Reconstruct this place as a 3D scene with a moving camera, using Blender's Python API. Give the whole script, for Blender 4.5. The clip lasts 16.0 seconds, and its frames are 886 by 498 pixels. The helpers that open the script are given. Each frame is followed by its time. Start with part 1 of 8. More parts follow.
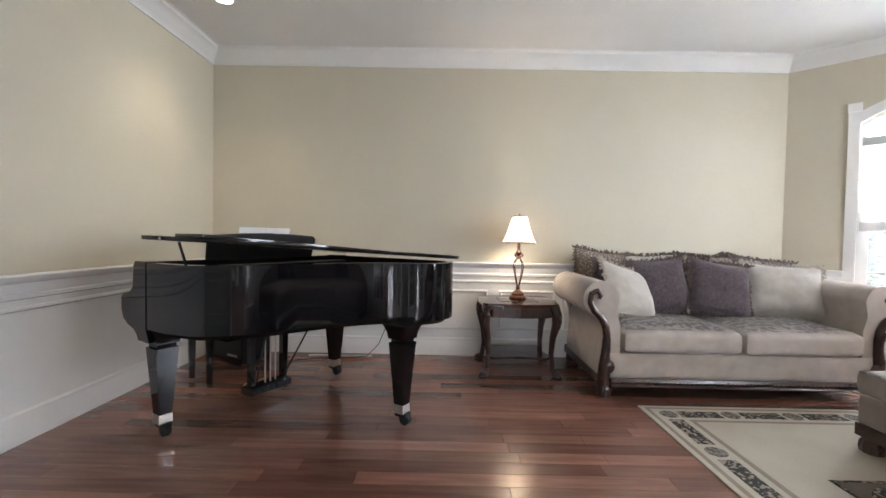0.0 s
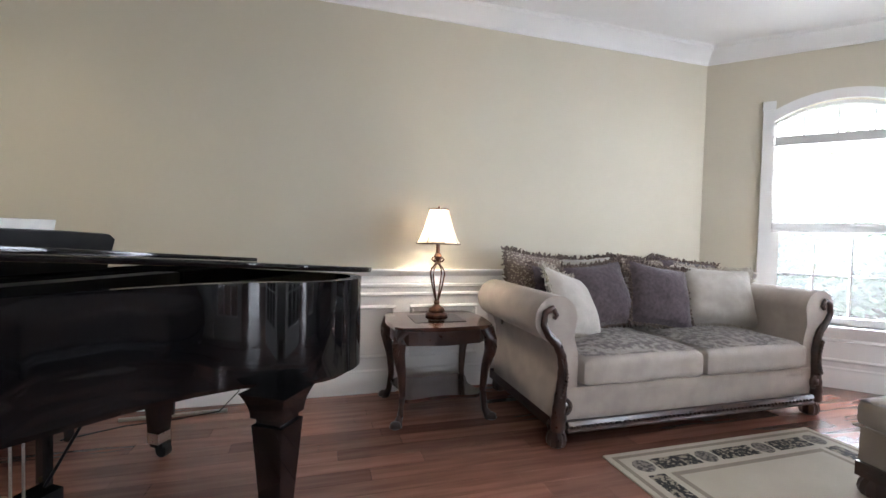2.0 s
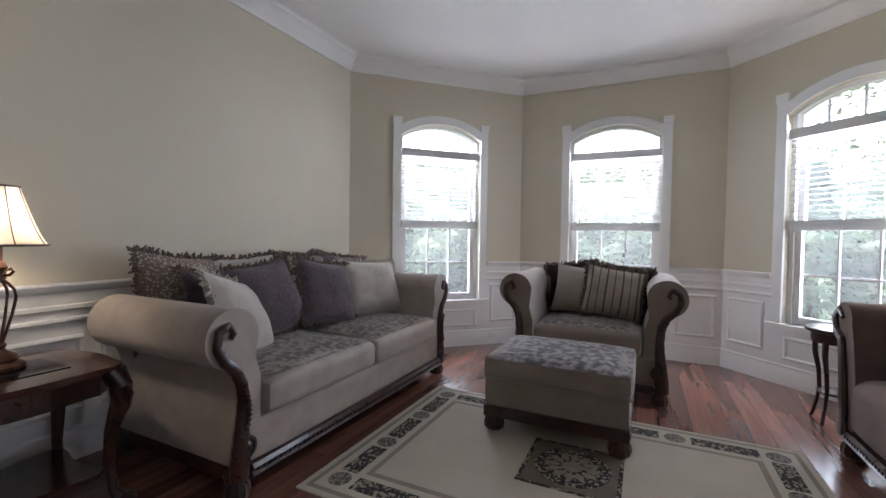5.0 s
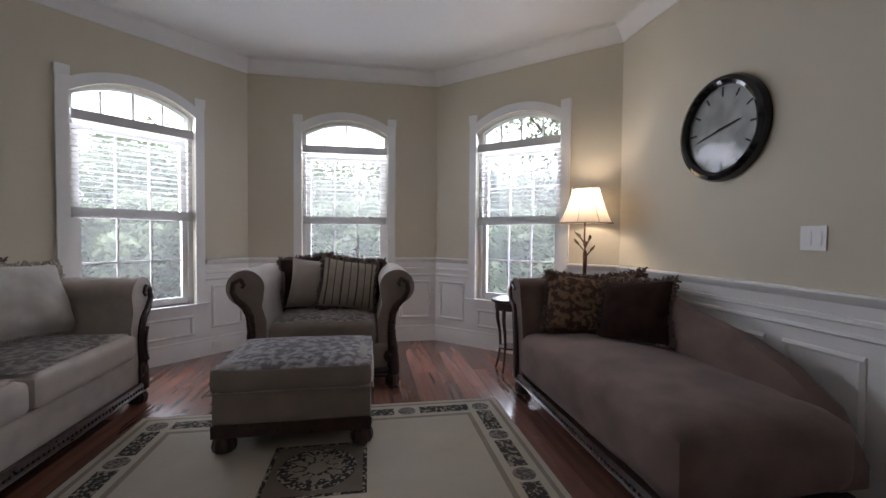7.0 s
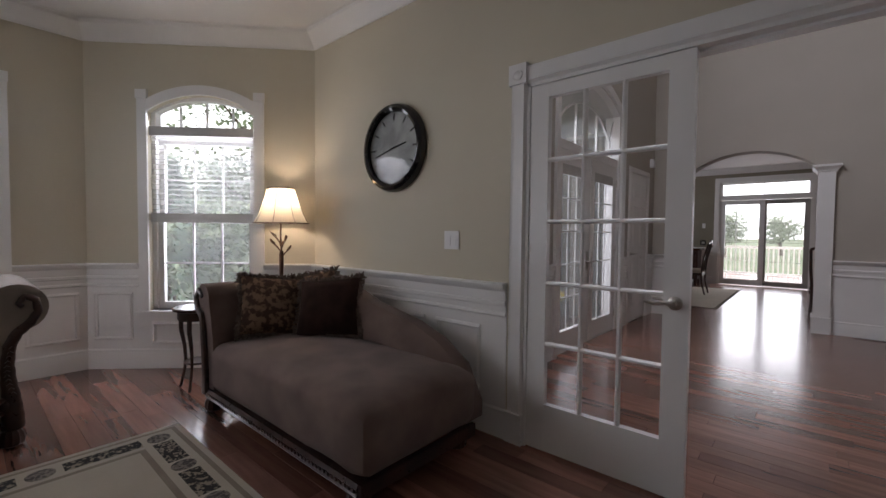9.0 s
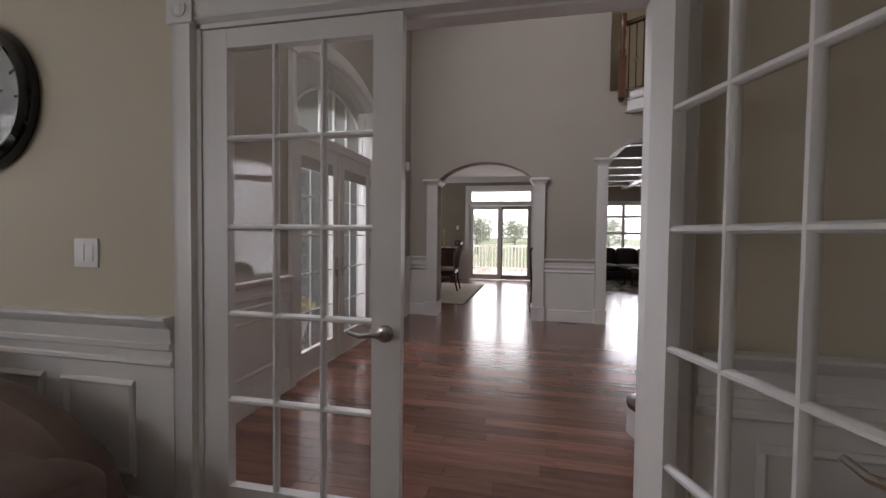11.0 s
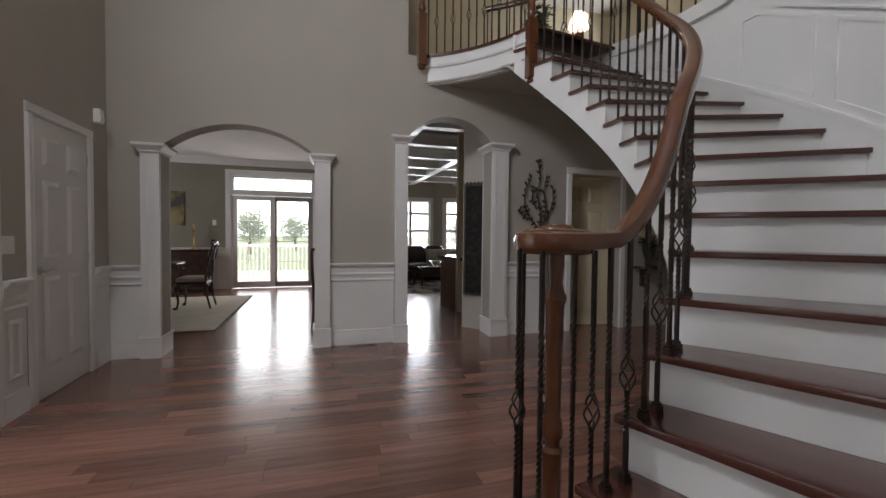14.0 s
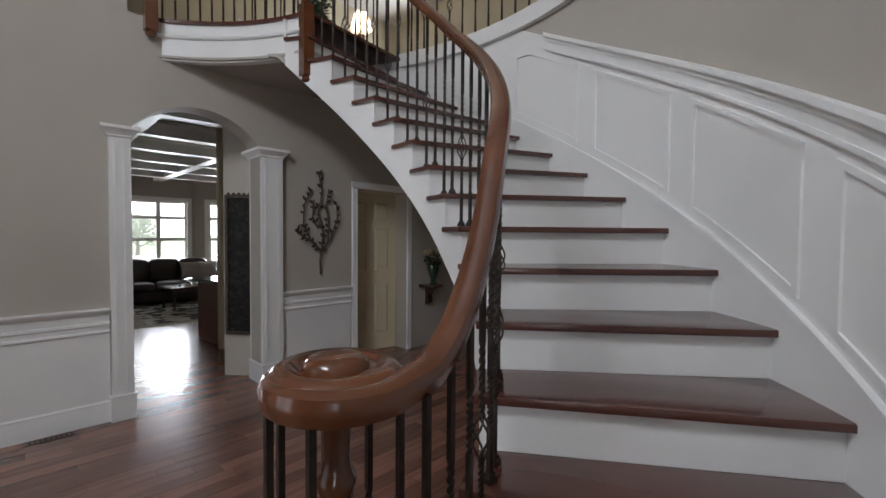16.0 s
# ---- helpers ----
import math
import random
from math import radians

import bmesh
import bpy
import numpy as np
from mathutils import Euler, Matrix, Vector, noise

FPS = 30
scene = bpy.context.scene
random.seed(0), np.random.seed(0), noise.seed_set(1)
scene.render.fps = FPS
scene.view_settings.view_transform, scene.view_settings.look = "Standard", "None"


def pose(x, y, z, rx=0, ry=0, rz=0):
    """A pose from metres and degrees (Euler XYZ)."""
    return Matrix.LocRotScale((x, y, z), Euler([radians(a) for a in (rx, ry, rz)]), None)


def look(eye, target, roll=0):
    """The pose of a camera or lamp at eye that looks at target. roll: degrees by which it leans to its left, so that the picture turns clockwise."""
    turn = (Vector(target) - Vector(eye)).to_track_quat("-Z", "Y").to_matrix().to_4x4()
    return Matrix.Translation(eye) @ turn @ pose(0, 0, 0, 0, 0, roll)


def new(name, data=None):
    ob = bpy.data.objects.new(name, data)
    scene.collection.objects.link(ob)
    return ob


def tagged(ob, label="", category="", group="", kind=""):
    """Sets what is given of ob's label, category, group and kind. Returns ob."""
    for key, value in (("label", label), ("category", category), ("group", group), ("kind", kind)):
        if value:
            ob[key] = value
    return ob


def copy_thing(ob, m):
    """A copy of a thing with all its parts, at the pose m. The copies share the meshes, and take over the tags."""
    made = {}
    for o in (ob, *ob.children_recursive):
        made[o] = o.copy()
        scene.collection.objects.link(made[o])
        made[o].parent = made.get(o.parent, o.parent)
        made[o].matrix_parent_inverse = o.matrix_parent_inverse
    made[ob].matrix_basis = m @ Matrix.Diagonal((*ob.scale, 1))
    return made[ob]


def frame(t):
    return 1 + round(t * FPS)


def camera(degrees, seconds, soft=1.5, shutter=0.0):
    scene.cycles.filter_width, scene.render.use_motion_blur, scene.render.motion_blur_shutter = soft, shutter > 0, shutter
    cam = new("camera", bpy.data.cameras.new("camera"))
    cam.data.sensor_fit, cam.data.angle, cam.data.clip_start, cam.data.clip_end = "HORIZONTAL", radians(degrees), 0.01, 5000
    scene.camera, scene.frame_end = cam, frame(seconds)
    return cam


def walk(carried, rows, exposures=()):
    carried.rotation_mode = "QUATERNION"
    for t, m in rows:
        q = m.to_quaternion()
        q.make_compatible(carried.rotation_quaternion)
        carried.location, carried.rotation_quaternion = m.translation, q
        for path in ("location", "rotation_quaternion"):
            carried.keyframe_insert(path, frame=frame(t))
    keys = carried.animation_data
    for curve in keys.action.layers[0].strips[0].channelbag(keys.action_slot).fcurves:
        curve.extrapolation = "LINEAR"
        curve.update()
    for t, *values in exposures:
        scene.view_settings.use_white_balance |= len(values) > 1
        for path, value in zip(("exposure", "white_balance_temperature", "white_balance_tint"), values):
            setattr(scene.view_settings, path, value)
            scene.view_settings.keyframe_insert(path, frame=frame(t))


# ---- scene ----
cam = camera(92.8, 16.0)
# seconds, x, y, z, yaw, pitch, roll
ROWS = [
    (0.0, 0.000, -0.000, 1.140, 0.45, -1.61, -1.02),
    (0.5, -0.031, 0.240, 1.140, 0.38, -1.55, -1.00),
    (1.0, -0.039, 0.498, 1.143, -2.27, -1.56, -1.09),
    (1.5, -0.067, 0.766, 1.149, -8.69, -1.58, -1.22),
    (2.0, -0.116, 0.997, 1.153, -16.00, -1.72, -1.36),
    (2.5, -0.101, 1.200, 1.151, -24.43, -2.19, -1.43),
    (3.0, -0.070, 1.354, 1.157, -32.50, -2.09, -1.42),
    (3.5, -0.077, 1.434, 1.163, -40.53, -2.01, -1.35),
    (4.0, -0.100, 1.455, 1.167, -48.91, -1.83, -1.38),
    (6.5, -0.076, 1.498, 1.136, -89.54, -1.66, -0.25),
    (7.0, 0.000, 1.528, 1.135, -100.02, -1.69, -0.50),
    (7.5, 0.032, 1.548, 1.134, -110.68, -1.69, -0.50),
    (8.0, 0.012, 1.549, 1.141, -120.21, -1.76, -0.60),
    (8.5, -0.023, 1.538, 1.164, -129.27, -2.05, -0.60),
    (9.0, -0.056, 1.518, 1.184, -139.04, -2.10, -0.60),
    (9.5, -0.091, 1.434, 1.206, -147.92, -2.05, -0.70),
    (10.0, -0.134, 1.291, 1.232, -155.95, -2.10, -0.75),
    (12.5, -0.073, 0.022, 1.215, -180.00, -1.70, -0.40),
    (13.0, -0.069, -0.211, 1.207, -184.40, -1.66, -0.40),
    (13.5, -0.065, -0.480, 1.216, -190.95, -1.76, -0.45),
    (14.0, -0.123, -0.723, 1.218, -196.81, -1.81, -0.60),
    (14.5, -0.208, -0.945, 1.224, -204.90, -1.78, -0.65),
    (15.0, -0.313, -1.125, 1.254, -213.66, -1.74, -0.70),
    (15.5, -0.430, -1.232, 1.351, -220.54, -1.74, -0.65),
    (16.0, -0.475, -1.270, 1.497, -225.26, -1.88, -0.45),
]
EXPOSURES = [(0.0, 1.56, 6050, 10), (2.0, 1.45, 5900, 11), (4.0, 0.8, 5850, 12), (6.5, -0.06, 5950, 15), (8.0, -0.25, 6150, 16), (10.0, -0.53, 6500, 17),
             (12.5, -0.05, 6800, 13), (14.0, -0.06, 6500, 10), (15.2, -0.06, 6350, 9), (16.0, 0.08, 6280, 9)]
walk(cam, [(t, pose(x, y, z, 90 + pitch, roll, yaw)) for t, x, y, z, yaw, pitch, roll in ROWS], EXPOSURES)

# ---------------------------------------------------------------- light
world = bpy.data.worlds.new("sky")
scene.world = world
world.use_nodes = True
_n = world.node_tree.nodes
_sky = _n.new("ShaderNodeTexSky")
_sky.sky_type, _sky.sun_disc = "NISHITA", False
_sky.sun_elevation, _sky.sun_rotation, _sky.dust_density = radians(64), radians(294), 3.0
_n["Background"].inputs["Strength"].default_value = 0.15
_cloud, _mix = _n.new("ShaderNodeTexNoise"), _n.new("ShaderNodeMix")
_cloud.inputs["Scale"].default_value = 2.5
_mix.data_type = "RGBA"
_mix.inputs[0].default_value = 0.75
_ramp = _n.new("ShaderNodeMapRange")
_ramp.inputs["To Min"].default_value, _ramp.inputs["To Max"].default_value = 30.0, 44.0
world.node_tree.links.new(_cloud.outputs[0], _ramp.inputs["Value"])
world.node_tree.links.new(_sky.outputs[0], _mix.inputs[6])
world.node_tree.links.new(_ramp.outputs[0], _mix.inputs[7])
world.node_tree.links.new(_mix.outputs[2], _n["Background"].inputs[0])
sun_data = bpy.data.lights.new("sun", "SUN")
sun_data.energy, sun_data.angle, sun_data.color = 5.0, radians(6), (1.0, 0.96, 0.9)
sun = new("sun", sun_data)
sun.matrix_world = look((0, 0, 20), (9, -4, 0))


def area_lamp(name, centre, target, w, h, watts, colour=(1, 1, 1)):
    d = bpy.data.lights.new(name, "AREA")
    d.shape, d.size, d.size_y, d.energy, d.color = "RECTANGLE", w, h, watts, colour
    ob = new(name, d)
    ob.matrix_world = look(centre, target)
    return ob


def point_lamp(name, at, watts, colour, radius=0.04):
    d = bpy.data.lights.new(name, "POINT")
    d.energy, d.color, d.shadow_soft_size = watts, colour, radius
    ob = new(name, d)
    ob.location = at
    return ob


FLOOR_UP = 3.281
DAY = (0.90, 0.93, 1.0)
WARM = (1.0, 0.80, 0.58)
# daylight in the openings: bay windows, front door, patio doors, family room windows
area_lamp("bay_daylight", (4.10, 3.62, 1.4), (2.0, 1.5, 0.2), 0.9, 1.75, 42, DAY)
area_lamp("bay_daylight", (4.80, 1.77, 1.4), (1.6, 1.77, 0.2), 0.9, 1.75, 42, DAY)
area_lamp("bay_daylight", (4.10, -0.08, 1.4), (2.0, 2.0, 0.2), 0.9, 1.75, 42, DAY)
area_lamp("front_door_daylight", (2.05, -3.05, 1.3), (-2.0, -3.3, 0.6), 1.6, 2.3, 20, DAY)
area_lamp("patio_daylight", (0.8, -11.25, 1.3), (0.6, -6.0, 0.4), 1.6, 2.2, 20, DAY)
area_lamp("family_room_daylight", (-4.4, -14.4, 1.6), (-3.2, -9.0, 0.3), 3.0, 1.6, 420, DAY)
# added fill lamp that brightens the dining room; its wall has no window
area_lamp("dining_fill", (4.5, -8.4, 1.5), (1.5, -8.8, 0.9), 1.8, 1.5, 48, DAY)
# extra lamp to lift the dark gallery walls, no opening behind it
area_lamp("upper_hall_fill", (-6.1, -7.2, FLOOR_UP + 1.5), (-2.5, -7.0, FLOOR_UP + 1.0), 1.2, 1.4, 42, (0.95, 0.95, 0.95))
# added lamp inside the closed-off room behind the inner door, source unseen
area_lamp("inner_room_fill", (-4.4, -6.35, 1.5), (-2.9, -6.0, 1.2), 0.9, 1.2, 14, (1.0, 0.93, 0.82))
# unseen source added high on the foyer's east side to brighten the stair
area_lamp("foyer_fill", (1.72, -2.1, 4.6), (-3.0, -2.0, 2.0), 1.5, 1.3, 185, DAY)


# ---------------------------------------------------------------- materials
def rgb(r, g, b):
    return (r, g, b, 1.0)


def surf(name, a, b=None, scale=8.0, rough=0.5, metal=0.0, bump=0.0, bump_scale=None, stretch=(1, 1, 1), spec=0.5,
         coat=0.0, sheen=0.0, detail=6.0, rough_var=0.08, random=0.0, lo=0.35, hi=0.65, kind="noise"):
    """A surface of two colours mixed by large and fine noise, with its own roughness change and relief."""
    m = bpy.data.materials.new(name)
    m.use_nodes = True
    nt = m.node_tree
    n, link = nt.nodes, nt.links.new
    p = n["Principled BSDF"]
    tc = n.new("ShaderNodeTexCoord")
    mp = n.new("ShaderNodeMapping")
    mp.inputs["Scale"].default_value = stretch
    link(tc.outputs["Object"], mp.inputs[0])
    big = n.new("ShaderNodeTexNoise") if kind == "noise" else n.new("ShaderNodeTexVoronoi")
    big.inputs["Scale"].default_value = scale
    if kind == "noise":
        big.inputs["Detail"].default_value = detail
    link(mp.outputs[0], big.inputs[0])
    fine = n.new("ShaderNodeTexNoise")
    fine.inputs["Scale"].default_value = bump_scale or scale * 12
    fine.inputs["Detail"].default_value = 3
    link(mp.outputs[0], fine.inputs[0])
    rng = n.new("ShaderNodeMapRange")
    rng.inputs["From Min"].default_value, rng.inputs["From Max"].default_value = lo, hi
    link(big.outputs[0], rng.inputs["Value"])
    mix = n.new("ShaderNodeMix")
    mix.data_type = "RGBA"
    mix.inputs[6].default_value, mix.inputs[7].default_value = rgb(*a), rgb(*(b or [c * 0.88 for c in a]))
    link(rng.outputs[0], mix.inputs[0])
    out = mix.outputs[2]
    if random:
        info = n.new("ShaderNodeObjectInfo")
        geo = n.new("ShaderNodeNewGeometry")
        add = n.new("ShaderNodeMath")
        add.operation = "ADD"
        link(info.outputs["Random"], add.inputs[0])
        link(geo.outputs["Random Per Island"], add.inputs[1])
        fr = n.new("ShaderNodeMath")
        fr.operation = "FRACT"
        link(add.outputs[0], fr.inputs[0])
        r2 = n.new("ShaderNodeMapRange")
        r2.inputs["To Min"].default_value, r2.inputs["To Max"].default_value = 1 - random, 1 + random
        link(fr.outputs[0], r2.inputs["Value"])
        hsv = n.new("ShaderNodeHueSaturation")
        link(r2.outputs[0], hsv.inputs["Value"])
        link(out, hsv.inputs["Color"])
        out = hsv.outputs[0]
    link(out, p.inputs["Base Color"])
    rr = n.new("ShaderNodeMapRange")
    rr.inputs["To Min"].default_value, rr.inputs["To Max"].default_value = max(rough - rough_var, 0.02), min(rough + rough_var, 1)
    link(fine.outputs[0], rr.inputs["Value"])
    link(rr.outputs[0], p.inputs["Roughness"])
    p.inputs["Metallic"].default_value = metal
    p.inputs["Specular IOR Level"].default_value = spec
    p.inputs["Coat Weight"].default_value = coat
    p.inputs["Coat Roughness"].default_value = 0.14
    p.inputs["Sheen Weight"].default_value = sheen
    if bump:
        bm_ = n.new("ShaderNodeBump")
        bm_.inputs["Strength"].default_value = bump
        bm_.inputs["Distance"].default_value = 0.01
        link(fine.outputs[0], bm_.inputs["Height"])
        link(bm_.outputs[0], p.inputs["Normal"])
    return m


def glass_mat(name, tint=(1, 1, 1), rough=0.0, veil=0.0):
    """Thin clear pane: mostly see-through with a little gloss, and a pale translucent film that imitates daylight
    glare.
    """
    m = bpy.data.materials.new(name)
    m.use_nodes = True
    nt = m.node_tree
    n, link = nt.nodes, nt.links.new
    tr, gl, mx, lw = n.new("ShaderNodeBsdfTransparent"), n.new("ShaderNodeBsdfGlossy"), n.new("ShaderNodeMixShader"), n.new("ShaderNodeLayerWeight")
    pw, ml_, ad = n.new("ShaderNodeMath"), n.new("ShaderNodeMath"), n.new("ShaderNodeMath")
    tr.inputs[0].default_value = rgb(*tint)
    gl.inputs["Roughness"].default_value = rough
    pw.operation, ml_.operation, ad.operation = "POWER", "MULTIPLY", "ADD"
    pw.inputs[1].default_value, ml_.inputs[1].default_value, ad.inputs[1].default_value = 4.0, 0.3, 0.022
    link(lw.outputs["Facing"], pw.inputs[0])
    link(pw.outputs[0], ml_.inputs[0])
    link(ml_.outputs[0], ad.inputs[0])
    link(ad.outputs[0], mx.inputs[0])
    link(tr.outputs[0], mx.inputs[1])
    link(gl.outputs[0], mx.inputs[2])
    out = mx.outputs[0]
    # share of pale film that lays a bright haze over the view
    if veil:
        tl, m2 = n.new("ShaderNodeBsdfTranslucent"), n.new("ShaderNodeMixShader")
        tl.inputs[0].default_value = rgb(0.8, 0.82, 0.8)
        m2.inputs[0].default_value = veil
        link(out, m2.inputs[1])
        link(tl.outputs[0], m2.inputs[2])
        out = m2.outputs[0]
    link(out, n["Material Output"].inputs[0])
    return m


def glow(name, colour, strength):
    m = bpy.data.materials.new(name)
    m.use_nodes = True
    p = m.node_tree.nodes["Principled BSDF"]
    p.inputs["Base Color"].default_value = rgb(*colour)
    p.inputs["Emission Color"].default_value = rgb(*colour)
    p.inputs["Emission Strength"].default_value = strength
    return m


def shade_mat(name, colour):
    """Lampshade cloth that lets the bulb's light through."""
    m = bpy.data.materials.new(name)
    m.use_nodes = True
    nt = m.node_tree
    n, link = nt.nodes, nt.links.new
    di, tl, mx = n.new("ShaderNodeBsdfDiffuse"), n.new("ShaderNodeBsdfTranslucent"), n.new("ShaderNodeMixShader")
    di.inputs[0].default_value = tl.inputs[0].default_value = rgb(*colour)
    mx.inputs[0].default_value = 0.42
    link(di.outputs[0], mx.inputs[1])
    link(tl.outputs[0], mx.inputs[2])
    link(mx.outputs[0], n["Material Output"].inputs[0])
    return m


M_WALL = surf("cream_wall_paint", (0.60, 0.55, 0.435), (0.58, 0.53, 0.415), 1.5, 0.75, bump=0.05, bump_scale=180)
M_FOYER = surf("greige_wall_paint", (0.45, 0.412, 0.36), (0.43, 0.392, 0.34), 1.5, 0.75, bump=0.05, bump_scale=180)
M_HALL = surf("upstairs_cream_paint", (0.58, 0.52, 0.38), None, 1.5, 0.75, bump=0.05, bump_scale=180)
M_DINING = surf("brown_taupe_paint", (0.27, 0.24, 0.18), None, 1.5, 0.75, bump=0.05, bump_scale=180)
M_WHITE = surf("white_satin_trim", (0.80, 0.79, 0.77), (0.76, 0.755, 0.74), 2.5, 0.38, bump=0.02, bump_scale=90)
M_CEIL = surf("ceiling_white", (0.80, 0.79, 0.77), (0.77, 0.76, 0.745), 2.0, 0.85, bump=0.05, bump_scale=150)
M_FLOOR = surf("brazilian_cherry_planks", (0.235, 0.112, 0.080), (0.165, 0.075, 0.053), 3.0, 0.24, bump=0.0, bump_scale=60,
               stretch=(0.8, 9, 9), coat=0.4, random=0.33, rough_var=0.05)
M_TREAD = surf("stained_cherry_tread", (0.095, 0.032, 0.022), (0.07, 0.023, 0.017), 2.0, 0.24, rough_var=0.03, bump=0.0, stretch=(1, 1, 1), coat=0.4)
M_RAILWOOD = surf("handrail_cherry", (0.135, 0.046, 0.018), (0.09, 0.029, 0.012), 5.0, 0.2, rough_var=0.02, coat=0.45, stretch=(1, 1, 1))
M_IRON = surf("oil_rubbed_iron", (0.035, 0.028, 0.024), (0.06, 0.045, 0.035), 20, 0.42, 0.7, bump=0.1)
M_BLACK = surf("polished_ebony", (0.004, 0.004, 0.0045), (0.006, 0.006, 0.007), 3, 0.04, spec=0.5, rough_var=0.015)
M_BLACKMATT = surf("matt_black", (0.007, 0.007, 0.008), (0.011, 0.011, 0.011), 12, 0.5, spec=0.2)
M_STEEL = surf("satin_nickel", (0.62, 0.60, 0.56), (0.5, 0.48, 0.45), 15, 0.3, 1.0)
M_BRASS = surf("aged_brass", (0.60, 0.43, 0.20), (0.42, 0.29, 0.13), 15, 0.3, 1.0)
M_BRONZE = surf("antique_bronze_lamp", (0.16, 0.075, 0.045), (0.07, 0.035, 0.025), 25, 0.35, 0.7, bump=0.15)
M_DARKWOOD = surf("carved_mahogany", (0.058, 0.024, 0.016), (0.022, 0.010, 0.008), 9, 0.30, bump=0.05, bump_scale=45, coat=0.3)
M_TABLEWOOD = surf("tabletop_mahogany", (0.075, 0.029, 0.019), (0.04, 0.015, 0.011), 5, 0.16, bump=0.02, stretch=(1, 7, 7), coat=0.6)
M_SOFA = surf("beige_chenille", (0.44, 0.385, 0.335), (0.37, 0.32, 0.28), 9, 0.9, bump=0.35, bump_scale=260, sheen=0.3, spec=0.25)
M_CHAISE = surf("taupe_suede", (0.20, 0.142, 0.12), (0.135, 0.094, 0.08), 4.5, 0.92, bump=0.2, bump_scale=220, sheen=0.15, spec=0.15)
M_SEATFLORAL = surf("floral_tapestry", (0.42, 0.37, 0.315), (0.15, 0.115, 0.105), 26, 0.9, bump=0.3, bump_scale=240, sheen=0.3, lo=0.42, hi=0.57, detail=4.5)
M_OTTOMAN = surf("grey_floral_tapestry", (0.45, 0.42, 0.41), (0.13, 0.11, 0.115), 24, 0.9, bump=0.3, bump_scale=240, sheen=0.3, lo=0.41, hi=0.57, detail=4.5)
M_PLUM = surf("plum_grey_cushion", (0.105, 0.080, 0.085), (0.066, 0.049, 0.054), 40, 0.9, bump=0.3, bump_scale=200, sheen=0.2, spec=0.2)
M_CREAMC = surf("cream_cushion", (0.40, 0.36, 0.31), (0.34, 0.305, 0.26), 14, 0.9, bump=0.3, bump_scale=220, sheen=0.5)
M_DOTC = surf("dotted_weave_cushion", (0.40, 0.34, 0.27), (0.16, 0.12, 0.10), 60, 0.9, bump=0.3, lo=0.3, hi=0.45, kind="voronoi")
M_LEAFC = surf("leaf_brocade_cushion", (0.23, 0.145, 0.095), (0.075, 0.043, 0.032), 26, 0.85, bump=0.3, lo=0.44, hi=0.55, detail=3.0, spec=0.2)
M_BROWNC = surf("dark_brown_cushion", (0.040, 0.021, 0.017), (0.025, 0.013, 0.011), 10, 0.9, bump=0.25, bump_scale=200, spec=0.1)
M_FRINGE = surf("fringe_threads", (0.20, 0.15, 0.12), (0.08, 0.058, 0.05), 90, 0.95, bump=0.5, bump_scale=300)
M_FRINGEL = surf("pale_fringe_threads", (0.50, 0.45, 0.38), (0.35, 0.31, 0.26), 90, 0.95, bump=0.5, bump_scale=300)
M_RUGCREAM = surf("rug_cream_wool", (0.52, 0.47, 0.38), (0.47, 0.42, 0.335), 3, 0.95, bump=0.5, bump_scale=300)
M_RUGTAUPE = surf("rug_taupe_wool", (0.29, 0.25, 0.195), (0.25, 0.21, 0.165), 6, 0.95, bump=0.5, bump_scale=300)
M_RUGBLACK = surf("rug_black_floral", (0.022, 0.021, 0.02), (0.30, 0.26, 0.20), 55, 0.95, bump=0.5, bump_scale=300, lo=0.53, hi=0.57, detail=1.0)
M_RUGGREY = surf("rug_grey_rosette", (0.24, 0.21, 0.18), (0.08, 0.07, 0.065), 60, 0.95, bump=0.5, bump_scale=300, lo=0.45, hi=0.55, detail=1.0)
M_RUGBROWN = surf("rug_brown_wool", (0.17, 0.135, 0.10), (0.13, 0.10, 0.075), 8, 0.95, bump=0.5, bump_scale=300)
M_GLASS = glass_mat("window_glass")
# panes with the outdoor glare haze put into the glass
M_PANE = glass_mat("veiled_window_glass", veil=0.033)
M_HAZEPANE = glass_mat("veiled_door_glass", veil=0.05)
M_SHADE = shade_mat("cream_lampshade", (0.70, 0.62, 0.50))
M_BULB = glow("lamp_bulb", (1.0, 0.80, 0.55), 25)
M_CAN = glow("recessed_light_lens", (1.0, 0.9, 0.75), 12)


# ---------------------------------------------------------------- mesh helpers
def box(bm, lo, hi, m=None):
    vs = [bm.verts.new((x, y, z)) for x in (lo[0], hi[0]) for y in (lo[1], hi[1]) for z in (lo[2], hi[2])]
    for q in ((0, 1, 3, 2), (4, 6, 7, 5), (0, 4, 5, 1), (2, 3, 7, 6), (0, 2, 6, 4), (1, 5, 7, 3)):
        bm.faces.new([vs[i] for i in q])
    if m is not None:
        bmesh.ops.transform(bm, matrix=m, verts=vs)
    return vs


def prism(bm, pts, a, b, axis="z", m=None):
    """A polygon pushed from a to b along an axis; pts are in the other two axes, in order."""
    def at(p, w):
        return {"z": (p[0], p[1], w), "y": (p[0], w, p[1]), "x": (w, p[0], p[1])}[axis]
    lo = [bm.verts.new(at(p, a)) for p in pts]
    hi = [bm.verts.new(at(p, b)) for p in pts]
    bm.faces.new(lo[::-1])
    bm.faces.new(hi)
    for i in range(len(pts)):
        j = (i + 1) % len(pts)
        bm.faces.new((lo[i], lo[j], hi[j], hi[i]))
    if m is not None:
        bmesh.ops.transform(bm, matrix=m, verts=lo + hi)
    return lo + hi


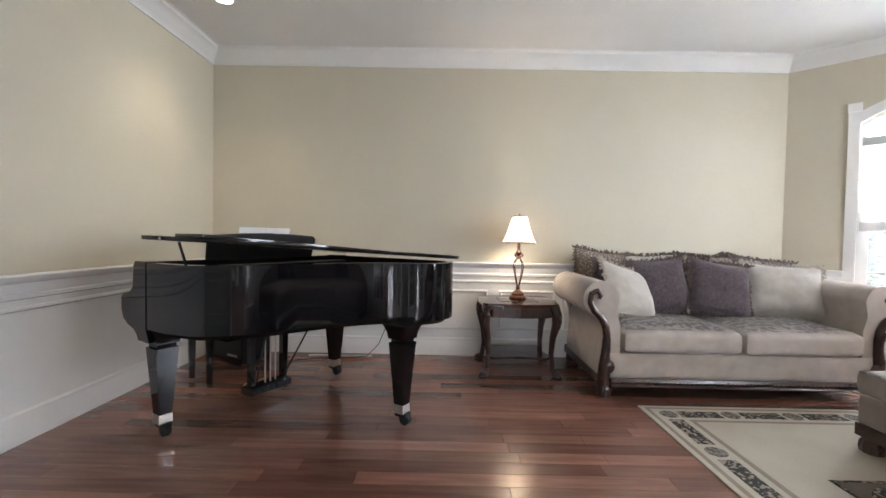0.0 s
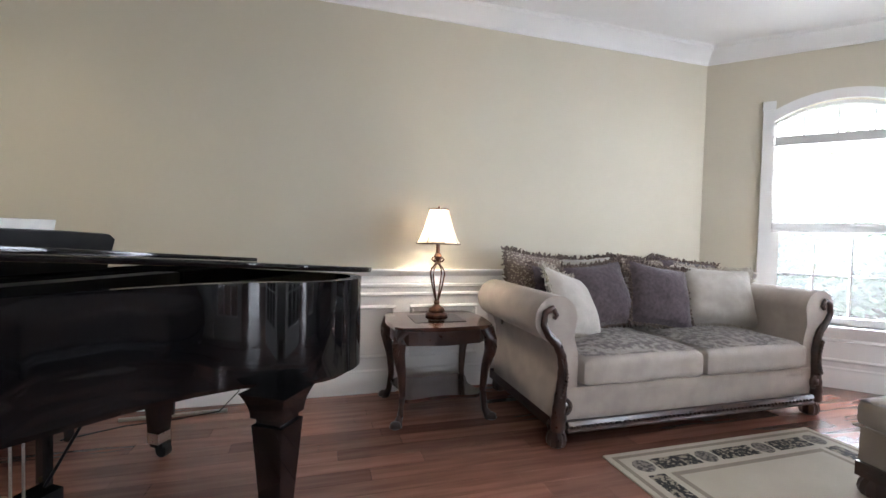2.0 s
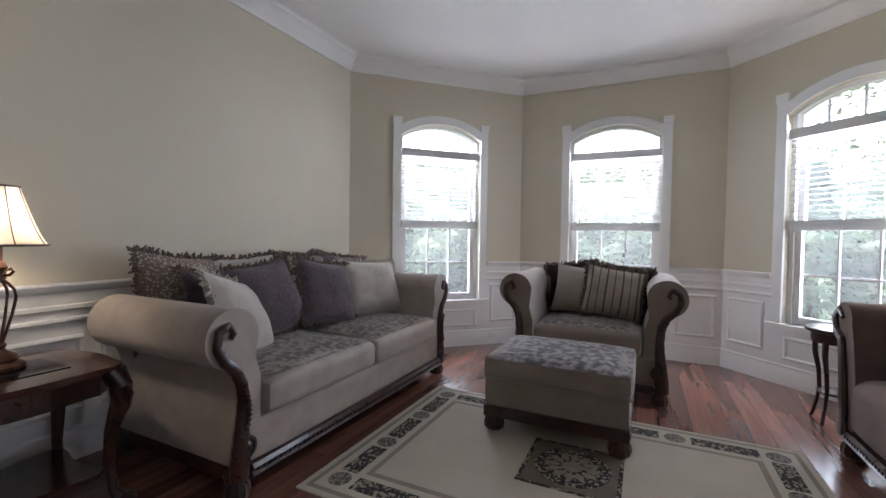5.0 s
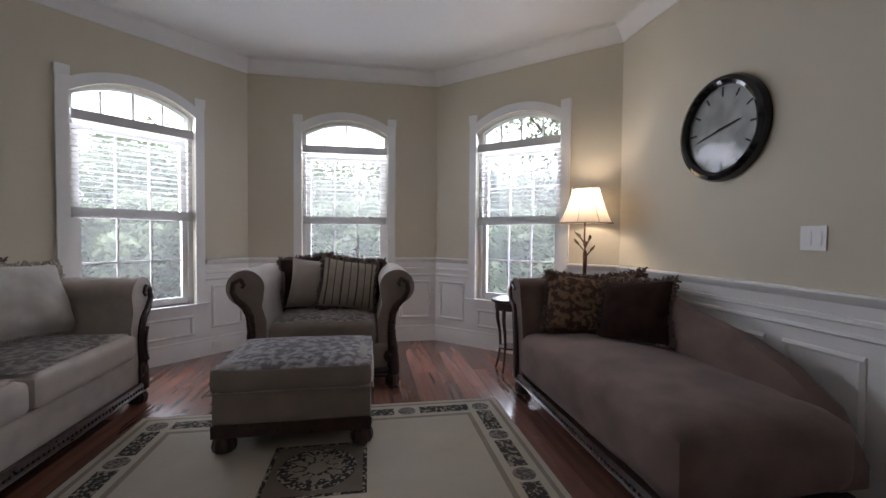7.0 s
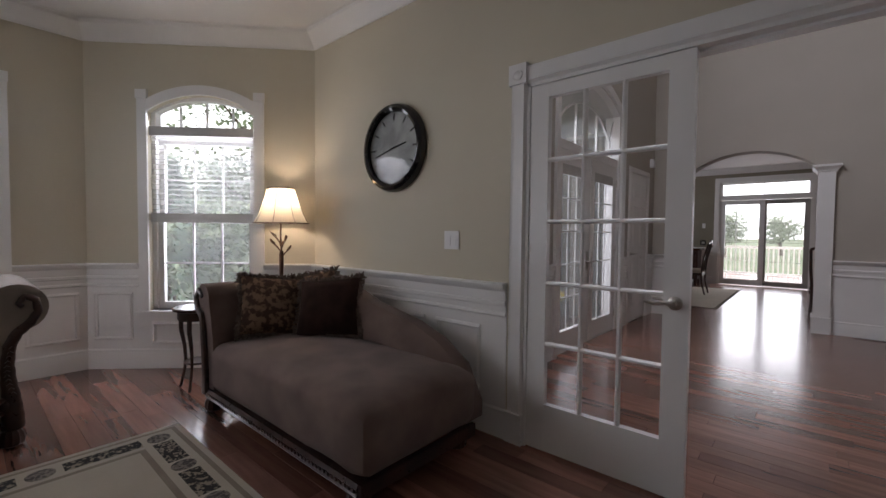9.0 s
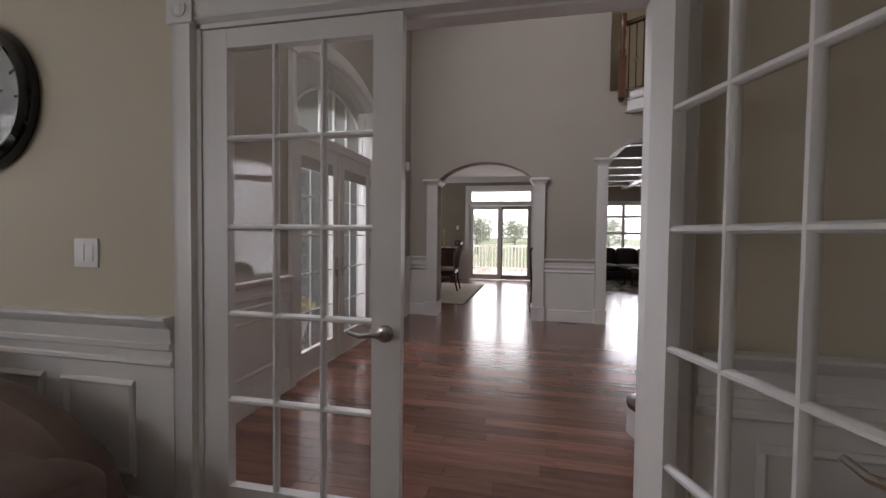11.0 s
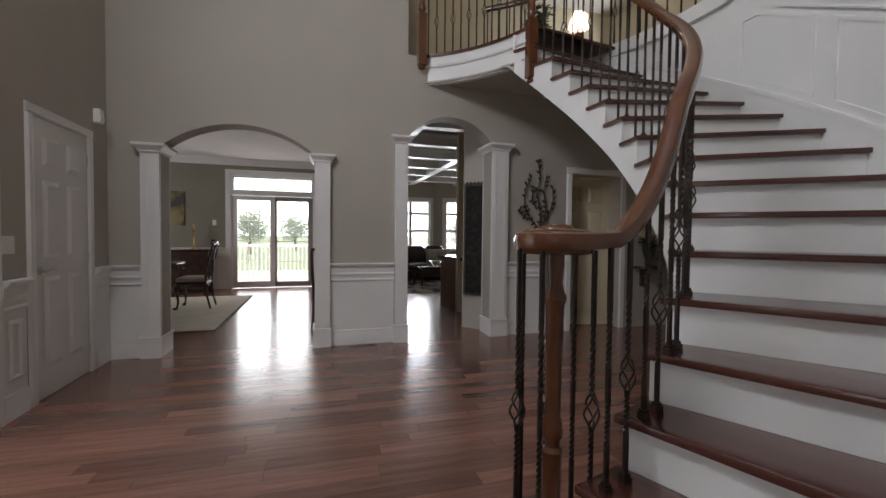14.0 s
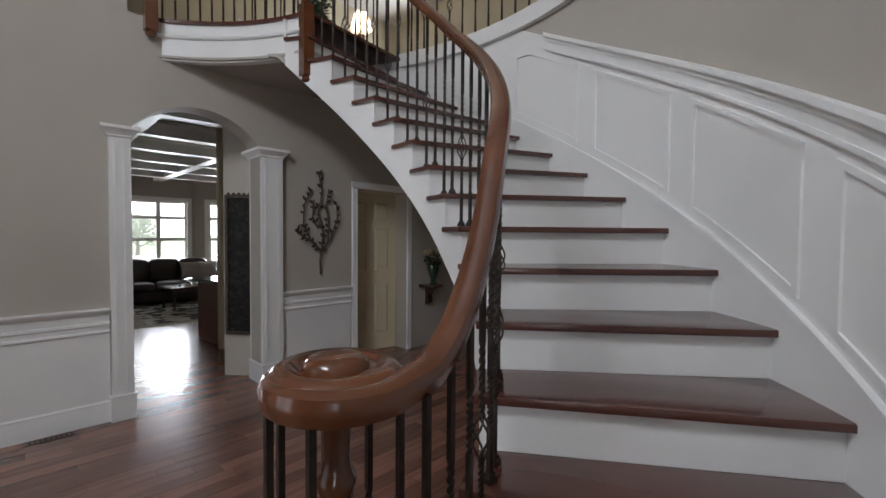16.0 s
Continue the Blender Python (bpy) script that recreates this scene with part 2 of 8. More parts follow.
def lathe(bm, prof, n=24, m=None, cap=True):
    """Rings of (radius, z) turned round z."""
    rings = [[bm.verts.new((r * math.cos(2 * math.pi * i / n), r * math.sin(2 * math.pi * i / n), z)) for i in range(n)] for r, z in prof]
    for a, b in zip(rings, rings[1:]):
        for i in range(n):
            j = (i + 1) % n
            bm.faces.new((a[i], a[j], b[j], b[i]))
    if cap:
        bm.faces.new(rings[0][::-1])
        bm.faces.new(rings[-1])
    vs = [v for r in rings for v in r]
    if m is not None:
        bmesh.ops.transform(bm, matrix=m, verts=vs)
    return vs


def sweep(bm, path, prof, closed_prof=True, up=(0, 0, 1), scales=None, caps=True, loop=False):
    """A profile of (side, up) points carried along a path."""
    path = [Vector(p) for p in path]
    rings = []
    for i, p in enumerate(path):
        if loop:
            d = path[(i + 1) % len(path)] - path[i - 1]
        else:
            d = path[min(i + 1, len(path) - 1)] - path[max(i - 1, 0)]
        d.normalize()
        side = d.cross(Vector(up))
        if side.length < 1e-4:
            side = Vector((1, 0, 0))
        side.normalize()
        u = side.cross(d)
        k = scales[i] if scales else 1.0
        rings.append([bm.verts.new(p + side * (a * k) + u * (b * k)) for a, b in prof])
    n = len(prof)
    pairs = list(zip(rings, rings[1:])) + ([(rings[-1], rings[0])] if loop else [])
    for a, b in pairs:
        for i in range(n if closed_prof else n - 1):
            j = (i + 1) % n
            bm.faces.new((a[i], a[j], b[j], b[i]))
    if caps and closed_prof and not loop:
        bm.faces.new(rings[0][::-1])
        bm.faces.new(rings[-1])
    return [v for r in rings for v in r]


def ring_prof(r, n=8, ry=None):
    return [(r * math.cos(2 * math.pi * i / n), (ry or r) * math.sin(2 * math.pi * i / n)) for i in range(n)]


def tube(bm, path, r, n=8, scales=None, loop=False):
    return sweep(bm, path, ring_prof(r, n), up=(0.13, 0.21, 0.97), scales=scales, loop=loop)


def mesh_of(name, bm, material, smooth=True, bevel=0.0, seg=2):
    if bevel:
        es = [e for e in bm.edges if len(e.link_faces) == 2 and e.calc_face_angle(0) > 0.6]
        bmesh.ops.bevel(bm, geom=es, offset=bevel, segments=seg, affect="EDGES", clamp_overlap=True, profile=0.6)
    bmesh.ops.recalc_face_normals(bm, faces=bm.faces)
    me = bpy.data.meshes.new(name)
    bm.to_mesh(me)
    bm.free()
    me.materials.append(material)
    if smooth:
        me.shade_smooth()
        me.set_sharp_from_angle(angle=radians(38))
    return me


def part(name, bm, material, parent=None, label="", bevel=0.0, m=None, smooth=True, seg=2, category="", kind="", group=""):
    """One mesh object, under a thing or part where parent is given."""
    ob = new(name, mesh_of(name, bm, material, smooth, bevel, seg))
    if parent is not None:
        ob.parent = parent
    if m is not None:
        ob.matrix_basis = m
    return tagged(ob, label, category, group, kind)


def thing(name, m, label, category, group="", kind=""):
    ob = new(name)
    ob.empty_display_size = 0.1
    ob.matrix_basis = m
    return tagged(ob, label, category, group, kind)


def arc_pts(c, r, a0, a1, n, rz=None):
    return [(c[0] + r * math.cos(radians(a0 + (a1 - a0) * i / n)), c[1] + (rz or r) * math.sin(radians(a0 + (a1 - a0) * i / n))) for i in range(n + 1)]


def seg_arch(u0, u1, spring, rise, n=14):
    """Points of a segmental arch from u0 to u1."""
    h = (u1 - u0) / 2
    if rise <= 0.001:
        return [(u0, spring), (u1, spring)]
    r = (h * h + rise * rise) / (2 * rise)
    a = math.degrees(math.asin(min(1, h / r)))
    return arc_pts(((u0 + u1) / 2, spring + rise - r), r, 90 + a, 90 - a, n)


def wall_frame(p, q):
    """Along the wall x, into the room y, up z; the room lies to the left of p to q."""
    a = math.atan2(q[1] - p[1], q[0] - p[0])
    return Matrix.Translation((p[0], p[1], 0)) @ Matrix.Rotation(a, 4, "Z"), math.hypot(q[0] - p[0], q[1] - p[1])


def wall(name, p, q, top, thick, material, holes=(), label="", bottom=0.0, ends=(0.0, 0.0)):
    """A straight wall with openings (u0, u1, z0, spring, rise)."""
    M, L = wall_frame(p, q)
    bm = bmesh.new()
    u = -ends[0]
    for u0, u1, z0, sp, rise in sorted(holes):
        if u0 > u:
            box(bm, (u, -thick, bottom), (u0, 0, top))
        if z0 > bottom:
            box(bm, (u0, -thick, bottom), (u1, 0, z0))
        arch = seg_arch(u0, u1, sp, rise)
        if len(arch) == 2:
            box(bm, (u0, -thick, sp), (u1, 0, top))
        else:
            for a, b in zip(arch, arch[1:]):
                prism(bm, [a, b, (b[0], top), (a[0], top)], -thick, 0, "y")
        u = u1
    if L + ends[1] > u:
        box(bm, (u, -thick, bottom), (L + ends[1], 0, top))
    return part(name, bm, material, m=M, smooth=False, kind="structure", label=label), M, L


def run(bm, u0, u1, prof, m=None):
    """A moulding: a (depth, height) profile run along the wall."""
    return prism(bm, prof, u0, u1, "x", m)


RAIL = [(0, 0.905), (0.052, 0.905), (0.055, 0.895), (0.045, 0.875), (0.03, 0.862), (0.022, 0.855), (0.018, 0.80), (0.026, 0.795),
        (0.026, 0.775), (0.014, 0.768), (0.012, 0.735), (0.02, 0.728), (0.022, 0.715), (0.008, 0.705), (0, 0.705)]
BASE = [(0, 0), (0.018, 0), (0.018, 0.135), (0.012, 0.15), (0.014, 0.158), (0.006, 0.172), (0, 0.172)]
CROWN = [(0, -0.14), (0.012, -0.14), (0.016, -0.118), (0.03, -0.105), (0.06, -0.06), (0.088, -0.034), (0.10, -0.028), (0.105, -0.004), (0.12, -0.004), (0.12, 0), (0, 0)]


def panel_frame(bm, u0, u1, z0, z1, w=0.028, d=0.016, y=0.006):
    """A picture-frame moulding on a wainscot."""
    prof = [(0, 0), (w, 0), (w, d * 0.5), (w * 0.6, d), (w * 0.25, d * 0.8), (0, d * 0.4)]
    for a, b, c, dd in (((u0, z0), (u1, z0), 0, 1), ((u0, z1), (u1, z1), 0, -1)):
        prism(bm, [(y + q, a[1] + dd * p) for p, q in prof], u0, u1, "x")
    for uu, dd in ((u0, 1), (u1, -1)):
        prism(bm, [(uu + dd * p, y + q) for p, q in prof], z0 + w * 0.9, z1 - w * 0.9, "z")


def wainscot(name, M, spans, panels, rail=True, base=True):
    """White wainscot: backing, chair rail, baseboard and panel mouldings along spans of one wall."""
    bm = bmesh.new()
    for u0, u1 in spans:
        box(bm, (u0, -0.002, 0.0), (u1, 0.006, 0.71))
    for u0, u1, z0, z1 in panels:
        panel_frame(bm, u0, u1, z0, z1)
    ob = part(name, bm, M_WHITE, m=M, kind="structure", label="white painted wainscot with raised panel mouldings")
    bm = bmesh.new()
    for u0, u1 in spans:
        if rail:
            run(bm, u0, u1, RAIL)
    part("chair_rail", bm, M_WHITE, m=M, kind="structure", label="white moulded chair rail")
    bm = bmesh.new()
    for u0, u1 in spans:
        run(bm, u0, u1, BASE)
    part("baseboard", bm, M_WHITE, m=M, kind="structure", label="white painted moulded baseboard")
    return ob


# ---------------------------------------------------------------- living room shell
XW, YN, YS, XC, XB, YB0, YB1, CEIL = -2.26, 4.07, -0.543, 3.22, 4.552, 0.80, 2.73, 2.89
TH = 0.15
P_S0, P_SE, P_BC, P_AB, P_NE, P_NW = (XW, YS), (XC, YS), (XB, YB0), (XB, YB1), (XC, YN), (XW, YN)
DX0, DX1, DHEAD = -0.485, 1.13, 2.005        # french door opening
WIN_W, WIN_SILL, WIN_SPRING, WIN_RISE = 0.88, 0.50, 2.19, 0.145

_, MS, LS = wall("wall_south", P_S0, P_SE, CEIL, TH, M_WALL, [(DX0 - XW, DX1 - XW, 0, DHEAD, 0)], "cream painted wall with a wide double doorway", ends=(TH, 0.0))
wins = {}
for nm, p, q in (("wall_bay_south", P_SE, P_BC), ("wall_bay_east", P_BC, P_AB), ("wall_bay_north", P_AB, P_NE)):
    L = math.dist(p, q)
    _, Mw, Lw = wall(nm, p, q, CEIL, TH, M_WALL, [(L / 2 - WIN_W / 2, L / 2 + WIN_W / 2, WIN_SILL, WIN_SPRING, WIN_RISE)], "cream painted bay wall with an arched window", ends=(0.06, 0.06))
    wins[nm] = (Mw, Lw)
_, MN, LN = wall("wall_north", P_NE, P_NW, CEIL, TH, M_WALL, (), "plain cream painted wall above white wainscot", ends=(0.06, TH))
_, MW, LW = wall("wall_west", P_NW, P_S0, CEIL, TH, M_WALL, (), "plain cream painted wall above white wainscot")

bm = bmesh.new()
prism(bm, [(XW - TH, YS - TH), (XC, YS - TH), (XB + 0.2, YB0 - 0.1), (XB + 0.2, YB1 + 0.1), (XC, YN + TH), (XW - TH, YN + TH)], CEIL, CEIL + 0.12)
part("ceiling", bm, M_CEIL, smooth=False, kind="structure", label="plain white painted living room ceiling")

for M, L in ((MS, LS), (MN, LN), (MW, LW), *wins.values()):
    bm = bmesh.new()
    run(bm, 0.0, L, [(d, CEIL + z) for d, z in CROWN])
    part("trim", bm, M_WHITE, m=M, kind="structure", label="white stepped crown moulding")

# wainscot
wainscot("wainscot_south", MS, [(0, DX0 - XW - 0.11), (DX1 - XW + 0.11, LS)],
         [(0.15, 1.5, 0.25, 0.64), (3.68, 4.04, 0.25, 0.64), (4.14, 4.60, 0.25, 0.64), (4.70, 5.35, 0.25, 0.64)])
for nm, (M, L) in wins.items():
    a, b = L / 2 - 0.517, L / 2 + 0.517
    wainscot("wainscot_bay", M, [(0, a), (b, L)], [(0.06, a - 0.06, 0.25, 0.66), (b + 0.06, L - 0.06, 0.25, 0.66)])
    bm = bmesh.new()
    box(bm, (a, -0.002, 0), (b, 0.006, WIN_SILL - 0.05))
    panel_frame(bm, a + 0.10, b - 0.10, 0.21, 0.40)
    part("window_apron", bm, M_WHITE, m=M, kind="structure", label="white panelled apron under the window")
    bm = bmesh.new()
    run(bm, a, b, BASE)
    part("baseboard", bm, M_WHITE, m=M, kind="structure", label="white painted moulded baseboard")
wainscot("wainscot_north", MN, [(0, LN)], [(0.10, 0.95, 0.25, 0.64), (1.06, 2.09, 0.25, 0.64), (2.17, 2.70, 0.25, 0.64), (2.81, 3.85, 0.25, 0.64), (3.96, 5.36, 0.25, 0.64)])
wainscot("wainscot_west", MW, [(0, LW)], [])


def bay_window(name, M, L):
    """Arched window with casing, transom, sashes, muntins, blind and panes, in a wall's frame."""
    c = L / 2
    h = WIN_W / 2
    a, b = c - h, c + h
    w = thing(name, M, "tall white arched window with a half-raised white slatted blind", "window", kind="structure")
    cw = 0.078
    bm = bmesh.new()
    for u in (a - cw, b):
        box(bm, (u, -0.002, WIN_SILL - 0.02), (u + cw, 0.022, 2.30))
        box(bm, (u - 0.006, -0.002, 2.29), (u + cw + 0.006, 0.03, 2.365))
    inner = seg_arch(a, b, WIN_SPRING, WIN_RISE)
    outer = seg_arch(a, b, WIN_SPRING + 0.10, WIN_RISE - 0.02)
    for i in range(len(inner) - 1):
        prism(bm, [inner[i], inner[i + 1], outer[i + 1], outer[i]], -0.002, 0.02, "y")
    part("window_frame", bm, M_WHITE, w, bevel=0.003)
    bm = bmesh.new()
    box(bm, (a - cw - 0.03, -0.10, WIN_SILL - 0.028), (b + cw + 0.03, 0.05, WIN_SILL))
    box(bm, (a - cw, -0.002, WIN_SILL - 0.075), (b + cw, 0.02, WIN_SILL - 0.028))
    part("window_sill", bm, M_WHITE, w, bevel=0.005)
    # jamb lining and sash frames
    bm = bmesh.new()
    for u in (a, b - 0.035):
        box(bm, (u, -0.13, WIN_SILL), (u + 0.035, -0.05, WIN_SPRING + 0.02))
    ia = seg_arch(a + 0.03, b - 0.03, WIN_SPRING, WIN_RISE - 0.03)
    for i in range(len(inner) - 1):
        prism(bm, [ia[i], ia[i + 1], inner[i + 1], inner[i]], -0.13, -0.05, "y")
    part("jamb", bm, M_WHITE, w, bevel=0.002)
    bm = bmesh.new()
    box(bm, (a + 0.03, -0.13, 1.985), (b - 0.03, -0.045, 2.06))
    part("transom_bar", bm, M_WHITE, w, bevel=0.003)
    for nm, z0, z1, y in (("sash", WIN_SILL + 0.002, 1.30, -0.09), ("sash", 1.27, 1.985, -0.115)):
        bm = bmesh.new()
        for u in (a + 0.035, b - 0.08):
            box(bm, (u, y - 0.02, z0), (u + 0.045, y + 0.02, z1))
        for z, hh in ((z0, 0.06), (z1 - 0.045, 0.045)):
            box(bm, (a + 0.08, y - 0.018, z), (b - 0.08, y + 0.018, z + hh))
        s = part(nm, bm, M_WHITE, w, bevel=0.003)
        bm = bmesh.new()
        u0, u1 = a + 0.08, b - 0.08
        for k in (1, 2):
            uu = u0 + (u1 - u0) * k / 3
            box(bm, (uu - 0.007, y - 0.012, z0 + 0.05), (uu + 0.007, y + 0.006, z1 - 0.04))
        zz = (z0 + z1) / 2
        box(bm, (u0, y - 0.010, zz - 0.007), (u1, y + 0.008, zz + 0.007))
        part("muntins", bm, M_WHITE, s)
        bm = bmesh.new()
        box(bm, (u0 - 0.005, y - 0.003, z0 + 0.05), (u1 + 0.005, y + 0.003, z1 - 0.04))
        g = part("pane", bm, M_PANE, s)
        g.visible_shadow = False
    bm = bmesh.new()
    prism(bm, [(a + 0.03, 2.055), (b - 0.03, 2.055)] + seg_arch(a + 0.03, b - 0.03, WIN_SPRING, WIN_RISE - 0.03)[::-1], -0.103, -0.097, "y")
    g = part("pane", bm, M_PANE, w)
    g.visible_shadow = False
    bm = bmesh.new()
    for k in (1, 2, 3):
        uu = a + (b - a) * k / 4
        box(bm, (uu - 0.007, -0.11, 2.05), (uu + 0.007, -0.09, 2.20 + (0.10 if k == 2 else 0.06)))
    part("muntins", bm, M_WHITE, w)
    # blind
    blind = thing("window_blind", M, "white horizontal slatted blind raised to half height", "blind")
    bm = bmesh.new()
    box(bm, (a + 0.012, -0.045, 1.99), (b - 0.012, 0.008, 2.065))
    part("headrail", bm, M_BLINDRAIL, blind, bevel=0.006)
    bm = bmesh.new()
    box(bm, (a + 0.016, -0.042, 0), (b - 0.016, 0.005, 0.006))
    me = mesh_of("stacked_slat", bm, M_BLINDRAIL)
    for k in range(9):
        s = new("stacked_slat", me)
        s.parent = blind
        s.location = (0, 0, 1.256 + k * 0.009)
    bm = bmesh.new()
    box(bm, (a + 0.015, -0.020, -0.0012), (b - 0.015, 0.020, 0.0012), Matrix.Translation((0, -0.02, 0)) @ Matrix.Rotation(radians(2), 4, "X"))
    me = mesh_of("slat", bm, M_SLAT)
    for k in range(15):
        s = new("slat", me)
        s.parent = blind
        s.location = (0, 0, 1.365 + k * 0.0425)
    for u in (a + 0.14, b - 0.14):
        bm = bmesh.new()
        tube(bm, [(u, -0.02, 1.26), (u, -0.02, 1.99)], 0.0015, 5)
        part("ladder_cord", bm, M_SLAT, blind)


M_SLAT = surf("blind_slat_white", (0.62, 0.61, 0.58), None, 6, 0.45)
M_BLINDRAIL = surf("blind_rail_white", (0.52, 0.51, 0.48), (0.46, 0.45, 0.43), 6, 0.45)
for i, (nm, (M, L)) in enumerate(wins.items()):
    bay_window("window_%d" % (i + 1), M, L)


# ---------------------------------------------------------------- french doors between living room and foyer
def glazed_leaf(name, w, h, cols, rows, stile, top, bottom, m, label, thick=0.04, handle_u=None, parent=None, handle_z=0.88, hinge_u=None, mat=None, mw=0.022, category="door"):
    """A glazed door leaf: stiles, rails, muntins, panes, lever handle, hinges. x along the leaf from its foot corner."""
    mat = mat or M_WHITE
    d = thing(name, m, label, category)
    t = thick / 2
    for u in (0, w - stile):
        bm = bmesh.new()
        box(bm, (u, -t, 0), (u + stile, t, h))
        part("stile", bm, mat, d, bevel=0.003)
    for z0, z1 in ((0, bottom), (h - top, h)):
        bm = bmesh.new()
        box(bm, (stile, -t * 0.96, z0), (w - stile, t * 0.96, z1))
        part("rail", bm, mat, d, bevel=0.002)
    gw, gh = w - 2 * stile, h - top - bottom
    t_leaf, t = t, t if mw > 0.018 else t * 0.4
    prof = [(-mw / 2, -t * 0.35), (-mw / 2, t * 0.35), (-mw * 0.2, t * 0.85), (mw * 0.2, t * 0.85), (mw / 2, t * 0.35), (mw / 2, -t * 0.35), (mw * 0.2, -t * 0.85), (-mw * 0.2, -t * 0.85)]
    for i in range(1, cols):
        bm = bmesh.new()
        prism(bm, [(stile + gw * i / cols + a, b) for a, b in prof], bottom, h - top, "z")
        part("muntin", bm, mat, d)
    for j in range(1, rows):
        bm = bmesh.new()
        prism(bm, [(b * 0.97, bottom + gh * j / rows + a) for a, b in prof], stile, w - stile, "x")
        part("muntin", bm, mat, d)
    t = t_leaf
    bm = bmesh.new()
    box(bm, (0.004, -0.003, 0.004), (gw / cols - 0.004, 0.003, gh / rows - 0.004))
    me = mesh_of("pane", bm, {"french_door": M_GLASS, "front_door": M_HAZEPANE}.get(name, M_PANE), False)
    for i in range(cols):
        for j in range(rows):
            o = new("pane", me)
            o.parent = d
            o.location = (stile + gw * i / cols, 0, bottom + gh * j / rows)
            o.visible_shadow = False
    if handle_u is not None:
        sgn = 1 if handle_u < w / 2 else -1
        for s in (1, -1):
            bm = bmesh.new()
            lathe(bm, [(0.031, 0), (0.031, 0.006), (0.024, 0.012), (0.012, 0.014), (0.010, 0.045), (0.012, 0.05)], 18, Matrix.Translation((handle_u, s * t, handle_z)) @ Matrix.Rotation(radians(-90 * s), 4, "X"))
            tube(bm, [(handle_u, s * (t + 0.045), handle_z), (handle_u + sgn * 0.03, s * (t + 0.05), handle_z + 0.004), (handle_u + sgn * 0.075, s * (t + 0.05), handle_z - 0.004), (handle_u + sgn * 0.115, s * (t + 0.048), handle_z + 0.006)], 0.009, 8, [1.2, 1.1, 0.9, 0.8])
            part("door_handle", bm, M_STEEL, d, "satin nickel lever handle")
    if hinge_u is not None:
        for z in (0.2, h / 2, h - 0.2):
            bm = bmesh.new()
            lathe(bm, [(0.007, -0.045), (0.007, 0.045)], 10, Matrix.Translation((hinge_u, t + 0.003, z)))
            box(bm, (hinge_u - 0.02, t - 0.002, z - 0.045), (hinge_u + 0.02, t + 0.002, z + 0.045))
            part("hinge", bm, M_STEEL, d)
    return d


def casing(name, M, u0, u1, head, w=0.10, d=0.022, y=0.0, rosette=True, kindlabel="white fluted door casing with corner rosettes"):
    """Door casing round an opening in a wall's frame, on the face at y."""
    prof = [(0, 0), (0.012, d), (w * 0.3, d * 0.75), (w * 0.5, d), (w * 0.7, d * 0.75), (w - 0.012, d), (w, 0)]
    bm = bmesh.new()
    for u in (u0 - w, u1):
        prism(bm, [(u + a, y + b) for a, b in prof], 0.17 if rosette else 0.0, head, "z")
        if rosette:
            box(bm, (u - 0.004, y, 0), (u + w + 0.004, y + d + 0.006, 0.172))
            box(bm, (u - 0.005, y, head), (u + w + 0.005, y + d + 0.008, head + w + 0.01))
            lathe(bm, [(0.032, 0), (0.032, 0.006), (0.022, 0.004), (0.012, 0.009)], 16, Matrix.Translation((u + w / 2, y + d + 0.007, head + w / 2)) @ Matrix.Rotation(radians(-90), 4, "X"))
    hu0, hu1 = (u0, u1) if rosette else (u0 - w, u1 + w)
    prism(bm, [(y + b, head + a) for a, b in prof], hu0, hu1, "x")
    return part(name, bm, M_WHITE, m=M, kind="structure", label=kindlabel)


# room side and foyer side casings, jamb lining
casing("door_casing", MS, DX0 - XW, DX1 - XW, DHEAD)
MSF = pose(XC, YS - TH, 0, 0, 0, 180)
casing("door_casing", MSF, XC - DX1, XC - DX0, DHEAD)
bm = bmesh.new()
for x in (DX0, DX1 - 0.018):
    box(bm, (x, YS - TH - 0.002, 0), (x + 0.018, YS + 0.002, DHEAD))
box(bm, (DX0, YS - TH - 0.002, DHEAD - 0.018), (DX1, YS + 0.002, DHEAD))
box(bm, (DX0 + 0.018, YS - 0.075, DHEAD - 0.03), (DX1 - 0.018, YS - 0.055, DHEAD - 0.018))
part("door_jamb", bm, M_WHITE, kind="structure", label="white painted door jamb lining")
LEAF_W = (DX1 - DX0 - 0.04) / 2 - 0.003
glazed_leaf("french_door", LEAF_W, DHEAD - 0.03, 3, 5, 0.105, 0.07, 0.255, pose(DX1 - 0.02, YS - 0.024, 0.008, 0, 0, 180), "closed white french door with fifteen clear panes",
            handle_u=LEAF_W - 0.055, hinge_u=0.0)
glazed_leaf("french_door", LEAF_W, DHEAD - 0.03, 3, 5, 0.105, 0.07, 0.255, pose(DX0 + 0.02, YS + 0.012, 0.008, 0, 0, 108), "white french door standing open into the living room",
            handle_u=LEAF_W - 0.055, hinge_u=0.0)

# ---------------------------------------------------------------- foyer shell
XF, YF, YN2, FTOP = 1.758, -5.47, YS - TH, 5.9
YD0, YD1 = -3.93, -2.23          # front door opening along y
FLOOR2 = 17 * 0.193
_, MF, LF = wall("wall_foyer_east", (XF, YF), (XF, YN2), FTOP, 0.18, M_FOYER,
                 [(-5.10 - YF, -4.36 - YF, 0, 2.03, 0), (YD0 - YF, YD1 - YF, 0, 2.66, 0.21)], "tall greige entrance wall with arched double door", ends=(0.2, 0.0))
O1 = (-0.115, 1.315, 2.07, 0.26)      # dining opening: x0, x1, spring, rise
O2 = (-2.16, -1.125, 2.33, 0.275)    # family room opening
WTH = 0.24
XFAR = -6.2
XL = -1.27                           # upper gallery starts west of here
YDOOR = (-4.04, -3.29)


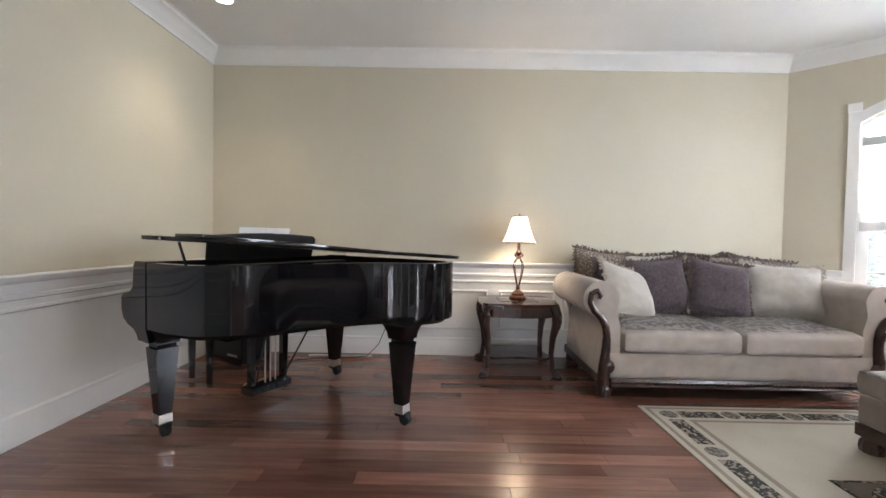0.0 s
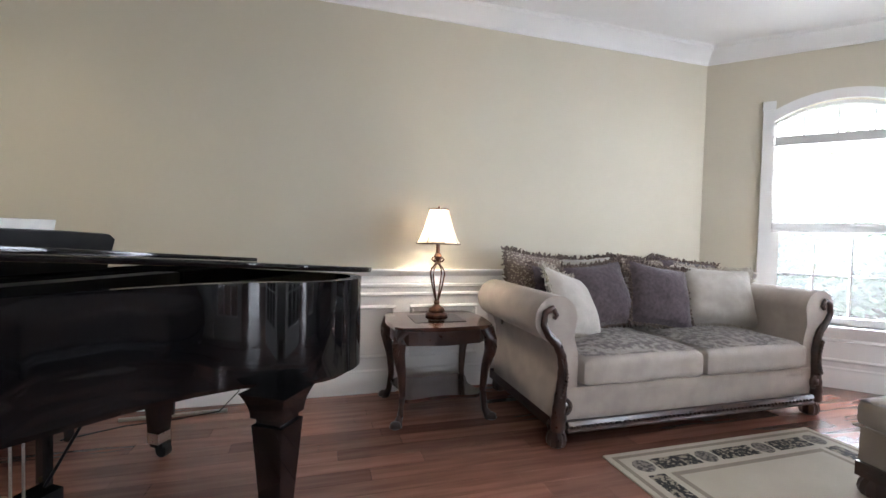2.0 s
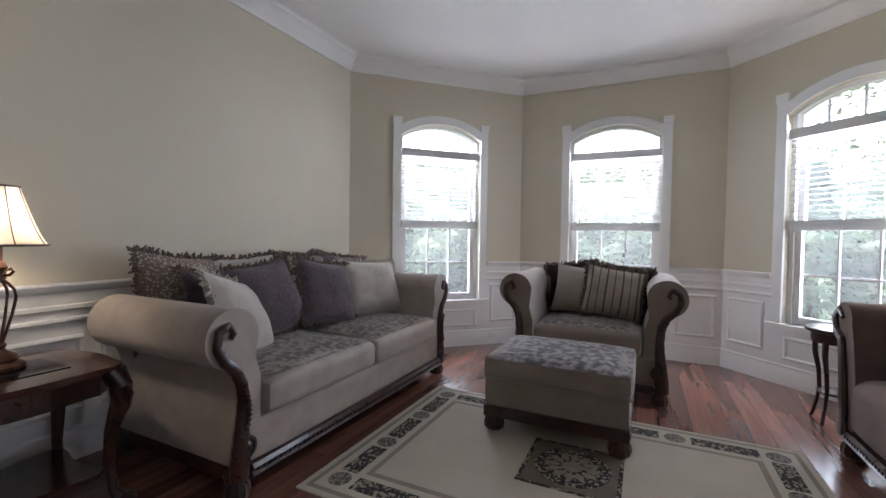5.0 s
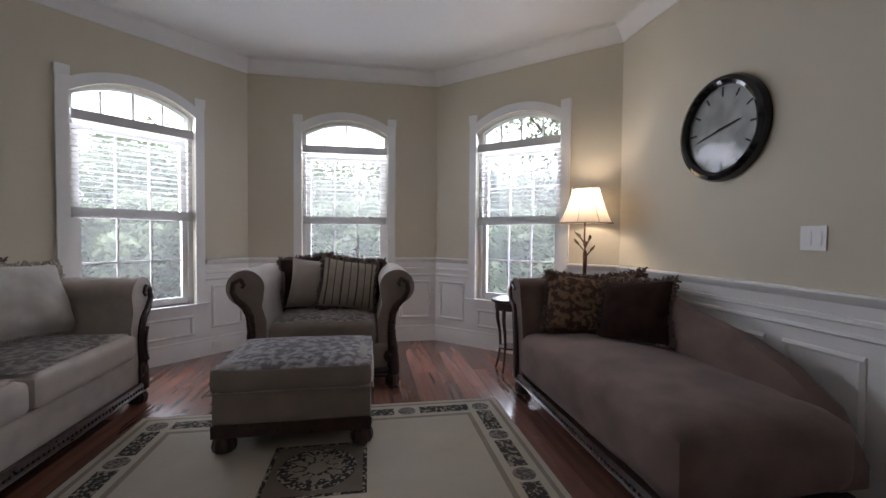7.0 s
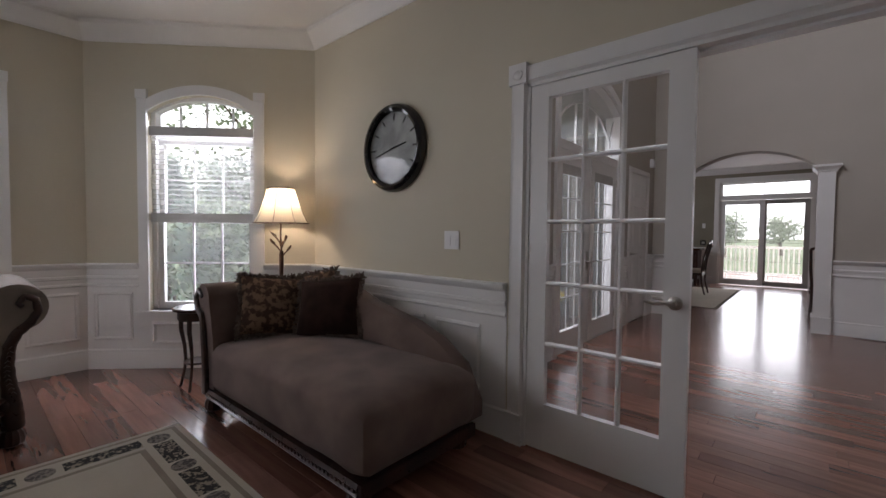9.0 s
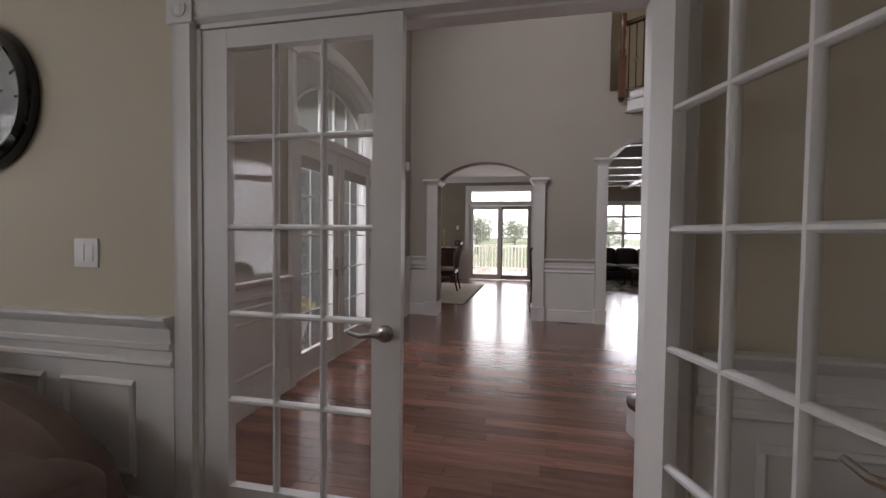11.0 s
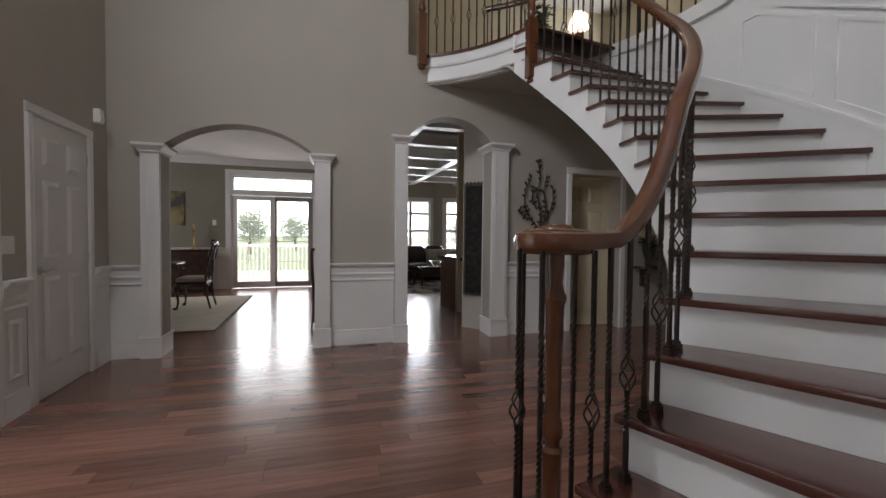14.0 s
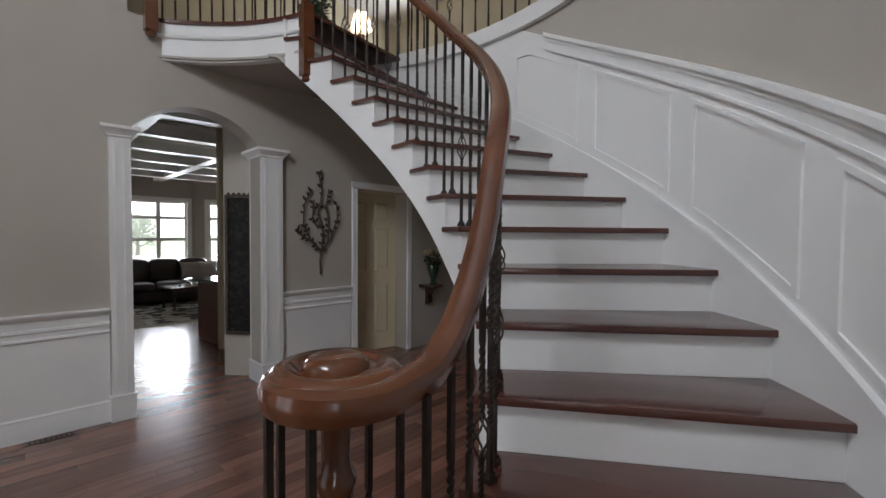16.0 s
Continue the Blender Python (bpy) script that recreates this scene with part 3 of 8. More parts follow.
def south_wall():
    """The foyer's far wall: two arched openings and an inner door, full height east of the gallery."""
    M, L = wall_frame((XFAR, YF), (XF, YF))
    bm = bmesh.new()
    cuts = [(YDOOR[0] - XFAR, YDOOR[1] - XFAR, 2.03, 0, 0), (O2[0] - XFAR, O2[1] - XFAR, O2[2], O2[3], 0), (O1[0] - XFAR, O1[1] - XFAR, O1[2], O1[3], 0)]
    step = XL - XFAR
    u = 0.0

    def top(a):
        return FLOOR2 - 0.02 if a < step - 1e-6 else FTOP
    spans = []
    for u0, u1, sp, rise, _z in cuts:
        spans.append((u, u0, None))
        spans.append((u0, u1, (sp, rise)))
        u = u1
    spans.append((u, L, None))
    for a, b, hole in spans:
        if hole is None:
            if a < step < b:
                box(bm, (a, -WTH, 0), (step, 0, top(a)))
                box(bm, (step, -WTH, 0), (b, 0, FTOP))
            else:
                box(bm, (a, -WTH, 0), (b, 0, top(a)))
        else:
            arch = seg_arch(a, b, hole[0], hole[1])
            for p, q in zip(arch, arch[1:]):
                prism(bm, [p, q, (q[0], top(a)), (p[0], top(a))], -WTH, 0, "y")
    part("wall_foyer_south", bm, M_FOYER, m=M, smooth=False, kind="structure", label="tall greige wall with two arched openings")
    return M


MFS = south_wall()
# foyer side of the wall above the living room
bm = bmesh.new()
box(bm, (XW - TH, YS - TH + 0.001, CEIL + 0.12), (XF, YS, FTOP))
part("wall_foyer_north", bm, M_FOYER, smooth=False, kind="structure", label="tall greige wall above the french doors")
bm = bmesh.new()
for a, b in ((XW - TH, DX0 - 0.0), (DX1, XF)):
    box(bm, (a, YS - TH - 0.006, 0), (b, YS - TH - 0.001, CEIL + 0.13))
box(bm, (DX0, YS - TH - 0.006, DHEAD), (DX1, YS - TH - 0.001, CEIL + 0.13))
part("wall_face_foyer", bm, M_FOYER, smooth=False, kind="structure", label="greige painted foyer side of the doorway wall")
bm = bmesh.new()
box(bm, (-6.4, -8.4, FTOP), (XF + 0.3, YS, FTOP + 0.12))
part("ceiling_foyer", bm, M_CEIL, smooth=False, kind="structure", label="high plain white foyer ceiling")

# foyer wainscot
wainscot("wainscot_foyer_south", MFS, [(O1[1] + 0.17 - XFAR, XF - XFAR), (O2[1] + 0.15 - XFAR, O1[0] - 0.165 - XFAR), (-3.19 - XFAR, O2[0] - 0.20 - XFAR)], [])
wainscot("wainscot_foyer_east", MF, [(-4.26 - YF, YD0 - 0.09 - YF), (0, -5.2 - YF)], [(-4.20 - YF, YD0 - 0.15 - YF, 0.25, 0.64)])
wainscot("wainscot_foyer_east_near", MF, [(YD1 + 0.09 - YF, LF)], [(YD1 + 0.2 - YF, LF - 0.1, 0.25, 0.64)])


def pilaster(x, w, h, label):
    """A square half column with plinth, neck and capital on the foyer wall."""
    p = thing("pilaster", pose(x, YF, 0), label, "column", kind="structure")
    bm = bmesh.new()
    box(bm, (-w / 2, -WTH - 0.03, 0.20), (w / 2, 0.05, h - 0.07))
    box(bm, (-w / 2 + 0.03, 0.05, 0.28), (-w / 2 + 0.05, 0.056, h - 0.12))
    box(bm, (w / 2 - 0.05, 0.05, 0.28), (w / 2 - 0.03, 0.056, h - 0.12))
    part("shaft", bm, M_WHITE, p, bevel=0.003)
    bm = bmesh.new()
    box(bm, (-w / 2 - 0.012, -WTH - 0.042, 0), (w / 2 + 0.012, 0.062, 0.185))
    box(bm, (-w / 2 - 0.02, -WTH - 0.05, 0.185), (w / 2 + 0.02, 0.07, 0.203))
    part("plinth", bm, M_WHITE, p, bevel=0.003)
    bm = bmesh.new()
    rings = []
    for e, z in ((0.004, h - 0.085), (0.014, h - 0.082), (0.016, h - 0.068), (0.03, h - 0.05), (0.05, h - 0.03), (0.056, h - 0.024), (0.056, h)):
        rings.append([bm.verts.new(v) for v in ((-w / 2 - e, -WTH - 0.03 - e, z), (w / 2 + e, -WTH - 0.03 - e, z), (w / 2 + e, 0.05 + e, z), (-w / 2 - e, 0.05 + e, z))])
    for a, b in zip(rings, rings[1:]):
        for i in range(4):
            bm.faces.new((a[i], a[(i + 1) % 4], b[(i + 1) % 4], b[i]))
    bm.faces.new(rings[0][::-1])
    bm.faces.new(rings[-1])
    part("capital", bm, M_WHITE, p, smooth=False)


pilaster(O1[1] + 0.083, 0.16, O1[2], "white square pilaster with capital at the dining opening")
pilaster(O1[0] - 0.08, 0.16, O1[2], "white square pilaster with capital at the dining opening")
pilaster(O2[1] + 0.07, 0.14, O2[2], "tall white pilaster with capital at the family room opening")
pilaster(O2[0] - 0.103, 0.206, O2[2], "tall white pilaster with capital at the family room opening")

# inner panelled doors
def panel_door(name, w, h, m, label, mat, handle_u, thick=0.036, front=1):
    d = thing(name, m, label, "door")
    bm = bmesh.new()
    t = thick / 2
    box(bm, (0, -t, 0), (w, t, h))
    part("slab", bm, mat, d, bevel=0.002)
    pw = (w - 0.33) / 2
    for u in (0.11, 0.22 + pw):
        for z0, z1 in ((0.22, 0.88), (1.02, 1.58), (1.68, h - 0.12)):
            bm = bmesh.new()
            for s in (1, -1):
                prism_pts = [(u, z0), (u + pw, z0), (u + pw, z1), (u, z1)]
                ins = 0.03
                a = [bm.verts.new((x, s * (t + 0.001), z)) for x, z in prism_pts]
                b = [bm.verts.new((min(max(x, u + ins), u + pw - ins), s * (t + 0.016), min(max(z, z0 + ins), z1 - ins))) for x, z in prism_pts]
                for i in range(4):
                    bm.faces.new((a[i], a[(i + 1) % 4], b[(i + 1) % 4], b[i]))
                bm.faces.new(b)
                bm.faces.new(a[::-1])
            part("panel", bm, mat, d, smooth=False)
    sgn = 1 if handle_u < w / 2 else -1
    for s in (1, -1):
        bm = bmesh.new()
        lathe(bm, [(0.03, 0), (0.03, 0.006), (0.012, 0.012), (0.010, 0.045)], 16, Matrix.Translation((handle_u, s * t, 0.93)) @ Matrix.Rotation(radians(-90 * s), 4, "X"))
        tube(bm, [(handle_u, s * (t + 0.045), 0.93), (handle_u + sgn * 0.05, s * (t + 0.05), 0.934), (handle_u + sgn * 0.11, s * (t + 0.047), 0.926)], 0.009, 8)
        part("door_handle", bm, M_STEEL, d, "satin nickel lever handle")
    hu = w if handle_u < w / 2 else 0
    for z in (0.2, 1.0, h - 0.2):
        bm = bmesh.new()
        lathe(bm, [(0.007, -0.045), (0.007, 0.045)], 8, Matrix.Translation((hu, front * (t + 0.004), z)))
        part("hinge", bm, M_STEEL, d)
    return d


M_IVORY = surf("ivory_door_paint", (0.66, 0.58, 0.40), (0.62, 0.54, 0.37), 2, 0.4)
panel_door("closet_door", 0.73, 2.02, pose(XF + 0.02, -5.095, 0.006, 0, 0, 90), "closed white six-panel closet door", M_WHITE, 0.67)
casing("door_casing", MF, -5.10 - YF, -4.36 - YF, 2.03, 0.075, 0.02, rosette=False, kindlabel="white moulded closet door casing")
casing("door_casing", MFS, YDOOR[0] - XFAR, YDOOR[1] - XFAR, 2.03, 0.085, 0.02, rosette=False, kindlabel="white moulded inner door casing")
panel_door("inner_door", 0.72, 2.02, pose(YDOOR[0] + 0.02, YF - WTH + 0.03, 0.006, 0, 0, -13), "ivory six-panel door standing ajar", M_IVORY, 0.66)
bm = bmesh.new()
box(bm, (XF + 0.05, -5.2, 0), (XF + 0.75, -4.2, 0.01))
box(bm, (XF + 0.70, -5.2, 0), (XF + 0.75, -4.2, 2.3))
part("closet_back", bm, M_FOYER, smooth=False, kind="structure", label="plain closet interior")

# ---------------------------------------------------------------- front double door with arched transom
FD = pose(XF, YD0, 0, 0, 0, 90)
FDW = YD1 - YD0
bm = bmesh.new()
for u in (-0.085, FDW):
    prism(bm, [(u, 0), (u + 0.01, 0.025), (u + 0.04, 0.02), (u + 0.075, 0.028), (u + 0.085, 0)], 0.0, 2.66, "z")
    box(bm, (u - 0.006, 0, 2.655), (u + 0.091, 0.034, 2.745))
ina, oua = seg_arch(0, FDW, 2.66, 0.21, 20), seg_arch(-0.02, FDW + 0.02, 2.745, 0.225, 20)
for i in range(20):
    prism(bm, [ina[i], ina[i + 1], oua[i + 1], oua[i]], 0, 0.026, "y")
part("door_casing", bm, M_WHITE, m=FD, kind="structure", label="white arched front door casing")
bm = bmesh.new()
for u in (0, FDW - 0.03):
    box(bm, (u, -0.18, 0), (u + 0.03, -0.001, 2.68))
box(bm, (0.03, -0.16, 2.03), (FDW - 0.03, -0.02, 2.115))
ia = seg_arch(0.03, FDW - 0.03, 2.655, 0.19, 20)
for i in range(20):
    prism(bm, [ia[i], ia[i + 1], ina[i + 1], ina[i]], -0.18, -0.001, "y")
box(bm, (0, -0.16, -0.002), (FDW, -0.02, 0.012))
part("door_frame", bm, M_WHITE, m=FD, kind="structure", label="white front door frame with transom bar")
tw = thing("transom_window", FD, "white arched transom window with curved muntins above the front door", "window", kind="structure")
bm = bmesh.new()
prism(bm, [(0.03, 2.115), (FDW - 0.03, 2.115)] + ia[::-1], -0.09, -0.084, "y")
g = part("pane", bm, M_HAZEPANE, tw)
g.visible_shadow = False
arc_lo = seg_arch(0.17, FDW - 0.17, 2.33, 0.28, 20)
arc_hi = seg_arch(0.155, FDW - 0.155, 2.335, 0.295, 20)
bm = bmesh.new()
for i in range(20):
    prism(bm, [arc_lo[i], arc_lo[i + 1], arc_hi[i + 1], arc_hi[i]], -0.098, -0.076, "y")
part("curved_muntin", bm, M_WHITE, tw)
for u, zt in ((0.162, 2.335), (FDW - 0.162, 2.335), *((FDW * k / 6, 2.33 + 0.28 * (1 - (abs(2 * k / 6 - 1) * FDW / (FDW - 0.34)) ** 2)) for k in range(2, 5))):
    bm = bmesh.new()
    box(bm, (u - 0.008, -0.10, 2.11), (u + 0.008, -0.074, zt))
    part("muntin", bm, M_WHITE, tw)
for u0, z0, u1, z1 in ((0.17, 2.335, 0.03, 2.60), (FDW - 0.17, 2.335, FDW - 0.03, 2.60), (FDW / 2, 2.61, FDW / 2, 2.84)):
    bm = bmesh.new()
    tube(bm, [(u0, -0.087, z0), (u1, -0.087, z1)], 0.008, 6)
    part("muntin", bm, M_WHITE, tw)
FLW = FDW / 2 - 0.032
for k, mm in ((0, pose(XF + 0.05, YD0 + 0.03, 0.012, 0, 0, 90)), (1, pose(XF + 0.05, YD0 + 0.034 + FLW, 0.012, 0, 0, 90))):
    leaf = glazed_leaf("front_door", FLW, 2.015, 3, 5, 0.12, 0.135, 0.20, mm, "closed white glazed front door with grid muntins", 0.045, handle_u=(FLW - 0.06) if k == 0 else 0.06, hinge_u=0.0 if k == 0 else FLW, mw=0.014)
    bm = bmesh.new()
    box(bm, (0.125, 0.006, 1.775), (FLW - 0.125, 0.02, 1.878))
    part("raised_blind", bm, M_BLINDRAIL, leaf, "grey raised blind stack between the panes")
    bm = bmesh.new()
    box(bm, ((FLW - 0.085) if k == 0 else 0.035, 0.022, 0.79), ((FLW - 0.035) if k == 0 else 0.085, 0.03, 0.99))
    part("handle_plate", bm, M_STEEL, leaf, bevel=0.003)
bm = bmesh.new()
box(bm, (FDW / 2 - 0.025, -0.02, 0.012), (FDW / 2 + 0.025, -0.008, 2.02))
part("door_astragal", bm, M_WHITE, m=FD, kind="structure", label="white astragal strip between the front doors")

# ---------------------------------------------------------------- curved staircase
SC = Vector((-0.556, -3.646, 0))
RIS = 0.193
R_IN, R_OUT = 1.80, 2.885


def ang_out(k):
    return 124.5 + 7.0 * (k - 5)


def ang_in(k):
    if k <= 5:
        return 124.3 + 6.8 * (k - 5)
    if k <= 9:
        return 124.3 + 8.4 * (k - 5)
    return 157.9 + 7.0 * (k - 9)


def on(r, a, z=0.0):
    return Vector((SC.x + r * math.cos(radians(a)), SC.y + r * math.sin(radians(a)), z))


def nose_z(a, inner=True):
    """Height of the nosing line at an angle."""
    f = ang_in if inner else ang_out
    k = 1.0
    for i in range(1, 17):
        if a >= f(i):
            k = i + (a - f(i)) / (f(i + 1) - f(i))
    if a < f(1):
        k = 1 + (a - f(1)) / (f(2) - f(1))
    return RIS * k


stairs = thing("staircase", pose(SC.x, SC.y, 0), "curved staircase with dark cherry treads and white risers", "staircase")
SI = Matrix.Translation(-SC)


def spart(name, bm, mat, label="", bevel=0.0, smooth=True):
    bmesh.ops.transform(bm, matrix=SI, verts=bm.verts)
    return part(name, bm, mat, stairs, label, bevel, smooth=smooth)


for k in range(2, 17):
    n = 6
    a0i, a1i, a0o, a1o = ang_in(k), ang_in(k + 1) + 1.0, ang_out(k), ang_out(k + 1) + 0.8
    z = RIS * k
    inner = [on(R_IN - 0.035, a0i - 0.8 + (a1i - a0i) * i / n) for i in range(n + 1)]
    outer = [on(R_OUT, a0o - 0.6 + (a1o - a0o) * i / n) for i in range(n + 1)]
    bm = bmesh.new()
    prism(bm, [(p.x, p.y) for p in inner] + [(p.x, p.y) for p in reversed(outer)], z - 0.03, z)
    spart("tread", bm, M_TREAD, bevel=0.008)
for k in range(2, 18):
    z0, z1 = RIS * (k - 1), RIS * k - 0.03
    a, b = on(R_IN, ang_in(k) + 0.15), on(R_OUT, ang_out(k) + 0.15)
    a2, b2 = on(R_IN, ang_in(k) + 0.9), on(R_OUT, ang_out(k) + 0.6)
    bm = bmesh.new()
    prism(bm, [(a.x, a.y), (b.x, b.y), (b2.x, b2.y), (a2.x, a2.y)], z0, z1)
    spart("riser", bm, M_WHITE, smooth=False)

# curtail first step round the newel
NEWEL = Vector((-0.915, -2.0, 0))
pts = [NEWEL + 0.20 * Vector((math.cos(radians(a)), math.sin(radians(a)), 0)) for a in range(-110, 61, 10)]
e0, e1 = on(R_OUT, ang_out(1)), on(R_OUT, ang_out(2) + 0.8)
e2 = on(R_IN, ang_in(2) + 0.8)
poly = [(p.x, p.y) for p in pts] + [(e0.x, e0.y), (e1.x, e1.y), (e2.x, e2.y)]
bm = bmesh.new()
prism(bm, poly, RIS - 0.03, RIS)
spart("tread", bm, M_TREAD, bevel=0.008)
cx, cy = sum(p[0] for p in poly) / len(poly), sum(p[1] for p in poly) / len(poly)
bm = bmesh.new()
prism(bm, [(cx + (x - cx) * 0.975, cy + (y - cy) * 0.975) for x, y in poly], 0, RIS - 0.03)
spart("riser", bm, M_WHITE)

# stringer with sawtooth head on the open side, soffit and skirt
for k in range(2, 17):
    bm = bmesh.new()
    a0, a1 = ang_in(k) + 0.1, ang_in(k + 1) + 0.1
    n = 4
    for i in range(n):
        aa, ab = a0 + (a1 - a0) * i / n, a0 + (a1 - a0) * (i + 1) / n
        za, zb = max(0.0, nose_z(aa) - RIS - 0.22), max(0.0, nose_z(ab) - RIS - 0.22)
        zt = RIS * k - 0.03
        p = [on(R_IN - 0.012, aa), on(R_IN - 0.012, ab), on(R_IN + 0.03, ab), on(R_IN + 0.03, aa)]
        lo = [bm.verts.new((q.x, q.y, z)) for q, z in zip(p, (za, zb, zb, za))]
        hi = [bm.verts.new((q.x, q.y, zt)) for q in p]
        bm.faces.new(lo[::-1])
        bm.faces.new(hi)
        for j in range(4):
            bm.faces.new((lo[j], lo[(j + 1) % 4], hi[(j + 1) % 4], hi[j]))
    spart("stringer", bm, M_WHITE, "white cut stringer", smooth=False)
bm = bmesh.new()
prev = None
for i in range(41):
    a = ang_in(3) + (219.0 - ang_in(3)) * i / 40
    z = min(max(0.0, nose_z(a) - RIS - 0.215), FLOOR2 - 0.325)
    ao = a - 6 * min(1, max(0, (a - 125) / 30))
    ri, zt = (R_IN - 0.012, FLOOR2 - 0.31) if a > ang_in(17) else (R_IN + 0.03, z + 0.03)
    cur = [bm.verts.new(on(ri, a, z)), bm.verts.new(on(R_OUT, ao, z)), bm.verts.new(on(R_OUT, ao, zt)), bm.verts.new(on(ri, a, zt))]
    if not prev or i == 40:
        bm.faces.new(cur)
    if prev:
        for j in range(4):
            bm.faces.new((prev[j], prev[(j + 1) % 4], cur[(j + 1) % 4], cur[j]))
    prev = cur
spart("soffit", bm, M_FOYER, "greige underside of the stair")

# outer curved wall: full height before the gallery, gallery-floor height beyond
A_FULL = 140.0
RW = R_OUT + 0.01


def curved(bm, r0, r1, a0, a1, z0, z1, n=24):
    """A curved slab; z0 and z1 are heights or functions of the angle."""
    f0 = z0 if callable(z0) else (lambda a: z0)
    f1 = z1 if callable(z1) else (lambda a: z1)
    prev = None
    first = None
    for i in range(n + 1):
        a = a0 + (a1 - a0) * i / n
        cur = [bm.verts.new(on(r0, a, f0(a))), bm.verts.new(on(r1, a, f0(a))), bm.verts.new(on(r1, a, f1(a))), bm.verts.new(on(r0, a, f1(a)))]
        if prev:
            for j in range(4):
                bm.faces.new((prev[j], prev[(j + 1) % 4], cur[(j + 1) % 4], cur[j]))
        else:
            bm.faces.new(cur)
        prev = cur
    bm.faces.new(prev[::-1])


A_START = 95.0
bm = bmesh.new()
curved(bm, RW, RW + 0.15, A_START, A_FULL, 0, FTOP, 40)
curved(bm, RW, RW + 0.15, A_FULL, 236, lambda a: min(FLOOR2 - 0.34, nose_z(a, False) - 0.42), lambda a: min(FLOOR2 - 0.02, 3.0 + (a - A_FULL) * 0.05), 40)
part("wall_stair", bm, M_FOYER, kind="structure", label="curved greige stair wall", smooth=False)
bm = bmesh.new()
def rail_z(a):
    return min(nose_z(a, False) + 0.90, FLOOR2 + 0.02)


curved(bm, RW - 0.006, RW, ang_out(1), 236, lambda a: max(0, nose_z(a, False) - 0.25), lambda a: rail_z(a) - 0.02, 60)
part("wainscot_stair", bm, M_WHITE, kind="structure", label="white panelled wainscot rising along the stair")
bm = bmesh.new()
for d0, za, zb in ((0.036, -0.03, 0.0), (0.02, -0.06, -0.03), (0.012, -0.11, -0.06), (0.018, -0.13, -0.11)):
    curved(bm, RW - 0.006 - d0, RW - 0.006, ang_out(1), 168, lambda a, za=za: rail_z(a) + za, lambda a, zb=zb: rail_z(a) + zb, 80)
part("chair_rail_stair", bm, M_WHITE, kind="structure", label="white raking chair rail on the stair wall")
bm = bmesh.new()
for d0, za, zb in ((0.016, -0.25, 0.115), (0.024, 0.10, 0.14)):
    curved(bm, RW - 0.006 - d0, RW - 0.006, ang_out(2), 205, lambda a, za=za: max(0, nose_z(a, False) + za), lambda a, zb=zb: min(FLOOR2, nose_z(a, False) + zb), 50)
part("skirt_stair", bm, M_WHITE, kind="structure", label="white skirt board along the stair wall")
bm = bmesh.new()
for a0 in (97.5, 113.5, 129.5, 145.5, 161.5):
    a1 = a0 + 13.0
    for lo_, hi_ in ((a0, a0 + 0.6), (a1 - 0.6, a1)):
        curved(bm, RW - 0.016, RW - 0.006, lo_, hi_, lambda a: nose_z(a, False) + 0.20, lambda a: min(rail_z(a) - 0.18, FLOOR2 - 0.3), 2)
    for off in (0.20, None):
        if off:
            curved(bm, RW - 0.016, RW - 0.006, a0, a1, lambda a: nose_z(a, False) + 0.18, lambda a: nose_z(a, False) + 0.205, 8)
        else:
            curved(bm, RW - 0.016, RW - 0.006, a0, a1, lambda a: min(rail_z(a) - 0.20, FLOOR2 - 0.32), lambda a: min(rail_z(a) - 0.175, FLOOR2 - 0.295), 8)
part("panel_moulding_stair", bm, M_WHITE, kind="structure", label="white panel mouldings on the stair wainscot")
# white gallery-edge trim on top of the low wall
bm = bmesh.new()
curved(bm, RW - 0.05, RW + 0.17, A_FULL - 2, 236, lambda a: min(FLOOR2, 3.0 + (a - A_FULL) * 0.05) - 0.09, lambda a: min(FLOOR2, 3.0 + (a - A_FULL) * 0.05) + 0.04, 40)
part("trim", bm, M_WHITE, kind="structure", label="white cap along the gallery edge")

# gallery: curved balcony edge, its fascia, soffit and upper hall floor
def r_balc(a):
    return 1.80 + 0.22 * (a - 207) / 42


bm = bmesh.new()
prev = None
for i in range(21):
    a = 207 + 42 * i / 20
    r = r_balc(a)
    q = [on(r - 0.015, a, FLOOR2 - 0.335), on(r + 0.05, a, FLOOR2 - 0.335), on(r + 0.05, a, FLOOR2 - 0.025), on(r - 0.015, a, FLOOR2 - 0.025)]
    cur = [bm.verts.new(v) for v in q]
    if prev:
        for j in range(4):
            bm.faces.new((prev[j], prev[(j + 1) % 4], cur[(j + 1) % 4], cur[j]))
    else:
        bm.faces.new(cur)
    prev = cur
bm.faces.new(prev[::-1])
prev = None
for i in range(21):
    a = 207 + 42 * i / 20
    r = r_balc(a) - 0.015
    q = [on(r, a, FLOOR2 - 0.155), on(r - 0.02, a, FLOOR2 - 0.15), on(r - 0.026, a, FLOOR2 - 0.135), on(r - 0.012, a, FLOOR2 - 0.12), on(r, a, FLOOR2 - 0.12)]
    cur = [bm.verts.new(v) for v in q]
    if prev:
        for j in range(5):
            bm.faces.new((prev[j], prev[(j + 1) % 5], cur[(j + 1) % 5], cur[j]))
    prev = cur
part("gallery_fascia", bm, M_WHITE, kind="structure", label="curved white balcony fascia with moulding", smooth=False)
bm = bmesh.new()
edge = [on(r_balc(207 + 42 * i / 20) - 0.035, 207 + 42 * i / 20) for i in range(21)]
rim = [on(RW - 0.02, 249 - 49 * i / 20) for i in range(21)]
prism(bm, [(p.x, p.y) for p in edge + rim], FLOOR2 - 0.03, FLOOR2 - 0.002)
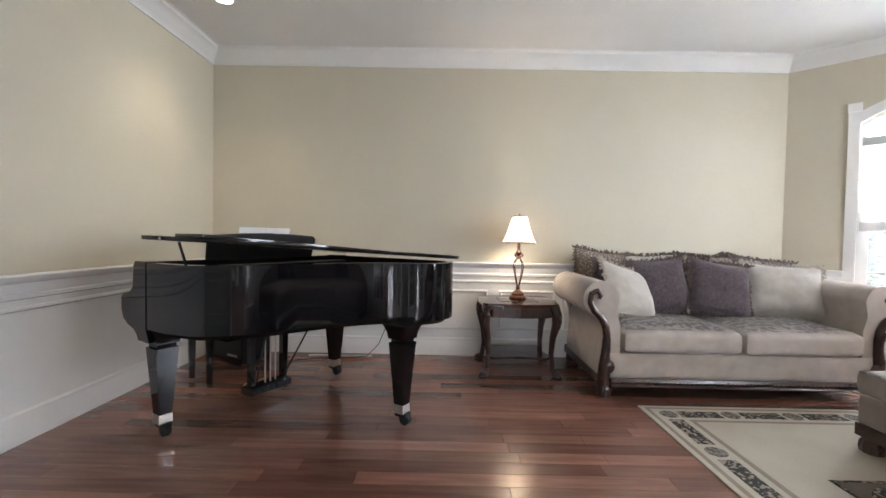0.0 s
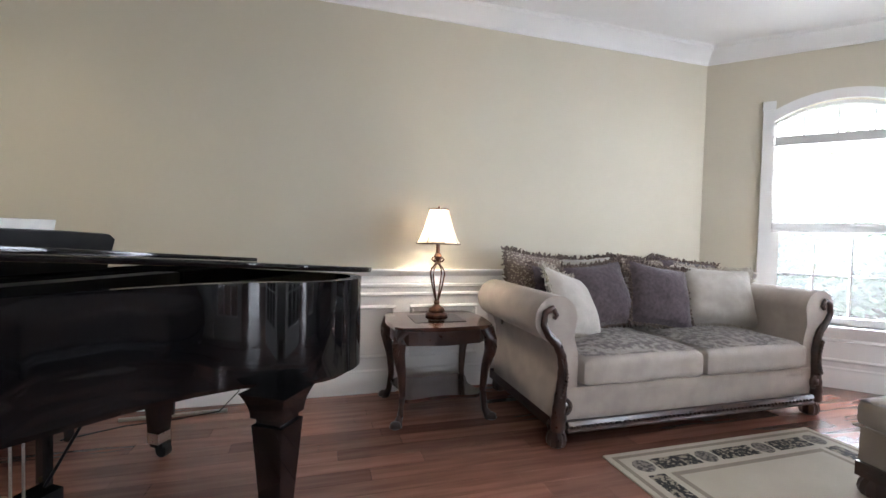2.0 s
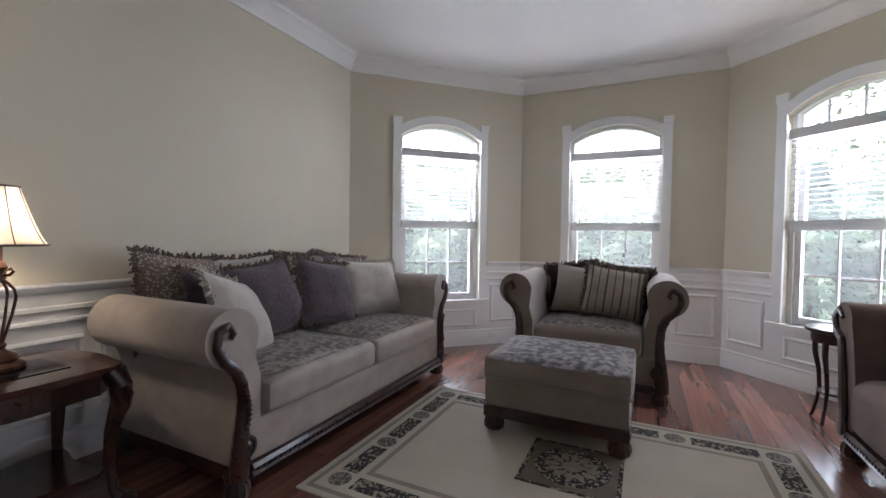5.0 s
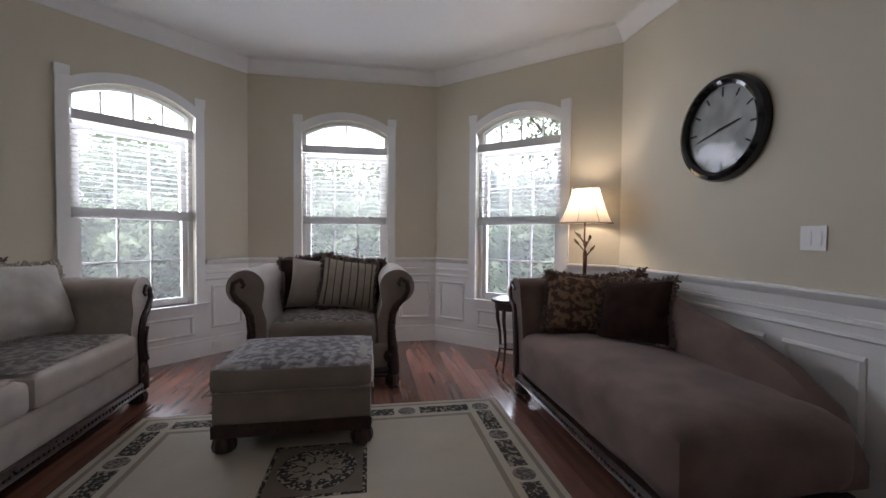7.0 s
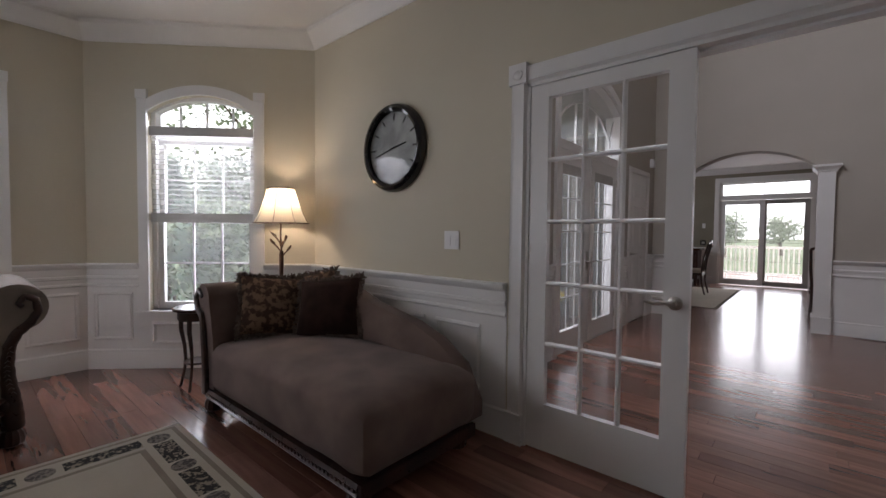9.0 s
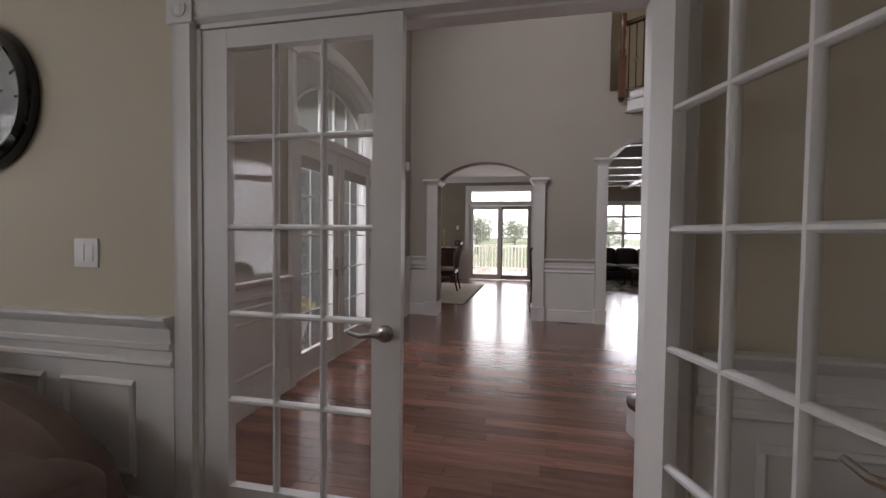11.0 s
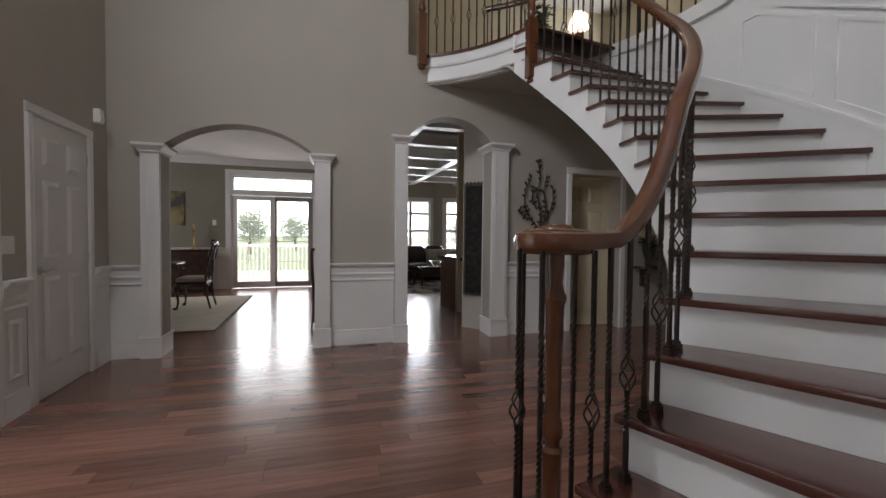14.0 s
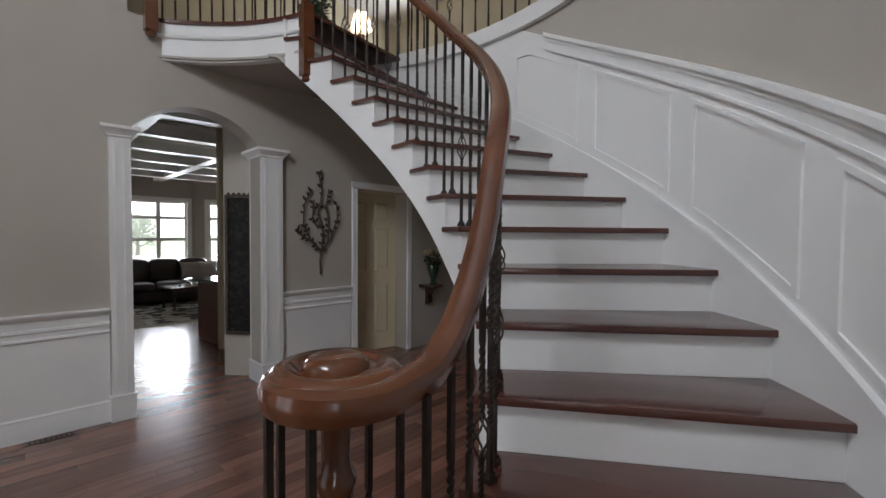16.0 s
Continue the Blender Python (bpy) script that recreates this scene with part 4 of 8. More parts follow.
box(bm, (-6.2, -8.4, FLOOR2 - 0.03), (XL, YF - 0.051, FLOOR2))
box(bm, (-6.2, YF - 0.05, FLOOR2 - 0.03), (-3.0, -4.9, FLOOR2))
part("floor_gallery", bm, M_TREAD, smooth=False, kind="structure", label="dark wood gallery floor upstairs")
bm = bmesh.new()
under = [on(3.3, 249 - 49 * i / 20) for i in range(21)]
prism(bm, [(p.x, p.y) for p in edge] + [(p.x, p.y) for p in under], FLOOR2 - 0.322, FLOOR2 - 0.302)
part("ceiling_under_gallery", bm, M_FOYER, smooth=False, kind="structure", label="greige soffit under the gallery")
# walls of the gallery hall, closing the place above
bm = bmesh.new()
box(bm, (-6.3, -8.5, 0), (-6.2, YS, FTOP))
box(bm, (-6.2, -8.5, FLOOR2), (XL + 3.0, -8.4, FTOP))
box(bm, (XL - 0.001, -8.4, FLOOR2), (XL + 0.12, YF - WTH, FTOP))
part("wall_gallery", bm, M_HALL, smooth=False, kind="structure", label="cream upstairs hall walls")
bm = bmesh.new()
box(bm, (-6.3, YS - TH, 0), (XW - TH, YS, FTOP))
part("wall_foyer_north_end", bm, M_FOYER, smooth=False, kind="structure", label="plain greige wall")


# ---------------------------------------------------------------- soft shapes
def puff(bm, lo, hi, r=0.04, bulge=0.0, cuts=7, m=None, sag=0.0, seed=0):
    """An upholstered block: rounded edges, a domed top and slight unevenness."""
    n0 = len(bm.verts)
    bmesh.ops.create_cube(bm, size=2.0)
    bm.verts.ensure_lookup_table()
    es = list({e for v in bm.verts[n0:] for e in v.link_edges})
    bmesh.ops.subdivide_edges(bm, edges=es, cuts=cuts, use_grid_fill=True)
    bm.verts.ensure_lookup_table()
    vs = bm.verts[n0:]
    c = Vector([(a + b) / 2 for a, b in zip(lo, hi)])
    h = Vector([(b - a) / 2 for a, b in zip(lo, hi)])
    for v in vs:
        p = v.co.copy()
        u = Vector([math.copysign(abs(x) ** 0.75, x) for x in p])
        q = Vector((u.x * h.x, u.y * h.y, u.z * h.z))
        inner = Vector([max(-(hh - r), min(hh - r, x)) for x, hh in zip(q, h)])
        d = q - inner
        if d.length > 1e-6:
            q = inner + d.normalized() * min(r, d.length if d.length < r else r)
        dome = (1 - p.x ** 2) * (1 - p.y ** 2)
        if p.z > 0:
            q.z += bulge * dome * p.z
        q += Vector((noise.noise(q * 4 + Vector((seed, 0, 0))), noise.noise(q * 4 + Vector((0, seed, 3))), noise.noise(q * 5 + Vector((9, 0, seed))))) * sag
        v.co = c + q
    if m is not None:
        bmesh.ops.transform(bm, matrix=m, verts=vs)
    return vs


def pillow(name, w, h, t, m, mat, label, fringe=None, seed=1, stripes=None, group=""):
    """A throw pillow standing in its own xz plane, base at z=0, with a fringe round the edge."""
    ob = thing(name, m, label, "cushion", group)
    bm = bmesh.new()
    n = 12
    for s in (1, -1):
        grid = []
        for j in range(n + 1):
            row = []
            for i in range(n + 1):
                u, v = 2 * i / n - 1, 2 * j / n - 1
                pin = 1 + 0.02 * (u * u * v * v) - 0.075 * (1 - u * u) * abs(v) ** 3 - 0.075 * (1 - v * v) * abs(u) ** 3
                th = t / 2 * max(0, (1 - abs(u) ** 2.6)) ** 0.55 * max(0, (1 - abs(v) ** 2.6)) ** 0.55
                th *= 1 + 0.25 * noise.noise(Vector((u * 2 + seed, v * 2, seed * 1.7)))
                th *= 1.0 + 0.18 * (-v)
                row.append(bm.verts.new((u * w / 2 * pin, s * th, h / 2 + v * h / 2 * pin)))
            grid.append(row)
        for j in range(n):
            for i in range(n):
                q = (grid[j][i], grid[j][i + 1], grid[j + 1][i + 1], grid[j + 1][i])
                bm.faces.new(q if s > 0 else q[::-1])
    bmesh.ops.remove_doubles(bm, verts=bm.verts, dist=0.0005)
    part("cover", bm, mat, ob)
    if fringe is not None:
        rng = random.Random(seed)
        bm = bmesh.new()
        per = 210
        for k in range(per):
            f = 4 * k / per
            s, q = int(f), f - int(f)
            e = 2 * q - 1
            u, v = ((e, -1), (1, e), (-e, 1), (-1, -e))[s]
            pin = 1 + 0.02 * (u * u * v * v) - 0.075 * (1 - u * u) * abs(v) ** 3 - 0.075 * (1 - v * v) * abs(u) ** 3
            base = Vector((u * w / 2 * pin, 0, h / 2 + v * h / 2 * pin))
            nrm = Vector(((0, -1), (1, 0), (0, 1), (-1, 0))[s]).to_3d()
            nrm = Vector((nrm.x, 0, nrm.y))
            for q2 in range(2):
                tip = base + nrm * (0.006 + 0.012 * rng.random()) + Vector((rng.uniform(-0.018, 0.018), rng.uniform(-0.02, 0.02), rng.uniform(-0.018, 0.018)))
                mid = (base + tip) / 2 + Vector((rng.uniform(-0.008, 0.008), rng.uniform(-0.008, 0.008), 0))
                tube(bm, [base - nrm * 0.012, mid, tip], 0.0065, 4, [1.3, 1.1, 0.7])
        part("fringe", bm, fringe, ob, "ragged fringe", kind="stuff")
    if stripes:
        for k in range(7):
            u = -0.8 + 1.6 * k / 6
            bm = bmesh.new()
            prev = None
            wd = 0.018 if k % 2 else 0.03
            for j in range(13):
                v = -0.93 + 1.86 * j / 12
                cols = []
                for du in (-wd, wd):
                    uu = u + du
                    th = t / 2 * max(0, (1 - abs(uu) ** 2.6)) ** 0.55 * max(0, (1 - abs(v) ** 2.6)) ** 0.55
                    th *= 1 + 0.25 * noise.noise(Vector((uu * 2 + seed, v * 2, seed * 1.7)))
                    th *= 1.0 + 0.18 * (-v)
                    pin = 1 + 0.02 * (uu * uu * v * v) - 0.075 * (1 - uu * uu) * abs(v) ** 3 - 0.075 * (1 - v * v) * abs(uu) ** 3
                    cols.append(bm.verts.new((uu * w / 2 * pin, -th - 0.004, h / 2 + v * h / 2 * pin)))
                if prev:
                    bm.faces.new((prev[0], prev[1], cols[1], cols[0]))
                prev = cols
            part("stripe", bm, stripes, ob)
    return ob


def carved_foot(bm, x, y, h=0.13, r=0.05):
    """A ribbed bun foot."""
    prof = [(r * 0.55, 0), (r * 0.95, h * 0.08), (r * 1.08, h * 0.3), (r * 0.98, h * 0.55), (r * 0.7, h * 0.72), (r * 0.95, h * 0.8), (r * 1.0, h)]
    vs = lathe(bm, prof, 24, Matrix.Translation((x, y, 0)))
    for i, v in enumerate(vs):
        if 0 < v.co.z < h * 0.65 and i % 2:
            d = Vector((v.co.x - x, v.co.y - y, 0))
            v.co -= d * 0.12


def scroll_sofa(name, m, W, D, seats, label, category, seat_mat, body_mat, arm_h=0.845):
    """A scroll-arm sofa or chair: x across, front at y=0, back at y=D. W: half width at the feet."""
    s = thing(name, m, label, category)
    # carved base rail
    bm = bmesh.new()
    prism(bm, [(0.0, 0.085), (-0.012, 0.10), (0.0, 0.115), (-0.010, 0.13), (0.0, 0.15), (0.04, 0.15), (0.04, 0.085)], -W + 0.06, W - 0.06, "x")
    n = int(W * 60)
    for i in range(n):
        x = -W + 0.09 + (2 * W - 0.18) * i / (n - 1)
        box(bm, (x - 0.008, -0.016, 0.116), (x + 0.008, -0.004, 0.131), None)
    for sx in (-1, 1):
        box(bm, (sx * (W - 0.02) - 0.02, 0.03, 0.085), (sx * (W - 0.02) + 0.02, D - 0.02, 0.15))
    part("base_rail", bm, M_DARKWOOD, s, "carved dark wood base rail")
    for x, y in ((-W + 0.02, 0.05), (W - 0.02, 0.05), (-W + 0.06, D - 0.08), (W - 0.06, D - 0.08)):
        bm = bmesh.new()
        carved_foot(bm, x, y, 0.13, 0.055)
        part("foot", bm, M_DARKWOOD, s, "carved dark wood claw foot")
    # body and back
    bm = bmesh.new()
    puff(bm, (-W + 0.05, 0.015, 0.14), (W - 0.05, D - 0.05, 0.34), 0.03, 0, 6)
    part("seat_frame", bm, body_mat, s)
    bm = bmesh.new()
    puff(bm, (-W + 0.08, D - 0.30, 0.30), (W - 0.08, D - 0.04, 0.86), 0.10, 0.03, 8)
    part("backrest", bm, body_mat, s)
    # arms: scroll section pushed from front to back
    for sx in (-1, 1):
        pts = [(0.13, 0.15), (0.13, 0.52), (0.10, 0.62)]
        pts += [(-0.012 + 0.13 * math.cos(radians(a)), arm_h - 0.13 + 0.13 * math.sin(radians(a))) for a in range(5, 250, 15)]
        pts += [(-0.02, arm_h - 0.268), (0.004, arm_h - 0.33), (0.012, 0.42), (0.006, 0.30), (0.0, 0.22), (0.0, 0.15)]
        poly = [(sx * (-W + a) * -1 if sx > 0 else (-W + a), z) for a, z in pts]
        bm = bmesh.new()
        prism(bm, poly, 0.03, D - 0.10, "y")
        part("arm", bm, body_mat, s, bevel=0.018, seg=3)
        # carved facing on the arm's front
        path = [(-0.005, 0.10), (0.0, 0.17), (0.004, 0.26), (0.014, 0.36), (0.018, 0.45), (0.008, arm_h - 0.33), (-0.022, arm_h - 0.265), (-0.075, arm_h - 0.215), (-0.108, arm_h - 0.155), (-0.10, arm_h - 0.09), (-0.055, arm_h - 0.065), (-0.03, arm_h - 0.105), (-0.055, arm_h - 0.135)]
        wide = [1.35, 1.5, 1.25, 1.05, 0.95, 0.9, 0.85, 0.75, 0.65, 0.58, 0.52, 0.45, 0.35]
        bm = bmesh.new()
        sm = []
        for i in range(len(path) - 1):
            for q in range(3):
                f = q / 3
                sm.append((path[i][0] * (1 - f) + path[i + 1][0] * f, path[i][1] * (1 - f) + path[i + 1][1] * f, wide[i] * (1 - f) + wide[i + 1] * f))
        rings = []
        for i, (a, z, k) in enumerate(sm):
            x = -W + a + 0.012
            x = -x if sx > 0 else x
            k *= 1 + 0.10 * (i % 2)
            rings.append(((x, 0.02, z), k))
        sweep(bm, [r[0] for r in rings], ring_prof(0.029, 10, 0.024), up=(0, 1, 0), scales=[r[1] for r in rings])
        lathe(bm, [(0.052, 0.0), (0.05, 0.012), (0.034, 0.016), (0.03, 0.01), (0.018, 0.022), (0.004, 0.024)], 20, Matrix.Translation((sx * (W - 0.035), 0.012, 0.235)) @ Matrix.Rotation(radians(90), 4, "X"))
        for q in range(11):
            f = q / 10
            box(bm, (-0.009, -0.012, -0.009), (0.009, 0.0, 0.009), Matrix.Translation((sx * (W - 0.012 - 0.022 * math.sin(math.pi * f)), -0.005, 0.30 + (arm_h - 0.64) * f)) @ Matrix.Rotation(radians(45), 4, "Y"))
        part("arm_facing", bm, M_DARKWOOD, s, "carved dark wood scroll facing")
    # seat cushions
    x0, x1 = -W + 0.135, W - 0.135
    for i in range(seats):
        a, b = x0 + (x1 - x0) * i / seats, x0 + (x1 - x0) * (i + 1) / seats
        bm = bmesh.new()
        puff(bm, (a + 0.004, -0.02, 0.33), (b - 0.004, D - 0.26, 0.50), 0.05, 0.03, 9, sag=0.006, seed=i * 3)
        c = part("seat_cushion", bm, body_mat, s)
        bm = bmesh.new()
        nx, ny = 10, 8
        grid = [[None] * (nx + 1) for _ in range(ny + 1)]
        for j in range(ny + 1):
            for k in range(nx + 1):
                u, v = 2 * k / nx - 1, 2 * j / ny - 1
                z = 0.504 + 0.032 * (1 - u ** 4) * (1 - v ** 4) + 0.004 * noise.noise(Vector((u * 3 + i, v * 3, 0)))
                grid[j][k] = bm.verts.new((a + 0.03 + (b - a - 0.06) * (u + 1) / 2, 0.015 + (D - 0.32) * (v + 1) / 2, z))
        for j in range(ny):
            for k in range(nx):
                bm.faces.new((grid[j][k], grid[j][k + 1], grid[j + 1][k + 1], grid[j + 1][k]))
        bmesh.ops.solidify(bm, geom=bm.faces[:], thickness=-0.012)
        part("seat_panel", bm, seat_mat, c, "floral tapestry seat top")
    return s


# ---------------------------------------------------------------- living room furniture
scroll_sofa("sofa", pose(2.13, 2.995, 0), 0.995, 1.0, 2, "beige chenille scroll-arm sofa with carved dark wood trim", "sofa", M_SEATFLORAL, M_SOFA)
SB = "pillows on the sofa"
for x, y, z, w, h, t, rx, ry, rz, mat, fr, lab in (
        (1.40, 3.74, 0.53, 0.56, 0.53, 0.17, -14, 7, 6, M_DOTC, M_FRINGE, "beige dotted throw pillow with dark fringe"),
        (1.88, 3.78, 0.57, 0.54, 0.46, 0.17, -14, -3, 0, M_CREAMC, M_FRINGE, "cream throw pillow with dark fringe"),
        (2.36, 3.78, 0.57, 0.52, 0.46, 0.16, -14, 3, -3, M_DOTC, M_FRINGE, "small-check throw pillow with dark fringe"),
        (2.78, 3.76, 0.56, 0.64, 0.46, 0.17, -16, 7, -6, M_PLUM, M_FRINGE, "plum grey throw pillow with dark fringe"),
        (1.50, 3.56, 0.53, 0.52, 0.43, 0.17, -20, 10, 14, M_PLUM, M_FRINGE, "plum grey throw pillow leaning on others"),
        (1.86, 3.53, 0.53, 0.52, 0.48, 0.18, -20, -6, 4, M_PLUM, M_FRINGE, "plum grey throw pillow in front"),
        (2.25, 3.46, 0.53, 0.50, 0.48, 0.18, -22, 9, -8, M_PLUM, M_FRINGE, "plum grey square throw pillow with fringe"),
        (1.50, 3.33, 0.525, 0.53, 0.46, 0.17, -28, 14, 26, M_CREAMC, M_FRINGEL, "cream throw pillow leaning against the sofa arm"),
        (2.76, 3.42, 0.53, 0.60, 0.46, 0.19, -22, 3, -14, M_CREAMC, M_FRINGEL, "large cream throw pillow with pale fringe")):
    pillow("throw_pillow", w, h, t, pose(x, y, z, rx, ry, rz), mat, lab, fr, seed=int(x * 100), group=SB)

M_CHAIRC = surf("taupe_chenille", (0.30, 0.25, 0.205), (0.245, 0.20, 0.165), 5, 0.9, bump=0.35, bump_scale=260, sheen=0.5)
scroll_sofa("armchair", pose(3.15, 1.85, 0, 0, 0, -90), 0.525, 0.92, 1, "taupe scroll-arm armchair with carved dark wood trim", "armchair", M_SEATFLORAL, M_CHAIRC, 0.885)
CB = "pillows on the armchair"
pillow("throw_pillow", 0.46, 0.44, 0.15, pose(3.75, 2.01, 0.53, -14, -8, -92), M_BROWNC, "dark brown throw pillow with fringe", M_FRINGE, 11, group=CB)
pillow("throw_pillow", 0.46, 0.42, 0.15, pose(3.73, 1.65, 0.53, -14, 6, -86), M_BROWNC, "dark brown throw pillow with fringe", M_FRINGE, 12, group=CB)
pillow("throw_pillow", 0.42, 0.42, 0.16, pose(3.61, 1.99, 0.53, -18, 3, -98), M_CHAIRC, "taupe square throw pillow", None, 13, group=CB)
M_STRIPE = surf("striped_cushion_ground", (0.34, 0.29, 0.23), (0.29, 0.245, 0.2), 20, 0.9, bump=0.3, bump_scale=200)
M_STRIPED = surf("striped_cushion_band", (0.10, 0.07, 0.055), None, 20, 0.9, bump=0.3, bump_scale=200)
pillow("throw_pillow", 0.46, 0.43, 0.16, pose(3.53, 1.71, 0.53, -22, 8, -84), M_STRIPE, "beige and brown striped throw pillow", M_FRINGE, 14, stripes=M_STRIPED, group=CB)

# ottoman
ot = thing("ottoman", pose(2.60, 1.91, 0.012), "rectangular taupe ottoman with grey floral top and dark wood feet", "ottoman")
bm = bmesh.new()
puff(bm, (-0.33, -0.40, 0.15), (0.33, 0.40, 0.315), 0.02, 0, 6)
part("body", bm, M_CHAIRC, ot)
bm = bmesh.new()
puff(bm, (-0.345, -0.415, 0.31), (0.345, 0.415, 0.445), 0.045, 0.025, 9, sag=0.005)
cu = part("seat_cushion", bm, M_CHAIRC, ot)
bm = bmesh.new()
grid = [[bm.verts.new((-0.335 + 0.67 * k / 10, -0.405 + 0.81 * j / 10, 0.447 + 0.026 * (1 - (k / 5 - 1) ** 4) * (1 - (j / 5 - 1) ** 4) - 0.012 * max(abs(k / 5 - 1), abs(j / 5 - 1)) ** 8)) for k in range(11)] for j in range(11)]
for j in range(10):
    for k in range(10):
        bm.faces.new((grid[j][k], grid[j][k + 1], grid[j + 1][k + 1], grid[j + 1][k]))
bmesh.ops.solidify(bm, geom=bm.faces[:], thickness=-0.012)
part("top_panel", bm, M_OTTOMAN, cu, "grey floral tapestry top")
bm = bmesh.new()
tube(bm, [(-0.34, -0.41, 0.318), (0.34, -0.41, 0.318), (0.34, 0.41, 0.318), (-0.34, 0.41, 0.318)], 0.006, 6, loop=True)
part("piping", bm, M_CHAIRC, ot)
bm = bmesh.new()
for y in (-0.40, 0.37):
    box(bm, (-0.32, y, 0.09), (0.32, y + 0.03, 0.155))
for x in (-0.335, 0.305):
    box(bm, (x, -0.40, 0.09), (x + 0.03, 0.40, 0.155))
part("base_rail", bm, M_DARKWOOD, ot, bevel=0.004)
for x in (-0.28, 0.28):
    for y in (-0.35, 0.35):
        bm = bmesh.new()
        carved_foot(bm, x, y, 0.12, 0.058)
        part("foot", bm, M_DARKWOOD, ot)

# chaise
ch = thing("chaise_longue", pose(2.11, 0.06, 0), "taupe suede chaise longue with one rolled arm and sloping back", "chaise")
bm = bmesh.new()
prism(bm, [(0.0, 0.085), (-0.012, 0.10), (0.0, 0.115), (-0.010, 0.13), (0.0, 0.15), (0.04, 0.15), (0.04, 0.085)], -0.80, 0.80, "x", Matrix.Translation((0, 0.40, 0)) @ Matrix.Rotation(math.pi, 4, "Z"))
for i in range(52):
    x = -0.78 + 1.56 * i / 51
    box(bm, (x - 0.008, 0.404, 0.116), (x + 0.008, 0.416, 0.131))
box(bm, (-0.82, -0.38, 0.085), (-0.79, 0.40, 0.15))
part("base_rail", bm, M_DARKWOOD, ch, "carved dark wood base rail")
for x, y in ((-0.72, 0.33), (0.78, 0.36), (-0.72, -0.34), (0.78, -0.34)):
    bm = bmesh.new()
    carved_foot(bm, x, y, 0.13, 0.055)
    part("foot", bm, M_DARKWOOD, ch)
bm = bmesh.new()
puff(bm, (-0.83, -0.40, 0.145), (0.80, 0.405, 0.455), 0.075, 0.035, 11, sag=0.008)
part("seat", bm, M_CHAISE, ch)
# sloping back along the wall
bm = bmesh.new()
prof = [(-0.80, 0.30), (-0.72, 0.46), (-0.55, 0.575), (-0.35, 0.65), (-0.15, 0.69), (0.05, 0.73), (0.25, 0.80), (0.45, 0.87), (0.62, 0.895), (0.80, 0.87)]
rings = []
for x, z in prof:
    rr = [bm.verts.new((x, y, zz)) for y, zz in ((-0.47, 0.16), (-0.47, z - 0.05), (-0.45, z - 0.015), (-0.41, z), (-0.355, z - 0.015), (-0.33, z - 0.06), (-0.29, 0.42), (-0.28, 0.16))]
    rings.append(rr)
for a, b in zip(rings, rings[1:]):
    for i in range(8):
        bm.faces.new((a[i], a[(i + 1) % 8], b[(i + 1) % 8], b[i]))
bm.faces.new(rings[0][::-1])
bm.faces.new(rings[-1])
part("backrest", bm, M_CHAISE, ch)
bm = bmesh.new()
pts = [(0.70, 0.16), (0.70, 0.45), (0.73, 0.62)] + [(0.86 + 0.10 * math.cos(radians(a)), 0.735 + 0.10 * math.sin(radians(a))) for a in range(185, -80, -18)] + [(0.86, 0.55), (0.82, 0.40), (0.82, 0.16)]
prism(bm, pts, -0.42, 0.395, "y")
part("arm", bm, M_CHAISE, ch, bevel=0.02, seg=3)
bm = bmesh.new()
path = [(0.80, 0.12), (0.80, 0.25), (0.815, 0.40), (0.84, 0.55), (0.86, 0.63), (0.93, 0.66), (0.955, 0.735), (0.90, 0.79), (0.85, 0.75)]
sweep(bm, [(x, 0.405, z) for x, z in path], ring_prof(0.03, 8, 0.018), up=(0, 1, 0), scales=[1.3, 1.2, 1.1, 1, 0.9, 0.85, 0.8, 0.7, 0.5])
part("arm_facing", bm, M_DARKWOOD, ch)
CH = "pillows on the chaise"
pillow("throw_pillow", 0.44, 0.42, 0.16, pose(2.69, 0.12, 0.475, -20, 6, -104), M_LEAFC, "brown leaf brocade throw pillow with fringe", M_FRINGE, 21, group=CH)
pillow("throw_pillow", 0.46, 0.42, 0.17, pose(2.38, -0.10, 0.475, -24, -6, -148), M_BROWNC, "dark brown throw pillow lying against the back", M_FRINGE, 23, group=CH)
pillow("throw_pillow", 0.48, 0.42, 0.15, pose(2.66, -0.14, 0.475, -16, -10, -140), M_LEAFC, "gold brown brocade throw pillow with fringe", M_FRINGE, 22, group=CH)

# end table beside the sofa
def cabriole(bm, x, y, h, out, r=0.032):
    """A curved leg that leans out along (ox, oy)."""
    path, sc = [], []
    for f, o, k in ((0.0, 0.035, 1.0), (0.03, 0.03, 0.9), (0.10, 0.006, 0.62), (0.30, -0.012, 0.66), (0.55, 0.0, 0.86), (0.75, 0.03, 1.15), (0.88, 0.032, 1.35), (1.0, 0.005, 1.45)):
        path.append((x + out[0] * o, y + out[1] * o, f * h))
        sc.append(k)
    tube(bm, path, r, 10, sc)
    lathe(bm, [(r * 0.8, 0), (r * 1.15, 0.008), (r * 1.0, 0.03), (r * 0.5, 0.04)], 12, Matrix.Translation((x + out[0] * 0.05, y + out[1] * 0.05, 0)))
    side = (-out[1], out[0])
    for k in (-1, 0, 1):
        tube(bm, [(x + out[0] * (0.042 + 0.02 * math.sin(math.pi * f)) + side[0] * 0.022 * k * (1 - f), y + out[1] * (0.042 + 0.02 * math.sin(math.pi * f)) + side[1] * 0.022 * k * (1 - f), h * (0.95 - 0.30 * f)) for f in (0, 0.25, 0.5, 0.75, 1.0)], r * 0.32, 6, [0.7, 1.2, 1.1, 0.8, 0.4])


